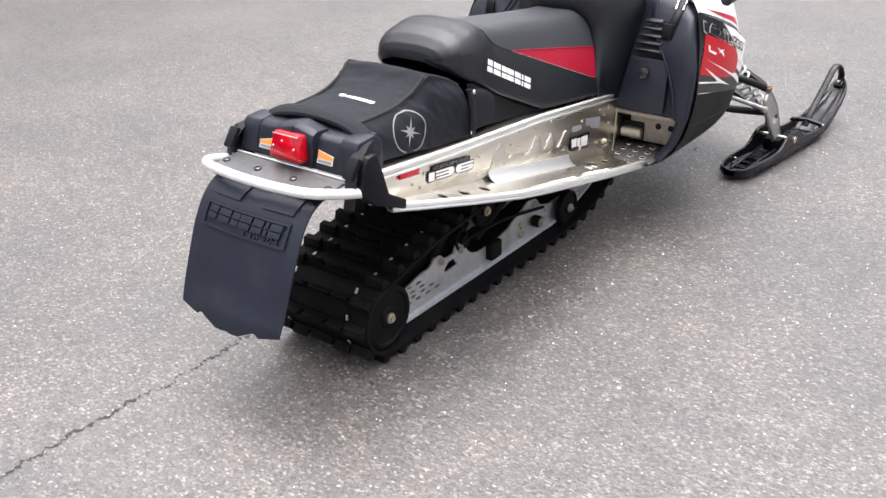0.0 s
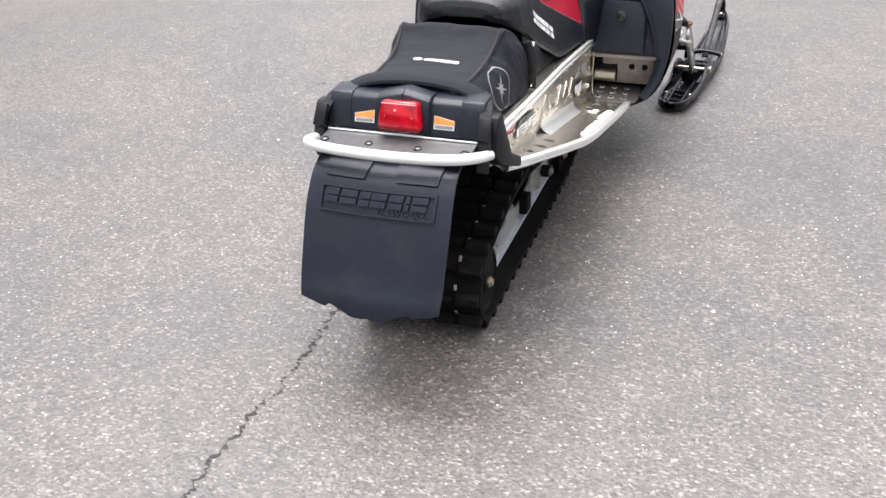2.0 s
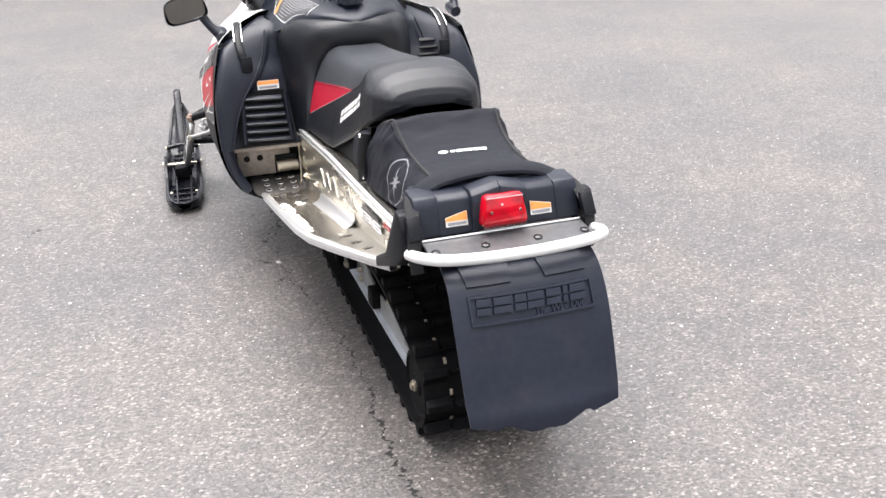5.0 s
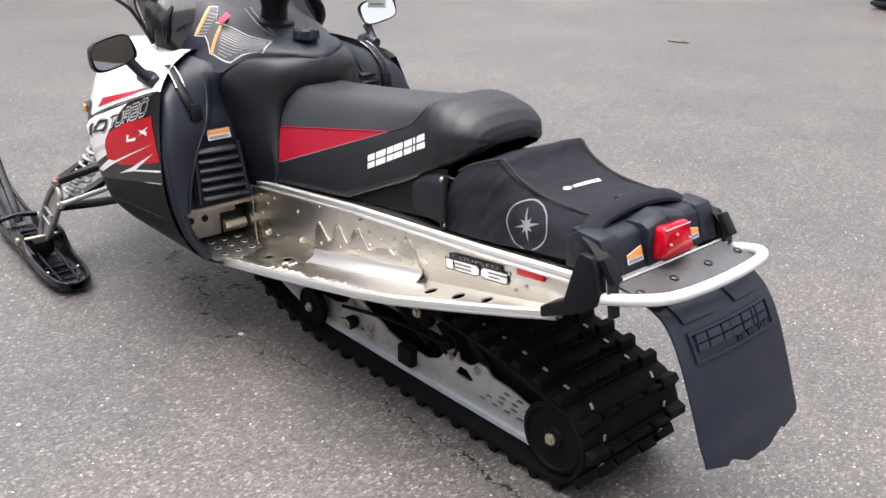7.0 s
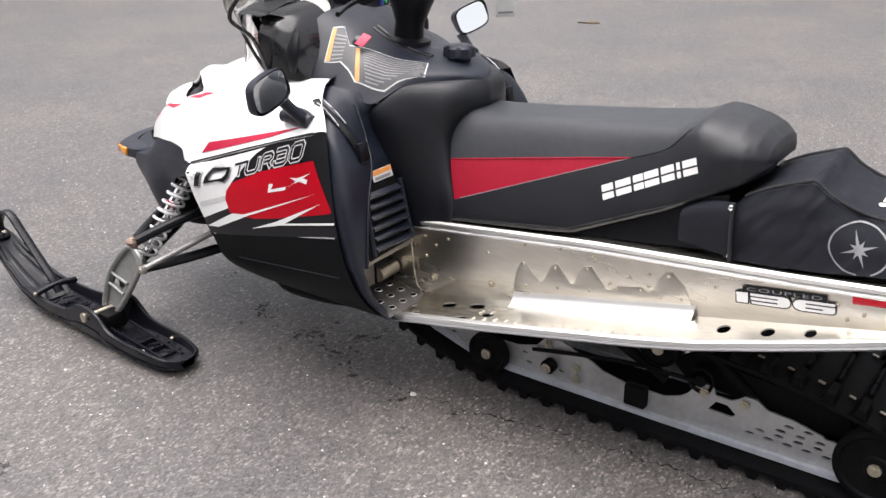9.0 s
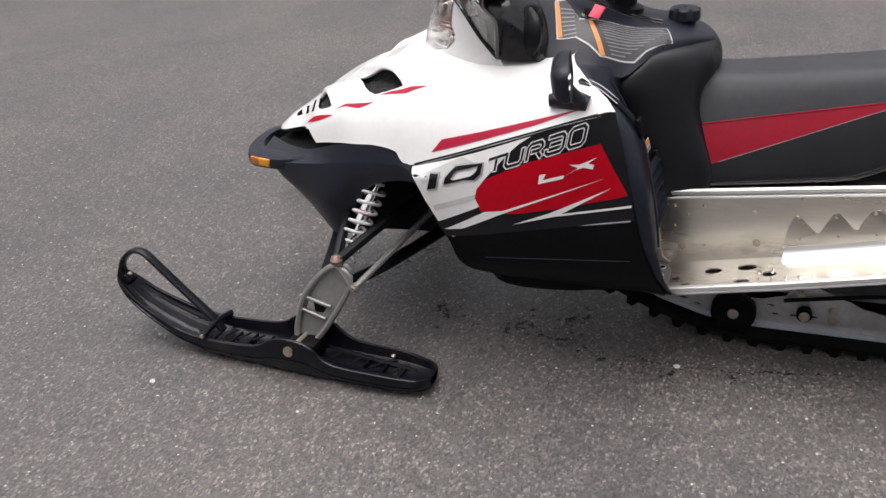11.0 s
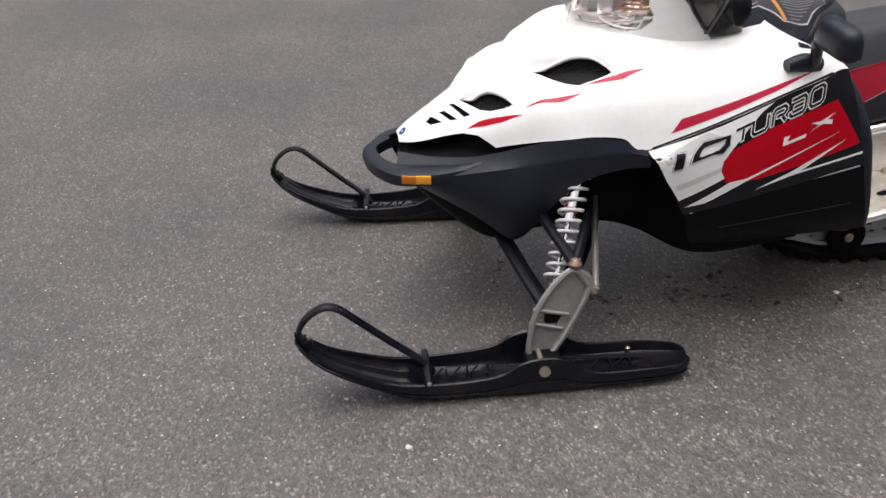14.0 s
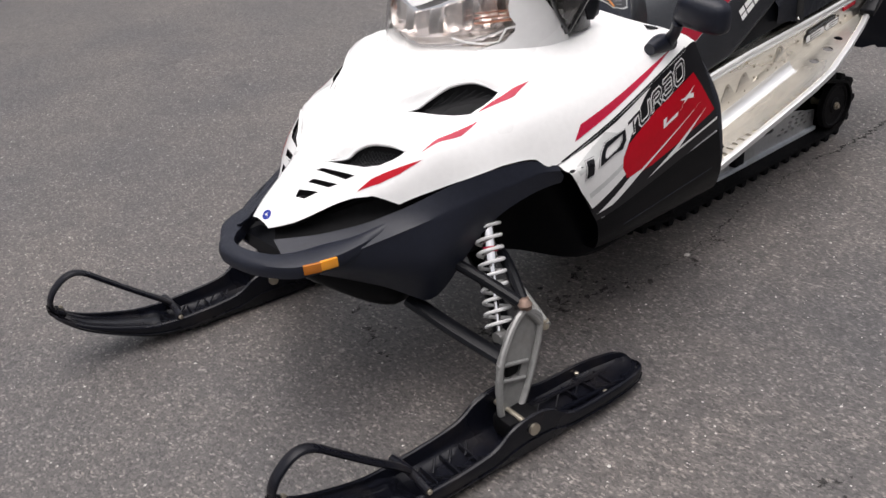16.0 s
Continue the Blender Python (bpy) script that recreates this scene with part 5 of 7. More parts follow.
def stroke(bm, pts, loop, half, grow):
    """A flat band of a given half width along a line in the plane, mitred at its corners."""
    n = len(pts)
    pts = list(pts)
    if not loop and grow:
        pts[0] = pts[0] - (pts[1] - pts[0]).normalized() * grow
        pts[-1] = pts[-1] + (pts[-1] - pts[-2]).normalized() * grow
    pairs = []
    for i, p in enumerate(pts):
        a = (p - pts[i - 1]) if loop or i else (pts[1] - p)
        b = (pts[(i + 1) % n] - p) if loop or i < n - 1 else a
        a, b = a.normalized(), b.normalized()
        m = Vector((-(a.y + b.y), a.x + b.x)).normalized()
        k = half / max(0.4, m.dot(Vector((-a.y, a.x))))
        pairs.append([bm.verts.new((*(p + m * k * e), 0)) for e in (1, -1)])
    for (a, b), (c, d) in zip(pairs, pairs[1:] + (pairs[:1] if loop else [])):
        bm.faces.new([a, b, d, c])


def side_word(s):
    """The slanted outlined word along the seam of a side panel."""
    left = s < 0
    O = Vector((0, 1.774, .632)) if left else Vector((0, 1.500, .728))
    U = Vector((0, -.936, .351)) if left else Vector((0, .936, -.351))
    V = Vector((0, .351, .936))
    lean = 0.57 if left else 0.15
    cells = (("T", -.014, .056), ("U", .040, .046), ("R", .101, .041), ("B", .155, .047), ("O", .217, .042)) if left else (("T", .150, .046), ("U", .206, .048), ("R", .268, .044), ("B", .324, .042), ("O", .378, .040))
    for letter, u0, w in cells:
        h = (.031 + .010 * max(0, u0) / .217) if left else (.036 - .008 * u0 / .42)
        for grow, tint, off in ((.0030, D_WHITE, .0026), (.0, D_BLACK, .0033)):
            bm = bmesh.new()
            for line, loop in GLYPHS[letter]:
                pts = [Vector((u0 + a * w, b * h)) for a, b in line]
                stroke(bm, chamfered(pts, loop, .007), loop, .0034 + grow, grow)
            for v in bm.verts:
                v.co.x += lean * v.co.y
            strips(bm, .011)
            laid(bm, O, U, V, shell_tree[s], (-s, 0, 0), off, 0.8)
            part("letter_outline" if grow else "letter", bm, tint, side_panel[s], "pale letter outline" if grow else "black printed letter")


def band_between(outer, inner, a, b):
    """A closed flat band that runs between two outlines of equal count."""
    bm = bmesh.new()
    ring = [[bm.verts.new((-(o[0] + (i[0] - o[0]) * f), o[1] + (i[1] - o[1]) * f, 0)) for o, i in zip(outer, inner)] for f in (a, b)]
    n = len(outer)
    for k in range(n):
        bm.faces.new([ring[0][k], ring[0][(k + 1) % n], ring[1][(k + 1) % n], ring[1][k]])
    return strips(bm, .011)


def turned_over(poly, s, mid=1.715):
    """The same outline to be read from the other side, turned about the panel's middle."""
    return poly if s < 0 else [(2 * mid - y, z + .70 * (y - mid)) for y, z in poly]


LETTER_I = [(1.951, .611), (1.921, .615), (1.931, .570), (1.961, .563)]
Q_OUT = [(1.893, .621), (1.874, .639), (1.795, .655), (1.800, .625), (1.819, .605), (1.848, .604), (1.914, .584), (1.906, .605)]
Q_IN = [(1.880, .614), (1.872, .623), (1.812, .643), (1.817, .630), (1.832, .617), (1.850, .610), (1.878, .602), (1.886, .603)]
LETTER_L = [(1.642, .635), (1.625, .639), (1.632, .622), (1.576, .640), (1.579, .630), (1.645, .610)]
LETTER_X = [(1.579, .633), (1.541, .661), (1.564, .667), (1.538, .670), (1.522, .677), (1.492, .692), (1.516, .674), (1.500, .672), (1.503, .660), (1.528, .663), (1.549, .654)]
for s in (-1, 1):
    flank([(2.016, .614), (1.90, .649), (1.757, .699), (1.669, .731), (1.701, .709), (1.725, .687), (1.762, .646), (1.791, .613), (1.815, .581), (1.820, .556), (1.808, .532), (1.932, .472), (1.962, .520), (2.008, .585)], s, "white_field", D_WHITE, "white printed field", 0.0012)
    flank([(1.975, .580), (1.814, .648), (1.859, .662), (1.985, .600)], s, "silver_field", D_SILVER, "pale grey printed shade", 0.0018)
    flank([(1.945, .520), (1.818, .567), (1.820, .552), (1.940, .505)], s, "silver_field", D_SILVER, "pale grey printed shade", 0.0018)
    flank([(1.791, .611), (1.815, .581), (1.820, .556), (1.808, .532), (1.807, .521), (1.780, .515), (1.70, .522), (1.60, .545), (1.43, .592), (1.41, .600), (1.487, .725), (1.67, .666)], s, "red_field", D_RED, "deep red printed field", 0.0016)
    flank([(1.915, .451), (1.793, .519), (1.744, .526), (1.471, .639), (1.743, .518), (1.86, .461)], s, "white_streak", D_WHITE, "white printed streak", 0.0024)
    flank([(1.716, .489), (1.613, .533), (1.451, .616), (1.581, .534), (1.398, .575), (1.400, .568), (1.601, .524)], s, "white_streak", D_WHITE, "white printed streak", 0.0024)
    flank([(1.956, .660), (1.926, .697), (1.659, .770), (1.54, .803), (1.661, .757)], s, "red_streak", D_PINK, "red printed streak", 0.0014, hood_tree, hood)
    flank([(2.010, .6235), (1.75, .7145), (1.50, .796), (1.50, .792), (1.75, .7095), (2.010, .6185)], s, "seam_line", D_BLACK, "dark gap between hood and side panel", 0.002, hood_tree, hood)
    side_word(s)
    core = [(sum(y for y, z in LETTER_I) / 4, sum(z for y, z in LETTER_I) / 4)] * 4
    for outer, inner, end in ((LETTER_I, core, 1.0), (Q_OUT, Q_IN, 1.0)):
        outer, inner = turned_over(outer, s), turned_over(inner, s)
        wide = 0.15 if inner[0] == inner[1] else 0.13
        for a, b, tint, off, name in ((-0.04, end, D_GREY, .0036, "letter_outline"), (wide * 0.35, end - wide * 0.35, D_WHITE, .0046, "letter_outline"), (wide, end - (0 if inner[0] == inner[1] else wide * 0.7), D_BLACK, .0056, "letter")):
            on_side(band_between(outer, inner, a, b), s, 0, 0, 0, name, tint, "black printed letter" if name == "letter" else "pale letter outline", off)
    for poly in (LETTER_L, LETTER_X):
        flank(turned_over(poly, s, 1.57), s, "letter", D_WHITE, "white printed letter", 0.0030)
    for dash, tone in (([(.213, 2.472), (.230, 2.438), (.307, 2.329), (.279, 2.386), (.252, 2.428)], D_RED), ([(.296, 2.325), (.307, 2.280), (.343, 2.171), (.338, 2.226)], D_PINK), ([(.330, 2.165), (.335, 2.114), (.352, 1.998), (.360, 2.060)], D_PINK)):
        on_hood(dash, tone, "red_dash", "red printed dash", s)
badge = laid(flat_shape(oval(0, 0, 0.0135, 0.0135, 20), 0.01), (-0.046, 2.642, 0.575), (1, 0, 0), (0, -0.8, 0.6), hood_tree, (0, -0.6, -0.8), 0.0012, 0.2)
part("nose_badge", badge, D_BLUE, hood, "round blue badge on the nose")
part("badge_mark", laid(flat_shape([(-.007, -.0015), (-.0015, .0015), (0, .007), (.0015, .0015), (.007, -.0015), (.0015, -.002), (0, -.006), (-.0015, -.002)], 0.01), (-0.046, 2.642, 0.575), (1, 0, 0), (0, -0.8, 0.6), hood_tree, (0, -0.6, -0.8), 0.0018, 0.2), D_SILVER, hood, "pale shape on the nose badge")

# tunnel writing and labels
for s in (-1, 1):
    fw = s < 0
    U = Vector((0, -0.208, 0.026)).normalized() if fw else Vector((0, 0.208, -0.026)).normalized()
    V = Vector((0, 0.124, 0.992)).normalized()
    O = Vector((s * (TUN + 0.0045), 0.418, 0.496)) if fw else Vector((s * (TUN + 0.0045), 0.186, 0.525))

    def plate(bm, off, material, name, label):
        for v in bm.verts:
            v.co = O + v.co.x * U + v.co.y * V + Vector((s * off, 0, 0))
        return part(name, bm, material, SLED, label)

    def wordplate(text, size, wgt, u0, v0, width, off, material, name, label):
        bm = lettering(text, size, wgt, 0, 1.1)
        if bm.faces:
            w = max(v.co.x for v in bm.verts)
            scaled(bm, width / w, 1.0)
            bmesh.ops.translate(bm, verts=bm.verts, vec=(u0, v0, 0))
            plate(bm, off, material, name, label)

    plate(flat_shape([(0.026, 0.029), (0.216, 0.029), (0.216, 0.044), (0.026, 0.044)]), 0.0004, D_BLACK, "model_strip", "black printed strip")
    wordplate("COUPLED", 0.0130, 0.0, 0.034, 0.0325, 0.172, 0.0010, D_GREY, "small_letters", "grey printed letters")
    # wide slab digits: an outline behind, a white body, dark slots cut into it
    one = [(0.012, 0.001), (0.039, 0.001), (0.039, 0.027), (0.012, 0.027)]
    three = [(0.048, 0.001), (0.122, 0.001), (0.132, 0.004), (0.136, 0.010), (0.136, 0.018), (0.132, 0.024), (0.122, 0.027), (0.044, 0.027), (0.044, 0.022)]
    six = [(0.234, 0.010), (0.234, 0.006), (0.229, 0.002), (0.220, 0.001), (0.158, 0.001), (0.148, 0.004), (0.143, 0.010), (0.143, 0.018), (0.148, 0.024), (0.158, 0.027), (0.234, 0.027), (0.234, 0.021)]
    for body, cuts in ((one, ()), (three, ((0.044, 0.108, 0.0175, 0.0205), (0.044, 0.108, 0.0075, 0.0105))), (six, ((0.170, 0.236, 0.0175, 0.0205), (0.170, 0.208, 0.0075, 0.0105)))):
        cu, cv = sum(p[0] for p in body) / len(body), 0.014
        wide = max(p[0] for p in body) - min(p[0] for p in body)
        plate(flat_shape([(cu + (u - cu) * (1 + 0.0056 / wide), cv + (v - cv) * 1.22) for u, v in body]), 0.0007, D_BLACK, "digit_outline", "black outline of a printed digit")
        plate(flat_shape(body), 0.0013, D_WHITE, "digit", "white printed digit")
        for a, b, lo, hi in cuts:
            plate(flat_shape([(a, lo), (b, lo), (b, hi), (a, hi)]), 0.0018, D_BLACK, "digit_slot", "black slot in a printed digit")
    refl = box((0.008, 0.088, 0.021), (s * (TUN + 0.004), 0.113, 0.578), 0.003, Matrix.Rotation(-0.12, 3, "X"))
    part("side_reflector", refl, RED_REF, SLED, "red rectangular side reflector")
sx = TUN + 0.0048
for poly, m_, o in (([(1.016, .418), (1.163, .400), (1.158, .343), (1.028, .364)], D_BLACK, 0), ([(1.028, .408), (1.066, .404), (1.066, .372), (1.034, .377)], D_PAPER, .001), ([(1.10, .398), (1.15, .392), (1.148, .354), (1.10, .362)], D_PAPER, .001), ([(1.072, .40), (1.094, .397), (1.092, .366), (1.073, .370)], D_PAPER, .001), ([(1.03, .455), (1.10, .445), (1.10, .425), (1.03, .434)], D_GREY, 0), ([(1.13, .458), (1.24, .438), (1.238, .395), (1.175, .41), (1.165, .425), (1.13, .43)], D_GREY, 0)):
    part("warning_label", slab(poly, (sx + o, 0, 0), (0, 1, 0), (0, 0, 1), 0.0006), m_, SLED, "printed warning label on the tunnel side")

# ---- skis, spindles, shocks, arms ----
def ski(cx, cy, yaw, s):
    """A moulded ski with its loop; built along +y, origin below the mounting bolt."""
    root = new("ski")
    root.parent = SLED
    tagged(root, "black plastic ski with a carrying loop")
    st = [(-.432, .028, .026, .026), (-.42, .046, .016, .040), (-.39, .061, .006, .050), (-.30, .075, .003, .058), (-.14, .078, 0, .066), (-.06, .078, 0, .112), (0, .078, 0, .122), (.06, .078, 0, .112), (.13, .078, 0, .078), (.28, .076, 0, .066), (.40, .070, .020, .052), (.50, .061, .062, .040), (.58, .052, .106, .030), (.63, .044, .148, .022), (.662, .028, .182, .016), (.672, .012, .194, .012)]
    secs = []
    for u, w, z, h in st:
        ring = [(-w, h), (-w - .003, h - .008), (-w * .97, .018), (-w * .62, 0), (0, -.0), (w * .62, 0), (w * .97, .018), (w + .003, h - .008), (w, h), (w - .010, h), (w - .014, h * .62), (w * .70, .026), (0, .022), (-w * .70, .026), (-w + .014, h * .62), (-w + .010, h)]
        secs.append([(x, u, z + zz) for x, zz in ring])
    rows = loft([q + [q[0]] for q in secs], 70, 33)
    rows = [r[:-1] for r in rows]
    bm = grid(rows, wrap=True)
    part("ski_body", bm, SKI, root, "", 40)
    for sd in (-1, 1):
        part("edge_line", tube([(sd * (w + .0025), u, z + h * 0.45) for u, w, z, h in st[1:-1]], 0.0022, n=4, seg=6), SKI, root, "moulded line along the ski flank")
    for u, hgt in ((-.33, .014), (-.27, .018), (-.21, .020), (.14, .020), (.20, .018), (.26, .014)):
        part("rib", box((0.095, 0.005, hgt), (0, u, 0.02 + hgt / 2), 0.0015, None, 1), SKI, root)
    for sd in (-1, 1):
        for k in range(4):
            part("cross_rib", tube([(sd * .034, -.33 + .07 * k, .032 + .005 * k), (sd * .002, -.29 + .07 * k, .026)], 0.0026, n=1, seg=6), SKI, root)
            part("cross_rib", tube([(sd * .040, .12 + .05 * k, .040), (sd * .006, .15 + .05 * k, .032)], 0.0035, n=1, seg=6), SKI, root)
        part("long_rib", tube([(sd * .030, -.36, .028), (sd * .032, -.2, .040), (sd * .034, -.07, .050)], 0.006, n=4, seg=6), SKI, root)
    # closed deck of the shovel with two long ridges
    rows = []
    for k in range(25):
        u = .325 + .325 * k / 24
        w, z, h = (along([(q[0], q[m]) for q in st], u) for m in (1, 2, 3))
        fade = bump_at(k, 0, 4)
        rows.append([((w - .006) * a, u, z + .024 + fade * (h * .72 - .024 + .007 * max(0.0, 1 - abs(abs(a) - .42) / .16))) for a in (m / 12 for m in range(-12, 13))])
    part("shovel_deck", grid(rows), SKI, root, "ridged closed deck of the ski tip", 50)
    part("tip_pad", box((.040, .034, .018), (0, .640, .190), .006, Matrix.Rotation(0.75, 3, "X")), SKI, root, "pad under the loop at the ski tip")
    part("tip_bolt", turned([(0, .007), (.005, .007), (.007, .003)], (0, .636, .202), (0, -0.6, 0.8), 10), STEEL, root, "small bright bolt")
    part("ski_bolt", turned([(-.088, .013), (-.088, .016), (-.080, .016), (-.080, .008), (.080, .008), (.080, .016), (.088, .016), (.088, .013)], (0, 0, .088), (1, 0, 0), 16), STEEL, root, "rusty mounting bolt")
    for sd in (-1, 1):
        part("loop_bolt", turned([(0, .007), (.006, .007), (.008, .004)], (sd * .076, .318, .075), (sd, 0, 0), 10), STEEL, root, "small bright bolt")
        part("rear_bolt", turned([(0, .007), (.005, .007), (.007, .004)], (sd * .055, -.275, .044), (0, 0, 1), 10), STEEL, root, "small bright bolt")
    part("loop", tube([(0, .300, .060), (0, .335, .104), (0, .42, .176), (0, .50, .246), (0, .543, .283), (0, .575, .296), (0, .607, .288), (0, .643, .258), (0, .660, .222), (0, .650, .194)], 0.0115, n=6, seg=10, flat=(1.45, 0.75)), SKI, root, "black carrying loop at the ski tip")
    part("loop_foot", tube([(-.076, .318, .075), (0, .318, .085), (.076, .318, .075)], 0.011, n=3, seg=10), SKI, root)
    part("saddle", box((0.075, 0.10, 0.06), (0, -0.01, 0.06), 0.012), RUBBER, root, "rubber saddle block under the spindle")
    put(root, pose(cx, cy, 0, 0, 0, yaw))
    return root


def front_leg(s, cx, cy):
    """Spindle, shock and arms of one side."""
    top, foot = Vector((s * 0.553 + (cx - s * 0.60) * 0.8, cy - 0.115, 0.335)), Vector((cx, cy, 0.085))
    leg = new("front_leg")
    leg.parent = SLED
    tagged(leg, "front suspension leg with coil shock")
    prof = [(-.112, .232), (-.155, .180), (-.040, -.005), (.022, -.005), (.018, .06), (-.004, .13), (-.058, .200)]
    lean = (top.x - foot.x) / (top.z - foot.z)

    def at(y, z, dx=0.0):
        return Vector((foot.x + lean * z + dx, foot.y + y, foot.z + z))

    web = bmesh.new()
    outer = [web.verts.new(at(y, z, 0.006)) for y, z in prof]
    hole = [web.verts.new(at(y, z, 0.006)) for y, z in ((-.012, .118), (-.075, .10), (-.058, .072), (.0, .085))]
    for tri in ([outer[0], outer[1], hole[1], hole[0], outer[6]], [outer[1], outer[2], hole[2], hole[1]], [outer[2], outer[3], outer[4], hole[3], hole[2]], [outer[4], outer[5], outer[6], hole[0], hole[3]]):
        web.faces.new(tri)
    part("spindle_web", thick(web, 0.012), CAST, leg, "grey cast spindle plate")
    # added box that darkens the view through the spindle's window
    part("spindle_backing", box((0.014, 0.050, 0.040), at(-.052, .093, -s * 0.020), 0.004), SHADOWY, leg, "near-black box added to darken the spindle's window")
    part("spindle_rim", tube([at(y, z) for y, z in prof] + [at(*prof[0]), at(*prof[1])], 0.0095, n=4, seg=8, flat=(1.0, 1.0)), CAST, leg, "rounded rim of the cast spindle")
    part("spindle_bar", tube([at(-.09, .105), at(.01, .13)], 0.006), CAST, leg)
    part("spindle_bar", tube([at(-.072, .065), at(.022, .092)], 0.006), CAST, leg)
    part("spindle_bar", tube([at(-.12, .235), at(-.115, .262)], 0.014, seg=12), RUST, leg, "ball joint stud")
    part("ball_joint", turned([(0, .016), (.010, .020), (.022, .012), (.026, .006)], at(-.113, .242), (0, 0, 1), 12), RUST, leg, "rusty ball joint")
    tie = at(-.168, .172)
    part("tie_rod", tube([tie + Vector((s * 0.012, 0, 0)), (s * 0.15, cy - 0.30, 0.372)], 0.010), CAST, leg, "grey steering tie rod")
    part("tie_end", turned([(-.012, .012), (0, .015), (.012, .012)], tie, (0, 0, 1), 10), STEEL, leg, "tie rod end")
    low = Vector((s * 0.545 + (cx - s * 0.6) * 0.7, cy - 0.035, 0.205))
    for y0, z0 in ((cy + 0.02, 0.285), (cy - 0.30, 0.27)):
        part("lower_arm", tube([low, ((low.x + s * 0.24) / 2, (low.y + y0) / 2, (low.z + z0) / 2 - 0.004), (s * (0.25 if y0 > cy else 0.15), y0, z0)], 0.020, n=5, flat=(1.25, 0.8)), SATIN, leg, "black tubular suspension arm")
    for y0, z0 in ((cy - 0.04, 0.43), (cy - 0.27, 0.41)):
        part("upper_arm", tube([at(-.113, .246), ((top.x + s * 0.24) / 2, (top.y + y0) / 2 , 0.385), (s * 0.15, y0, z0)], 0.016, n=5), SATIN, leg, "black tubular suspension arm")
    a, b = Vector((s * 0.343 - (0.060 if s > 0 else 0.0), cy - 0.186, 0.530)), Vector((s * 0.506 + (cx - s * 0.60) * 0.7, cy - 0.070, 0.236))
    d = (b - a).normalized()
    part("shock_body", tube([a, a.lerp(b, 0.45)], 0.019, seg=14), CHROME, leg, "bright shock absorber body")
    part("shock_label", tube([a.lerp(b, 0.34), a.lerp(b, 0.38)], 0.0196, seg=14), D_PINK, leg, "red band round the shock body")
    part("shock_rod", tube([a.lerp(b, 0.4), b], 0.007, seg=8), CHROME, leg, "polished shock rod")
    part("shock_eye", turned([(-.014, .018), (.014, .018)], b, (0, 1, 0), 12), CAST, leg, "shock mounting eye")
    part("shock_mount", tube([a - d * 0.03, a], 0.024, seg=12), CAST, leg, "shock upper mount")
    q = d.to_track_quat("Z", "Y").to_matrix()
    turns, n = 9.5, 190
    pts = [a.lerp(b, 0.08 + 0.84 * i / n) + q @ Vector((0.033 * math.cos(2 * math.pi * turns * i / n), 0.033 * math.sin(2 * math.pi * turns * i / n), 0)) for i in range(n + 1)]
    part("coil_spring", tube(pts, 0.0050, n=1, seg=7), SPRING, leg, "white coil spring")
    return leg


ski(-0.612, 2.354, -4.0, -1)
ski(0.528, 2.400, -7.0, 1)
front_leg(-1, -0.600, 2.354)
front_leg(1, 0.530, 2.390)

# front bumper ring below the nose
OUT = [(.290, 2.43, .548), (.274, 2.50, .532), (.258, 2.56, .523), (.246, 2.60, .519), (.233, 2.645, .516), (.212, 2.684, .513), (.172, 2.716, .511), (.105, 2.746, .509), (.05, 2.758, .508), (0, 2.762, .508)]
INN = [(.262, 2.435, .548), (.222, 2.505, .530), (.190, 2.57, .523), (.176, 2.60, .520), (.165, 2.63, .518), (.150, 2.658, .516), (.118, 2.688, .512), (.075, 2.708, .511), (.036, 2.718, .510), (0, 2.722, .510)]
path_o = smooth_line(OUT + [(-x, y, z) for x, y, z in OUT[-2::-1]], 61)
path_i = smooth_line(INN + [(-x, y, z) for x, y, z in INN[-2::-1]], 61)
rows = []
for o, i in zip(path_o, path_i):
    o, i = o + Vector((-0.022 * bump_at(o.y, 2.42, 2.6), 0, 0)), i + Vector((-0.022 * bump_at(i.y, 2.42, 2.6), 0, 0))
    w = (o - i).normalized()
    rows.append([i, i.lerp(o, 0.7) + Vector((0, 0, 0.004)), o + Vector((0, 0, -0.004)), o + w * 0.004 + Vector((0, 0, -0.018)), o + Vector((0, 0, -0.036)), i.lerp(o, 0.6) + Vector((0, 0, -0.044)), i + Vector((0, 0, -0.034))])
bumper = part("front_bumper", grid(rows, wrap=True), PLASTIC, SLED, "black moulded front bumper with an opening", 45)
rows = [[(s_ * x, y, z) for s_, x in ((-1, xo), (-1, xo * 0.5), (1, 0), (1, xo * 0.5), (1, xo))] for y, xo, z in ((2.44, .255, .53), (2.52, .21, .522), (2.58, .150, .517), (2.62, .13, .510), (2.645, .11, .485), (2.65, .10, .45))]
part("chin_plate", grid(rows), SATIN, SLED, "black plate under the nose")
# shaded copy of the amber, for the half turned away at the bend
SHADED_AMBER = mat("shaded_amber_reflector", (0.42, 0.13, 0.01), None, 0.25, coat=0.4)
amb = part("marker_reflector", box((0.010, 0.044, 0.025), (-0.2695, 2.614, 0.503), 0.002, Matrix.Rotation(-0.26, 3, "Z")), AMBER, bumper, "amber marker reflector bent round the bumper")
part("reflector_half", box((0.010, 0.044, 0.025), (-0.2555, 2.654, 0.501), 0.002, Matrix.Rotation(-0.40, 3, "Z")), SHADED_AMBER, amb, "reflector half turned forward, its shade put into a darker amber")

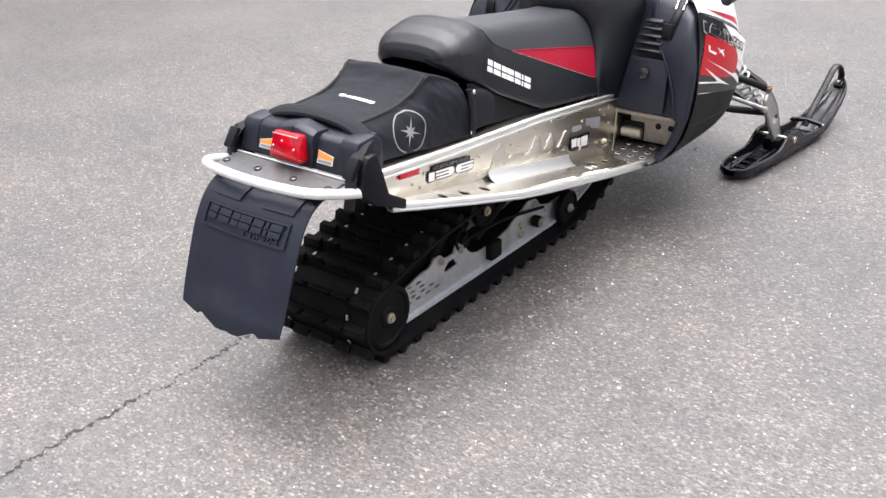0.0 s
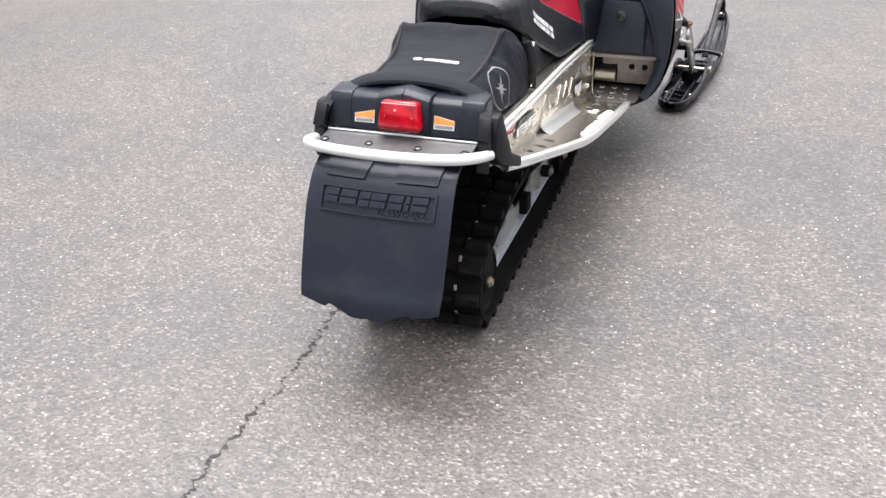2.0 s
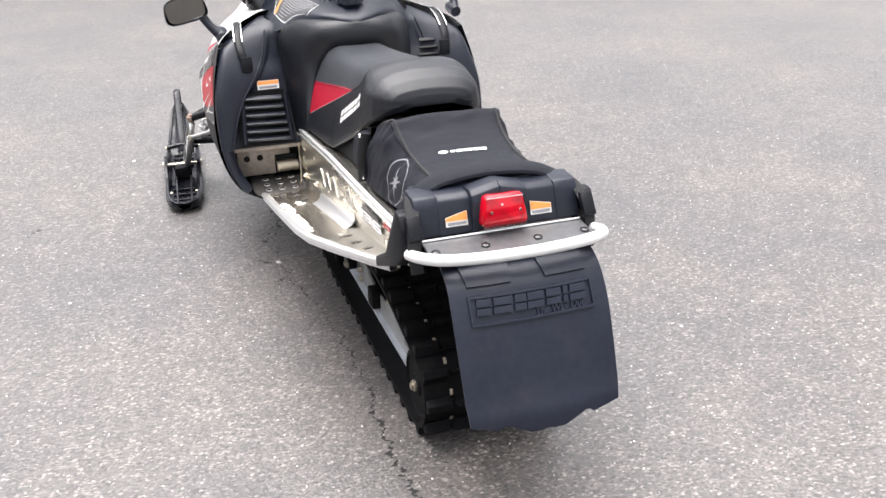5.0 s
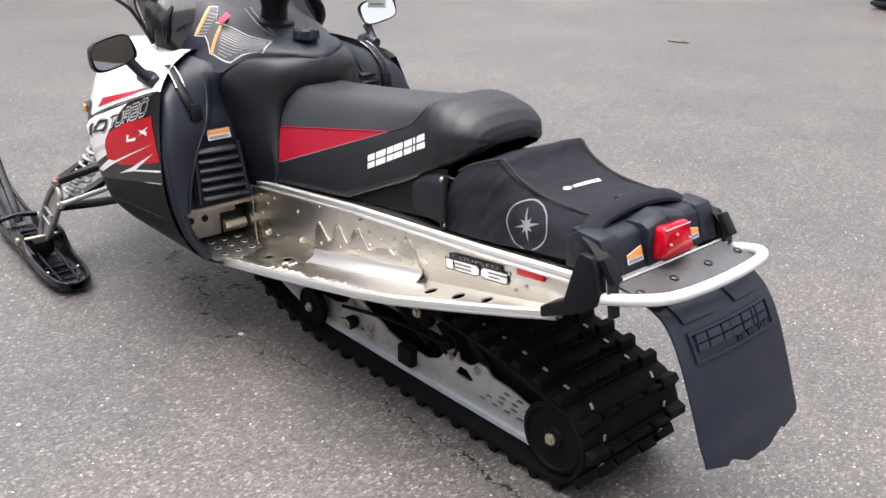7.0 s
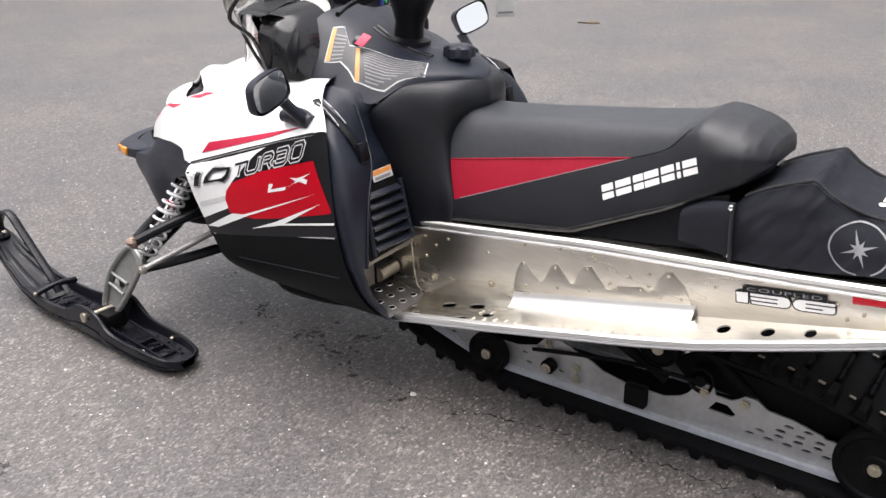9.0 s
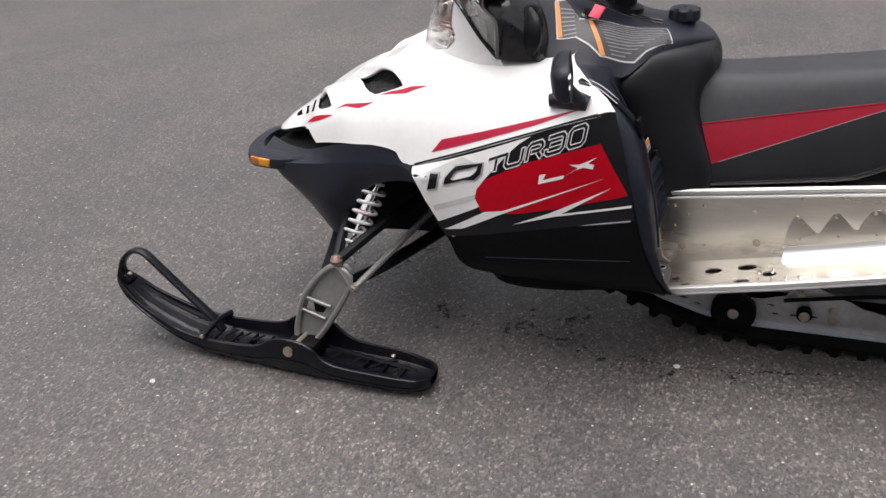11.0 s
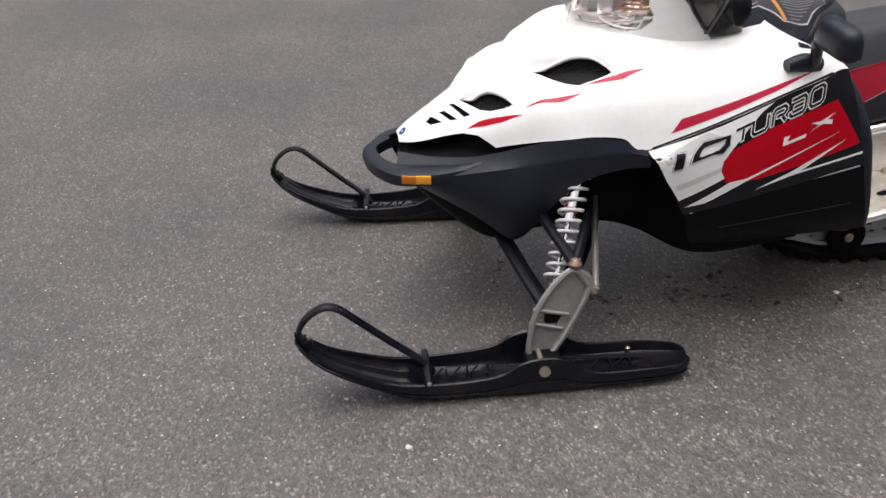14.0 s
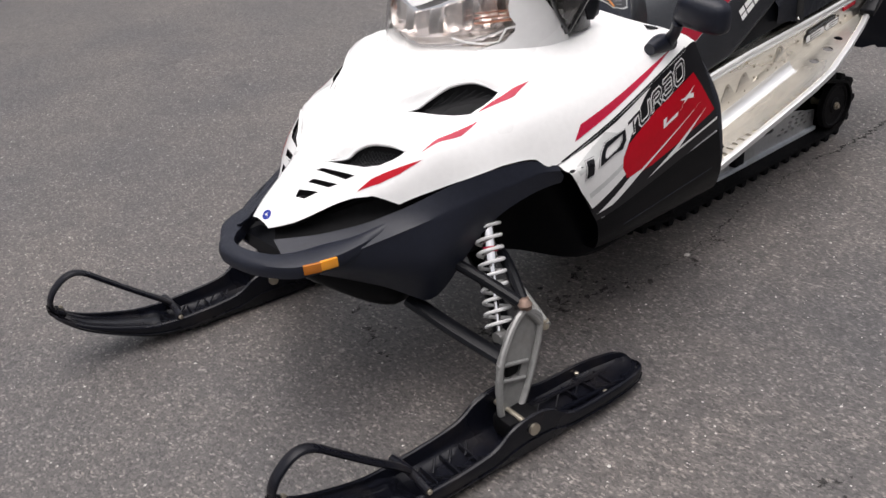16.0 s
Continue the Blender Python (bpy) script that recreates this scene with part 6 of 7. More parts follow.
# ---- headlight pod, windshield, dash ----
POD = [
    [(0, 2.115, .835), (.10, 2.095, .835), (.185, 2.035, .835), (.245, 1.955, .835), (.290, 1.86, .835), (.300, 1.76, .84)],
    [(0, 2.105, .90), (.10, 2.085, .90), (.185, 2.03, .90), (.250, 1.955, .90), (.300, 1.86, .90), (.312, 1.76, .90)],
    [(0, 2.08, .97), (.10, 2.062, .97), (.185, 2.012, .97), (.256, 1.945, .97), (.316, 1.862, .97), (.326, 1.76, .97)],
    [(0, 2.045, 1.04), (.10, 2.03, 1.04), (.18, 1.99, 1.04), (.260, 1.938, 1.04), (.322, 1.897, 1.04), (.335, 1.80, 1.04)],
    [(0, 2.035, 1.06), (.10, 2.02, 1.06), (.178, 1.982, 1.06), (.258, 1.934, 1.06), (.320, 1.899, 1.055), (.333, 1.80, 1.055)],
]
ph = loft(POD, 150, 150)


def pod_zone(c):
    """lamp, white skin or black dash side."""
    a = abs(c.x)
    low = along([(0, .845), (.141, .859), (.20, .875), (.237, .889), (.256, .916)], a)
    high = along([(0, .972), (.03, .979), (.15, 1.026), (.22, 1.052), (.26, 1.056)], a)
    side = along([(.86, .20), (.889, .237), (.914, .254), (.933, .256), (.952, .247), (.98, .243), (1.007, .248), (1.039, .257), (1.06, .240)], c.z)
    if low < c.z < high and a < side:
        return 0
    edge = along([(0.84, 1.775), (0.89, 1.809), (0.944, 1.851), (0.989, 1.887), (1.018, 1.899), (1.10, 1.92)], c.z)
    return 1 if c.y > edge else 2


pod_rows = [[Vector((-p.x, p.y, p.z)) for p in r[::-1]] + [p for p in r[1:]] for r in ph]
pb = grid(pod_rows)
pod_tree = BVHTree.FromBMesh(pb)
lamp, rest = halves(pb, lambda c: pod_zone(c) == 0)
skin, dashside = halves(rest, lambda c: pod_zone(c) == 1)
pod = part("headlight_pod", skin, WHITE, SLED, "glossy white headlight pod", 60)
dashside.free()
glass = lamp.copy()
def lamp_fold(a):
    """Height of the fold between the warm facets and the smoked visor of the lamp."""
    return along([(0, .955), (.08, .972), (.218, 1.018), (.26, 1.03)], a)


def lamp_waist(a):
    """Height of the ridge over the lower lobe."""
    return along([(0, .895), (.12, .906), (.20, .925), (.25, .950)], a)


for v in lamp.verts:
    c = Vector((v.co.x, v.co.y - 1.7, 0)).normalized()
    ang, a = math.atan2(v.co.x, v.co.y - 1.7), abs(v.co.x)
    up, low = lamp_fold(a), lamp_waist(a)
    if v.co.z > up:
        depth = 0.012 + 0.25 * (v.co.z - up)
    elif v.co.z > low:
        # flat mirrored facets, each tilted against the next
        cell = (ang * 7.5) % 1.0
        depth = 0.014 + 0.020 * (1 - abs(2 * cell - 1)) + 0.30 * (up - v.co.z) * (0.4 + 0.6 * (math.floor(ang * 7.5) % 2))
    else:
        depth = 0.008 + 0.030 * math.sin(math.pi * min(1, (low - v.co.z) / 0.055)) + 0.004 * noise.noise(v.co * 40)
    v.co -= c * depth
visor, bright = halves(lamp, lambda c: c.z > lamp_fold(abs(c.x)))
part("headlight_visor", visor, CHROME, pod, "grey mirrored upper part of the headlight", 60)
lamp = bright
for v in glass.verts:
    c = Vector((v.co.x, v.co.y - 1.7, 0)).normalized()
    v.co += c * 0.006
part("headlight_reflector", lamp, REFLECTOR, pod, "fluted chrome headlight reflector", 60)
part("headlight_lens", thick(glass, 0.002), LENS, pod, "clear curved headlight lens", 60).visible_shadow = False
for s in (-1, 1):
    for k in range(3):
        # brown bulb reflections across the facets, put in as thin coloured bars
        line = []
        for t in range(9):
            x = s * (0.135 + 0.095 * t / 8)
            z = 0.938 + 0.012 * k + 0.10 * (abs(x) - 0.135)
            h = pod_tree.ray_cast(Vector((x * 1.9, 2.75 - abs(x), z)), Vector((-x * 0.9, -1 + abs(x) * 0.5, 0)).normalized())
            if h[0]:
                line.append(h[0] - Vector((h[0].x, h[0].y - 1.7, 0)).normalized() * (0.008 + 0.003 * (t % 2)))
        part("bulb_reflection", tube(line, 0.0035 - 0.0007 * k, n=1, seg=6), COPPER, pod, "brown bar painted as a bulb reflection in the headlight")
    ridge = []
    for t in range(15):
        x = s * (0.10 + 0.148 * t / 14)
        z = lamp_waist(abs(x)) - 0.030 * math.sin(math.pi * t / 14) * (t < 8)
        h = pod_tree.ray_cast(Vector((x * 1.9, 2.75 - abs(x), z)), Vector((-x * 0.9, -1 + abs(x) * 0.5, 0)).normalized())
        if h[0]:
            ridge.append(h[0] - Vector((h[0].x, h[0].y - 1.7, 0)).normalized() * 0.004)
    part("headlight_ridge", tube(ridge, 0.003, n=1, seg=6), D_WHITE, pod, "bright ridge over the lower lobe of the headlight")
WS = [
    [(0, 2.052, 1.03), (.12, 2.032, 1.035), (.23, 1.968, 1.05), (.318, 1.902, 1.020), (.320, 1.853, .946), (.313, 1.808, .888)],
    [(0, 2.045, 1.10), (.12, 2.025, 1.105), (.25, 1.965, 1.110), (.350, 1.895, 1.09), (.380, 1.840, 1.045), (.380, 1.790, 1.000)],
    [(0, 2.00, 1.20), (.12, 1.985, 1.20), (.26, 1.930, 1.19), (.385, 1.870, 1.155), (.435, 1.835, 1.110), (.445, 1.805, 1.070)],
    [(0, 1.90, 1.36), (.11, 1.885, 1.36), (.23, 1.84, 1.34), (.34, 1.79, 1.28), (.40, 1.76, 1.22), (.42, 1.74, 1.16)],
]
wh = loft(WS, 24, 30)
ws = part("windshield", thick(grid([[Vector((-p.x, p.y, p.z)) for p in r[::-1]] + [p for p in r[1:]] for r in wh]), 0.003), SMOKE, SLED, "smoked clear windshield", 60)
ws.visible_shadow = False
for s in (-1, 1):
    rimline = wh[0][12:] + [r[-1] for r in wh[1:]]
    part("windshield_edge", tube([Vector((s * p.x, p.y, p.z)) for p in rimline], 0.006, n=1, seg=8), GLOSS, ws, "black windshield edge")
# rounded dash flank behind the windshield
BOSS = [
    (1.83, [(.300, .882), (.318, .95), (.308, 1.02), (.26, 1.055), (.12, 1.07)]),
    (1.78, [(.312, .880), (.320, .945), (.306, 1.01), (.26, 1.042), (.12, 1.06)]),
    (1.735, [(.308, .878), (.311, .925), (.295, .98), (.245, 1.01), (.12, 1.03)]),
    (1.70, [(.296, .876), (.293, .905), (.272, .942), (.225, .968), (.12, .992)]),
    (1.682, [(.275, .868), (.268, .885), (.25, .91), (.21, .935), (.12, .965)]),
]
for s in (-1, 1):
    boss = part("dash_flank", thick(grid(loft([[(s * x, y, z) for x, z in r] for y, r in BOSS], 26, 24)), 0.003), GLOSS, SLED, "rounded gloss black dash flank", 60)
    part("knee_pad", tube([(s * .308, 1.715, .900), (s * .308, 1.712, .935), (s * .296, 1.716, .975), (s * .265, 1.735, 1.008)], [0.010, 0.022, 0.024, 0.012], n=6, seg=14, flat=(0.5, 1.2)), SATIN, boss, "black raised pad on the dash flank")

CON = [
    [(0, 1.255, .880), (.012, 1.256, .880), (.022, 1.258, .879), (.03, 1.262, .876)],
    [(0, 1.268, .896), (.030, 1.27, .896), (.055, 1.276, .893), (.072, 1.284, .888)],
    [(0, 1.31, .916), (.06, 1.31, .913), (.105, 1.315, .904), (.135, 1.335, .887)],
    [(0, 1.38, .938), (.09, 1.38, .930), (.155, 1.385, .910), (.192, 1.405, .878)],
    [(0, 1.47, .952), (.11, 1.47, .940), (.185, 1.47, .906), (.252, 1.478, .830)],
    [(0, 1.55, .975), (.12, 1.55, .965), (.195, 1.55, .936), (.262, 1.55, .862)],
    [(0, 1.65, 1.020), (.13, 1.65, 1.004), (.20, 1.65, .950), (.275, 1.65, .865)],
    [(0, 1.74, 1.05), (.13, 1.74, 1.044), (.22, 1.745, .985), (.292, 1.75, .868)],
]
ch = loft(CON, 60, 28)
cb = grid([[Vector((-p.x, p.y, p.z)) for p in r[::-1]] + [p for p in r[1:]] for r in ch])
con_tree = BVHTree.FromBMesh(cb)
console = part("console", cb, PLASTIC, SLED, "black plastic console", 60)


def on_console(poly, material, name, label, off=0.001, step=0.03):
    return part(name, laid(flat_shape(poly, step), (0, 0, 1.2), (1, 0, 0), (0, 1, 0), con_tree, (0, 0, -1), off, 0.2), material, console, label)


LABEL = [(-.228, 1.660), (-.157, 1.684), (-.135, 1.660), (-.174, 1.612), (-.163, 1.576), (-.105, 1.384), (-.153, 1.363), (-.191, 1.426), (-.217, 1.453), (-.240, 1.539), (-.226, 1.572), (-.214, 1.612)]
on_console([(x + math.copysign(.0028, x + .185), y + math.copysign(.0024, y - 1.50)) for x, y in LABEL], D_SILVER, "label_border", "pale outline of the caution label", 0.0006, 0.012)
on_console(LABEL, D_PRINT, "caution_label", "large dark printed caution label on the console", 0.0012, 0.012)
on_console([(-.228, 1.660), (-.157, 1.684), (-.152, 1.675), (-.222, 1.648)], D_ORANGE, "label_band", "orange band of the caution label", 0.0018, 0.012)
on_console([(-.240, 1.541), (-.172, 1.588), (-.167, 1.578), (-.236, 1.528)], D_ORANGE, "label_band", "orange band of the caution label", 0.0018, 0.012)
for k in range(11):
    a = (-.168 - .0058 * k, 1.566 - .0052 * k)
    L = (1.12, 1.12, 1.15, 1.05, .95, .85, .74, .62, .50, .36, .24)[k]
    b = (a[0] + .045 * L, a[1] - .155 * L)
    on_console([a, b, (b[0] - .0022, b[1] - .001), (a[0] - .0022, a[1] - .001)], D_GREY, "text_bar", "line of small print as a bar", 0.0019, 0.03)
for k in range(7):
    a = (-.166 - .0085 * k, 1.668 - .0035 * k)
    b = (a[0] + .012, a[1] - .034)
    on_console([a, b, (b[0] - .0028, b[1] - .001), (a[0] - .0028, a[1] - .001)], D_GREY, "text_bar", "line of small print as a bar", 0.0019, 0.03)
# moulded fold that runs over the console from the lock to the fuel cap
for shift, r in ((0.0, 0.005), (0.020, 0.0035)):
    fold = []
    for k in range(12):
        x, y = -.040 - shift - .018 * k / 11, 1.615 - .215 * k / 11
        h = con_tree.ray_cast(Vector((x, y, 1.3)), Vector((0, 0, -1)))
        if h[0]:
            fold.append(h[0])
    part("console_fold", tube(fold, r, n=1, seg=8), GLOSS, console, "moulded fold on the console")
capp = []
cap_bm = bmesh.new()
for h, r in ((-.012, .030), (0, .036), (.004, .044), (.030, .042), (.036, .034), (.036, .004)):
    capp.append([Vector((0.005, 1.350, 0.930)) + Vector((r * (1 + (.09 * math.cos(6 * a) if .002 < h < .033 else 0)) * math.cos(a), r * (1 + (.09 * math.cos(6 * a) if .002 < h < .033 else 0)) * math.sin(a), h)) for a in (2 * math.pi * k / 48 for k in range(48))])
part("fuel_cap", grid(capp, cap_bm, wrap=True), PLASTIC, SLED, "black lobed fuel cap", 40)
part("ignition_lock", turned([(-.01, .018), (.008, .018), (.012, .012), (.022, .010)], (-.150, 1.598, .968), (-.4, -.3, 1), 16), GLOSS, SLED, "black ignition lock")
part("key_tag", slab([(-.024, -.012), (.004, -.024), (.024, .010), (-.004, .022)], (-.165, 1.566, .985), (0.25, -0.97, 0.05), (0.62, 0.15, 0.77), 0.003, 0.001), PINK, SLED, "pink key tag")
part("steering_boot", turned([(-.03, .072), (0.005, .066), (.012, .045), (.05, .043), (.10, .060), (.16, .082), (.20, .08)], (0, 1.53, .965), (0, -0.12, 1), 20), SATIN, SLED, "black rubber boot round the steering post")
part("handlebar_pad", box((0.20, 0.13, 0.10), (0, 1.53, 1.15), 0.03), SATIN, SLED, "black handlebar pad")
bar = part("handlebar", tube([(-.40, 1.36, 1.15), (-.28, 1.42, 1.14), (-.12, 1.52, 1.14), (0, 1.54, 1.14), (.12, 1.52, 1.14), (.28, 1.42, 1.14), (.40, 1.36, 1.15)], 0.012, n=6), SATIN, SLED, "black handlebar")
for s in (-1, 1):
    part("grip", tube([(s * .29, 1.415, 1.141), (s * .41, 1.353, 1.151)], 0.019, seg=14), RUBBER, bar, "ribbed black grip")
    part("lever", tube([(s * .22, 1.50, 1.12), (s * .30, 1.50, 1.105), (s * .40, 1.45, 1.10)], 0.007, n=4), SATIN, bar, "black lever")
sw = part("switch_block", box((0.06, 0.05, 0.055), (-.25, 1.445, 1.13), 0.008), PLASTIC, bar, "black switch block")
part("switch", box((0.012, 0.010, 0.022), (-.262, 1.418, 1.118), 0.002), D_BLUE, sw, "blue switch")
part("switch", box((0.008, 0.010, 0.020), (-.245, 1.418, 1.122), 0.002), GREEN, sw, "green switch")
part("kill_switch", box((0.07, 0.035, 0.03), (-.10, 1.60, 1.115), 0.008), RED_REF, SLED, "red switch by the handlebar")
part("gauge_housing", turned([(-.05, .035), (-.03, .060), (.0, .066), (.012, .062), (.014, .052), (.004, .050)], (-.075, 1.83, 1.045), (-0.25, -0.75, 0.6), 28), SATIN, SLED, "black gauge housing")
part("gauge_face", turned([(0.0, .050), (.003, .050)], (-.075, 1.83, 1.047), (-0.25, -0.75, 0.6), 28), D_PAPER, SLED, "pale round gauge face")
# black liner that closes the pod towards the rider
liner = []
for d, z in ((0.0, 1.055), (0.03, 1.058), (0.075, 1.045), (0.085, 0.99), (0.09, 0.92), (0.09, 0.86)):
    row = []
    for p in pod_rows[-1]:
        c = Vector((p.x, p.y - 1.7, 0))
        row.append(Vector((p.x, p.y, z)) - c.normalized() * min(d, c.length * 0.6))
    liner.append(row)
part("pod_liner", grid(liner), SATIN, SLED, "black inner wall of the headlight pod", 60)
part("dash_top", grid(loft([[(-.27, 1.76, .95), (-.15, 1.78, 1.0), (0, 1.79, 1.01), (.15, 1.78, 1.0), (.27, 1.76, .95)], [(-.25, 1.86, .98), (-.14, 1.92, 1.02), (0, 1.95, 1.03), (.14, 1.92, 1.02), (.25, 1.86, .98)], [(-.235, 1.90, 1.02), (-.13, 1.98, 1.07), (0, 2.02, 1.08), (.13, 1.98, 1.07), (.235, 1.90, 1.02)]], 14, 20)), SATIN, SLED, "black dash top")

# mirrors
for s, c, base, tw in ((-1, (-.560, 1.565, .918), (-.440, 1.548, .812), 10), (1, (.548, 1.676, .936), (.500, 1.640, .822), -10)):
    mir = new("mirror")
    mir.parent = SLED
    tagged(mir, "black rear-view mirror on a short stalk")
    M = pose(*c, -5 if s < 0 else -17, -10 if s < 0 else -13, tw)
    sh = bmesh.new()
    secs = []
    for y, k in ((-.012, .97), (-.016, 1.0), (-.002, 1.0), (.014, .93), (.026, .72), (.031, .35)):
        ring = []
        for i in range(28):
            a = 2 * math.pi * i / 28
            ca, sa = math.cos(a), math.sin(a)
            r = 1 / (abs(ca) ** 4 + abs(sa) ** 4) ** 0.25
            ring.append(M @ Vector((.076 * k * r * ca * (1 + .1 * s * sa), y, .047 * k * r * sa)))
        secs.append(ring)
    bm = grid(secs, wrap=True)
    bm.faces.new([v for v in bm.verts if (v.co - (M @ Vector((0, .031, 0)))).length < .034])
    part("mirror_shell", bm, PLASTIC, mir, "black mirror shell", 50)
    gl = bmesh.new()
    gl.faces.new([gl.verts.new(M @ Vector((.070 * r * ca, -.0125, .042 * r * sa))) for ca, sa, r in ((math.cos(a), math.sin(a), 1 / (abs(math.cos(a)) ** 4 + abs(math.sin(a)) ** 4) ** 0.25) for a in (2 * math.pi * i / 28 for i in range(28)))])
    part("mirror_glass", gl, MIRROR, mir, "mirror glass")
    b = Vector(base)
    e = M @ Vector((-s * .055, .012, -.036))
    part("mirror_stalk", tube([b + Vector((0, 0, 0.004)), b.lerp(e, 0.5) + Vector((s * .004, 0, 0)), e], [0.021, 0.016, 0.017], n=6, seg=14), PLASTIC, mir, "black mirror stalk")
    part("mirror_foot", tube([b + Vector((0, -.018, 0.0)), b + Vector((0, .03, 0.010)), b + Vector((s * .004, .082, .006))], [0.021, 0.026, 0.017], n=6, seg=14), PLASTIC, mir, "black mirror foot on the hood")

# hood straps
for s in (-1, 1):
    st = part("hood_strap", tube([(s * .378, 1.565, .856), (s * .386, 1.525, .842), (s * .392, 1.478, .815), (s * .390, 1.432, .775), (s * .380, 1.410, .735)], 0.008, n=6, seg=8, flat=(1.8, 0.6)), SATIN, SLED, "black rubber hood strap")
    for d in (-.014, .014):
        part("strap_wire", tube([(s * .382 + d, 1.545, .856), (s * .388 + d, 1.505, .838), (s * .392 + d, 1.462, .806)], 0.002, n=4, seg=6), CHROME, st, "bright wire of the strap")
    part("strap_pocket", box((0.04, 0.014, 0.055), (s * .377, 1.405, .735), 0.006, Matrix.Rotation(-0.2, 3, "X")), SATIN, SLED, "black strap catch")

# louvres and door in the rear cowl
def cowl_y(z):
    return along([(0.44, 1.353), (0.52, 1.367), (0.61, 1.385), (0.68, 1.403), (0.80, 1.46)], z)


vent = part("cowl_vent", thick(grid([[(-.435, cowl_y(.445) - .004, .445), (-.23, cowl_y(.445) + .006, .445)], [(-.43, cowl_y(.53) - .004, .53), (-.24, cowl_y(.53) + .006, .53)], [(-.415, cowl_y(.635) - .004, .635), (-.255, cowl_y(.635) + .006, .635)]]), 0.003), SHADOWY, SLED, "black louvred vent in the cowl")
for k in range(6):
    z = .470 + k * .029
    part("louvre", box((0.155 - k * .004, 0.020, 0.009), (-.330 - k * .001, cowl_y(z) - .012, z), 0.002, Matrix.Rotation(0.5, 3, "X") @ Matrix.Rotation(-0.05, 3, "Z")), PLASTIC, vent)
for x, dx in ((-.418, .01), (-.246, -.008)):
    part("vent_post", tube([(x, cowl_y(.46) - .01, .455), (x + dx, cowl_y(.63) - .01, .630)], 0.008), PLASTIC, vent)
lab = part("hot_label", slab([(0, 0), (.078, 0), (.078, .032), (0, .032)], (-.348, 1.396, .640), (1, -0.06, 0.02), (0, 0.25, 0.97), 0.0008), D_PAPER, SLED, "small orange and white warning label")
part("label_band", slab([(0.001, .018), (.077, .018), (.077, .031), (.001, .031)], (-.348, 1.3948, .640), (1, -0.06, 0.02), (0, 0.25, 0.97), 0.0008), D_ORANGE, lab, "orange band")
part("text_bar", slab([(0.006, .004), (.070, .004), (.070, .012), (.006, .012)], (-.348, 1.3948, .640), (1, -0.06, 0.02), (0, 0.25, 0.97), 0.0008), D_GREY, lab, "line of small print as a bar")
door = part("storage_door", slab([(.222, .455), (.412, .450), (.405, .62), (.385, .635), (.262, .638), (.248, .62)], (0, 1.388, 0), (1, 0, 0), (0, 0.21, 1), -0.008, 0.003), PLASTIC, SLED, "black storage compartment door")
for v in door.data.vertices:
    v.co.y -= 0.136
part("door_latch", turned([(0, .020), (.006, .019), (.010, .012)], (.318, 1.366, .585), (0, -1, 0.2), 20), GLOSS, door, "round black door latch")
for k in range(5):
    z = .665 + k * .024
    part("louvre", box((0.105 - k * .010, 0.018, 0.008), (.315, cowl_y(z) - .008, z), 0.002, Matrix.Rotation(0.5, 3, "X")), SATIN, SLED)

# ---- tail housing, lamp, bag ----
def prism(x0, x1, prof, bevel=0.005):
    return slab(prof, (x0, 0, 0), (0, 1, 0), (0, 0, 1), x1 - x0, bevel)


tail = part("tail_housing", prism(-.192, .192, [(-.104, .628), (-.078, .706), (-.062, .716), (.02, .718), (.02, .628)]), PLASTIC, SLED, "black plastic tail housing")
for s in (-1, 1):
    hood_half = prism(*sorted((0, s * .070)), [(-.108, .629), (-.104, .698), (-.098, .716), (-.080, .725), (-.035, .722), (-.03, .629)], 0.003)
    for v in hood_half.verts:
        v.co.z += 0.016 * (1 - abs(v.co.x) / .07) * max(0, min(1, (v.co.z - .63) / .08))
    part("lamp_hood", hood_half, PLASTIC, tail, "black peaked hood over the tail lamp")
for s in (-1, 1):
    a, b = sorted((s * .146, s * .207))
    part("tail_corner", prism(a, b, [(-.106, .629), (-.084, .700), (-.072, .718), (-.01, .722), (.02, .70), (.02, .629)], 0.006), PLASTIC, tail, "raised corner of the tail housing")
lens = box((.112, .040, .074), (0, -.116, .683), 0.011, Matrix.Rotation(-0.22, 3, "X"), 3)
for v in lens.verts:
    v.co.x *= 1.06 - 0.22 * (v.co.z - .646) / .074
lamp_ob = part("tail_lamp", lens, RED_LENS, SLED, "red plastic tail lamp")
tilt = Matrix.Rotation(-0.22, 3, "X")
# the lens's highlight, put in as a small pale button
part("lens_glint", turned([(0, .0035), (.002, .003), (.003, .001)], (-.008, -.1335, .700), (0, -1, 0.22), 12), D_PALE, lamp_ob, "pale button painted as a highlight on the lens")
part("lamp_foot", box((.106, .004, .014), (0, -.133, .652), 0.002, Matrix.Rotation(-0.22, 3, "X")), D_DEEP, lamp_ob, "dark red lower edge of the lamp")
part("lamp_band", box((.092, .003, .003), (0, -.1285, .7155), 0.001, tilt), D_PALE, lamp_ob, "pale upper rim of the lamp lens")
for s in (-1, 1):
    part("lamp_screw", turned([(0, .004), (.003, .003)], (s * .036, -.1385, .684), (0, -1, 0.2), 8), CHROME, lamp_ob)
V = Vector((0, 0.316, 0.949))
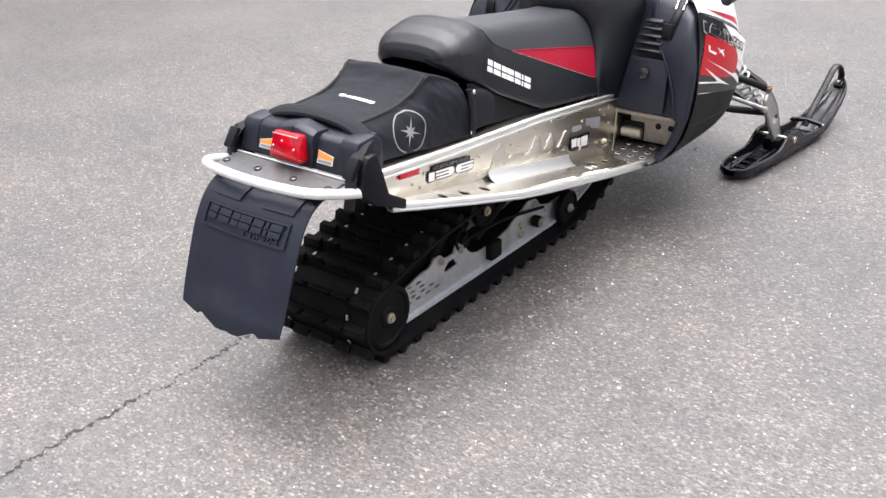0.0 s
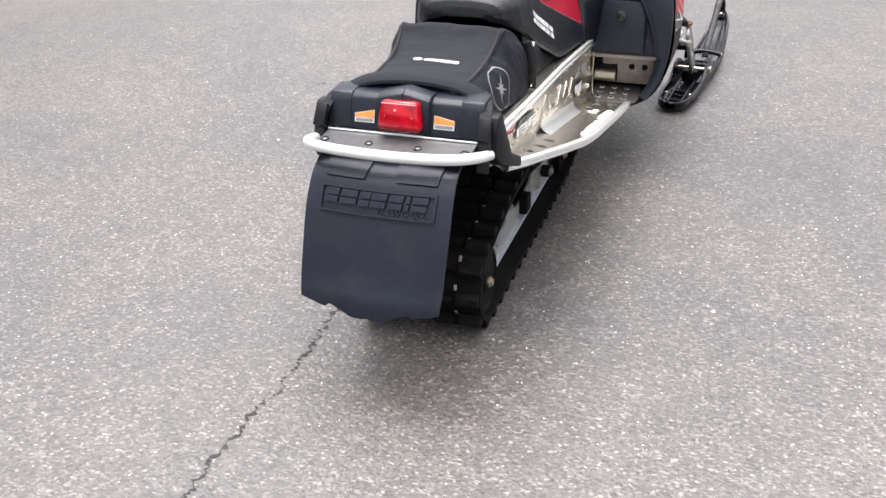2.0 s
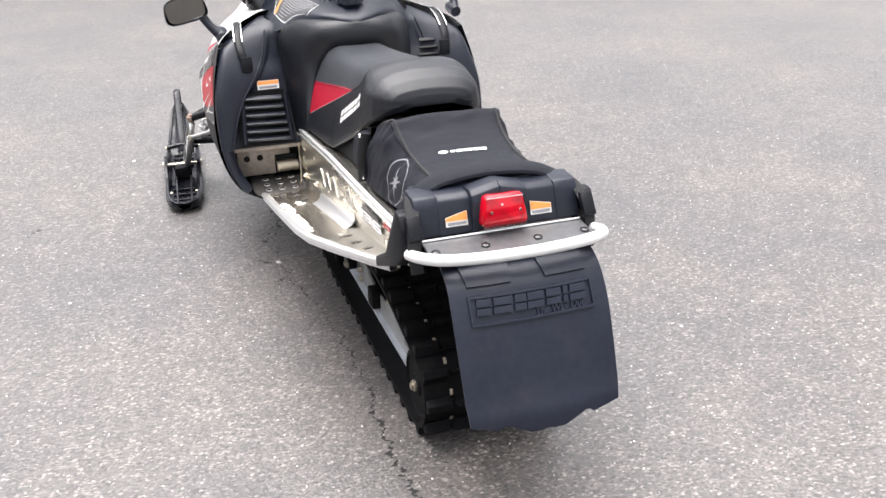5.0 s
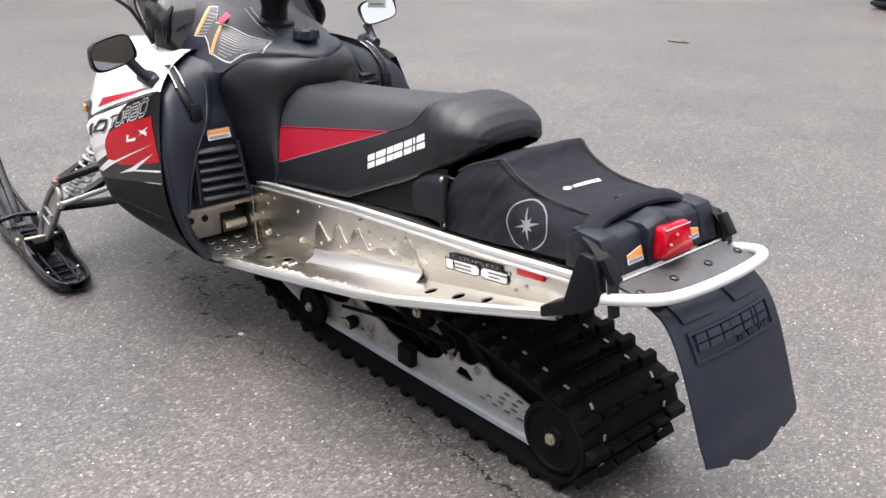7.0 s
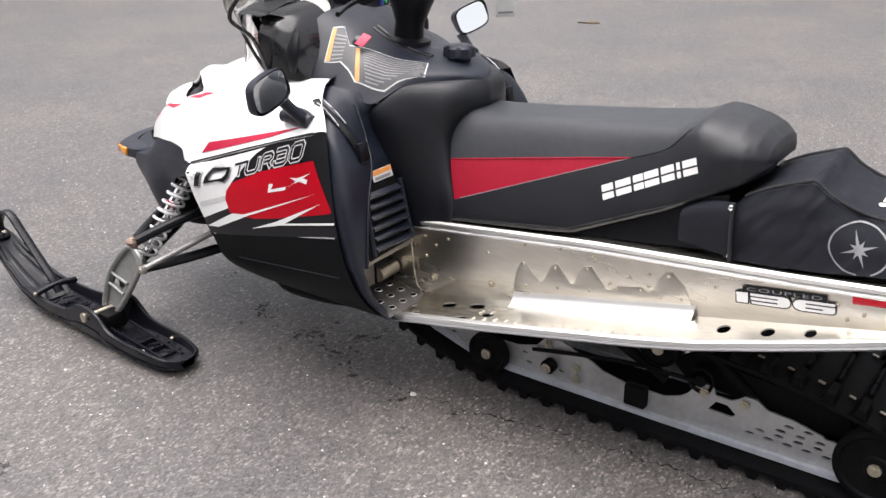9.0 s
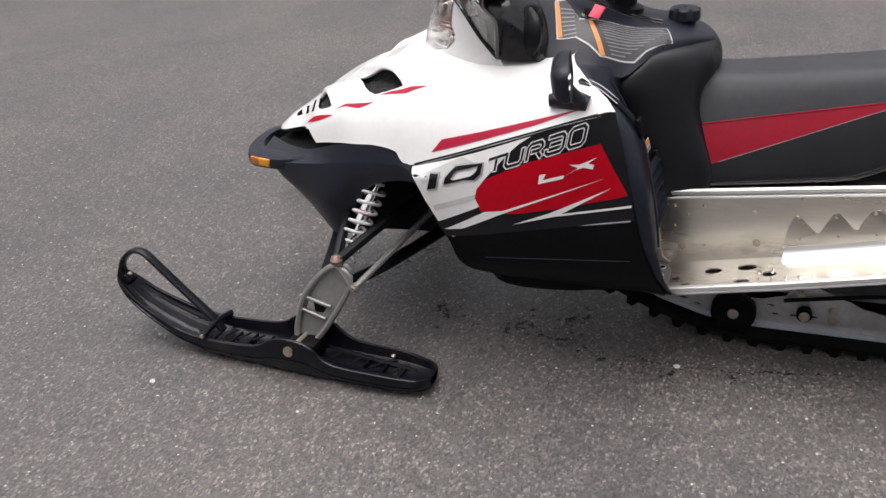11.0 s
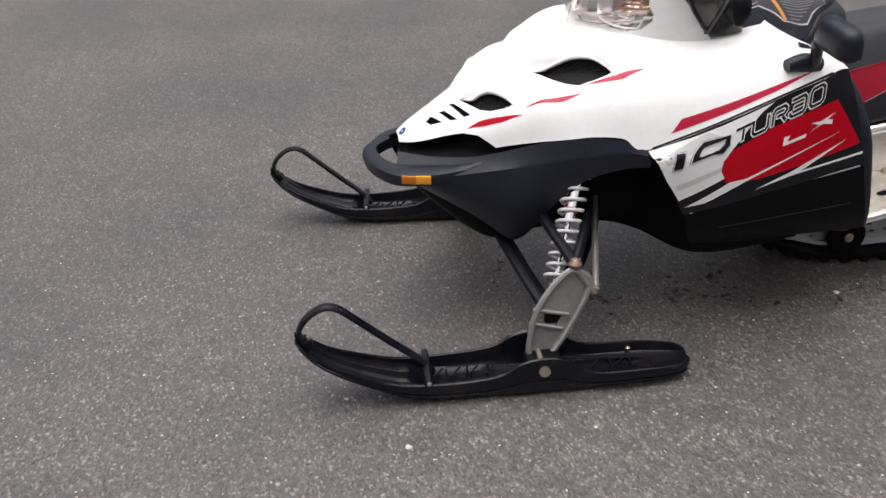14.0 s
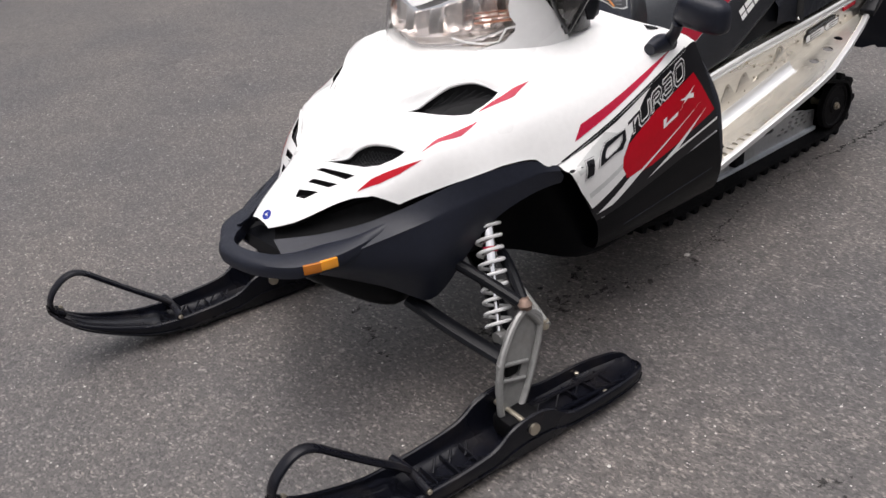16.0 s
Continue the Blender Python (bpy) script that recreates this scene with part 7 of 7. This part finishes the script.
for s in (-1, 1):
    x0 = -.134 if s < 0 else .080
    O = (x0, -.1000, .648)
    lb = part("caution_label", slab([(0, 0), (.054, 0), (.054, .034 if s < 0 else .024), (0, .022 if s < 0 else .034)], O, (1, 0, 0), V, 0.0010), D_PAPER, SLED, "small orange and white caution label")
    O2 = (x0, -.1008, .648)
    part("label_band", slab([(.001, .013), (.053, .013), (.053, .033 if s < 0 else .023), (.001, .021 if s < 0 else .033)], O2, (1, 0, 0), V, 0.0012), D_ORANGE, lb, "orange band")
    part("text_bar", slab([(.004, .003), (.050, .003), (.050, .010), (.004, .010)], O2, (1, 0, 0), V, 0.0012), D_GREY, lb, "line of small print as a bar")

BAG = thing("cargo_bag", "black fabric cargo bag strapped behind the seat", "bag")
SEC = [
    (-.030, [(0, .690), (.10, .690), (.135, .682), (.165, .665), (.180, .636)]),
    (.015, [(0, .735), (.112, .732), (.136, .722), (.168, .682), (.188, .634)]),
    (.15, [(0, .741), (.122, .738), (.144, .727), (.176, .682), (.191, .620)]),
    (.24, [(0, .772), (.128, .766), (.149, .752), (.180, .692), (.194, .607)]),
    (.285, [(0, .806), (.134, .798), (.156, .782), (.183, .70), (.194, .602)]),
    (.305, [(0, .806), (.134, .797), (.157, .780), (.183, .70), (.194, .600)]),
    (.38, [(0, .776), (.135, .768), (.160, .752), (.184, .69), (.194, .593)]),
    (.435, [(0, .744), (.135, .738), (.162, .724), (.184, .67), (.192, .589)]),
    (.460, [(0, .71), (.13, .705), (.16, .695), (.180, .66), (.188, .588)]),
]
bh = loft([[(x, y, z) for x, z in p] for y, p in SEC], 90, 48)
brows = [[Vector((-p.x, p.y, p.z)) for p in r[::-1]] + [p for p in r[1:]] for r in bh]
bb = grid(brows)
for v in bb.verts:
    n1 = noise.noise(v.co * 14) * 0.0055 + noise.noise(Vector((v.co.x * 20, v.co.y * 45 + v.co.z * 30, v.co.z * 20))) * 0.0035
    v.co += Vector((math.copysign(1, v.co.x) * min(1, abs(v.co.x) / .12), 0, 0.7)) * n1
bag_tree = BVHTree.FromBMesh(bb)
bag = part("bag_body", bb, FABRIC, BAG, "", 60)
for s in (-1, 1):
    part("piping", tube([(s * x, y, z + .003) for y, x, z in ((.0, .128, .728), (.15, .133, .735), (.24, .138, .763), (.285, .142, .794), (.305, .144, .793), (.38, .148, .765), (.435, .15, .735))], 0.0045, n=5, seg=8), WEB, BAG, "raised seam along the bag top")
    # emblem: ring and star
    for ring_r, w in ((.058, .0035),):
        bm, n = bmesh.new(), 40
        for i in range(n):
            a, b = 2 * math.pi * i / n, 2 * math.pi * (i + 1) / n
            sq = lambda t, r: (r * math.cos(t) * 1.12, r * math.sin(t) * 0.95)
            bm.faces.new([bm.verts.new((*sq(a, ring_r), 0)), bm.verts.new((*sq(b, ring_r), 0)), bm.verts.new((*sq(b, ring_r - w), 0)), bm.verts.new((*sq(a, ring_r - w), 0))])
        part("emblem_ring", laid(bm, (0, .168, .674), (0, -1, 0), (0, .1, 1), bag_tree, (-s, 0, 0), .0012, .6), D_GREY, BAG, "grey printed ring")
    star = []
    for i in range(16):
        r = (.040, .010, .022, .010)[i % 4]
        a = math.pi / 8 * i + 0.35
        star.append((r * math.cos(a), r * math.sin(a)))
    part("emblem_star", laid(flat_shape(star, .02), (0, .168, .674), (0, -1, 0), (0, .1, 1), bag_tree, (-s, 0, 0), .0016, .6), D_GREY, BAG, "grey printed star shape")
    # front pocket, strap and snaps
    pk = part("side_pocket", grid(loft([[(s * .165, y, zt), (s * .186, y, zt - .012), (s * .192, y, (zt + zb) / 2), (s * .188, y, zb)] for y, zt, zb in ((.45, .722, .592), (.50, .718, .598), (.545, .706, .604), (.575, .688, .606))], 12, 10)), FABRIC, BAG, "fabric pocket below the seat")
    part("pocket_strap", tube([(s * .183, .452, .725), (s * .197, .447, .66), (s * .198, .442, .590)], 0.013, n=5, seg=8, flat=(0.35, 1.2)), WEB, BAG, "black webbing strap")
    for y, z in ((.452, .720), (.443, .600)):
        part("snap", turned([(0, .007), (.003, .006), (.005, .003)], (s * .198, y, z), (s, 0, 0), 12), CHROME, BAG, "bright snap fastener")
    # rear buckle and strap end
    part("rear_strap", tube([(s * .185, -.005, .714), (s * .206, -.062, .704), (s * .216, -.106, .672), (s * .221, -.128, .640), (s * .222, -.134, .600), (s * .218, -.138, .560)], 0.013, n=6, seg=8, flat=(1.2, 0.25)), WEB, BAG, "black webbing strap")
    bk = part("buckle", box((.032, .020, .060), (s * .218, -.118, .664), .004, Matrix.Rotation(-0.62, 3, "X")), SATIN, BAG, "black plastic buckle")
    part("buckle_slot", box((.018, .004, .012), (s * .218, -.1285, .6545), .001, Matrix.Rotation(-0.62, 3, "X")), SHADOWY, bk)
part("rear_roll", tube([(-.205, -.03, .668), (-.185, -.018, .702), (-.12, -.006, .732), (0, .0, .742), (.12, -.006, .732), (.185, -.018, .702), (.205, -.03, .668)], 0.013, n=8, seg=10, flat=(1.9, 0.8)), FABRIC, BAG, "rolled fabric edge of the bag")
tab = part("pull_tab", box((.034, .012, .008), (-.012, .028, .7475), .002), WEB, BAG, "small black pull tab")
for k in range(7):
    part("top_mark", laid(blocks(.098, .011, .2, k), (-.034, .151, 1.2), (1, -.02, 0), (0.02, 1, 0), bag_tree, (0, 0, -1), .0012, .2), D_WHITE, BAG, "white block marking on the bag top")
part("top_mark", laid(flat_shape(oval(-.052, .158, .013, .008, 16), .02), (0, 0, 1.2), (1, 0, 0), (0, 1, 0), bag_tree, (0, 0, -1), .0012, .2), D_WHITE, BAG, "white oval marking on the bag top")

# the body's front sits askew on the tunnel: its right half is set in towards the left
ASKEW = {"hood", "vent", "vent_lip", "vent_screen", "red_dash", "red_streak", "seam_line", "fender_skin", "chin_skin", "arch_wall", "side_panel", "belly_side", "belly_pan", "crease", "mould_line", "white_field", "silver_field", "red_field", "white_streak", "letter", "letter_outline", "front_bumper"}
for ob in SLED.children_recursive:
    if ob.type == "MESH" and ob.name.split(".")[0] in ASKEW:
        for v in ob.data.vertices:
            if v.co.x > 0:
                v.co.x -= 0.065 * bump_at(v.co.y, 1.62, 2.30) * min(1.0, v.co.x / 0.12)

# ---- small things round the machine ----
tagd = thing("hang_tag", "white printed card tag hanging from the handlebar", "tag")
part("card", box((.062, .0012, .12), (.335, 1.40, 1.055), .0004, Matrix.Rotation(-0.78, 3, "Z")), D_PAPER, tagd)
part("text_bar", box((.048, .0006, .006), (.3328, 1.3978, 1.008), 0, Matrix.Rotation(-0.78, 3, "Z")), D_GREY, tagd, "line of print as a bar")
part("string", tube([(.335, 1.40, 1.112), (.332, 1.396, 1.14)], .001), D_GREY, tagd)
blade = grid([[(-.10 + .0333 * k, -.020 * math.sin(math.pi * k / 6), .010 + .010 * math.sin(k * .9)), (-.10 + .0333 * k, 0, .003), (-.10 + .0333 * k, .020 * math.sin(math.pi * k / 6), .012)] for k in range(7)])
put(tagged(part("dry_leaf", blade, DRYLEAF), "dry brown leaf lying on the asphalt", "leaf"), pose(5.47, 3.68, 0, 0, 0, 105))
# far dark object, kept as a plain box shape
crate = thing("dark_object", "black box-shaped object standing on the asphalt", "box", at=(0, 0, 0))
part("box_body", box((.84, .58, .46), (9.42, 3.32, .25), .03), SATIN, crate)
part("box_rim", box((.88, .62, .05), (9.42, 3.32, .07), .012), GLOSS, crate, "dark rim round the object's foot")
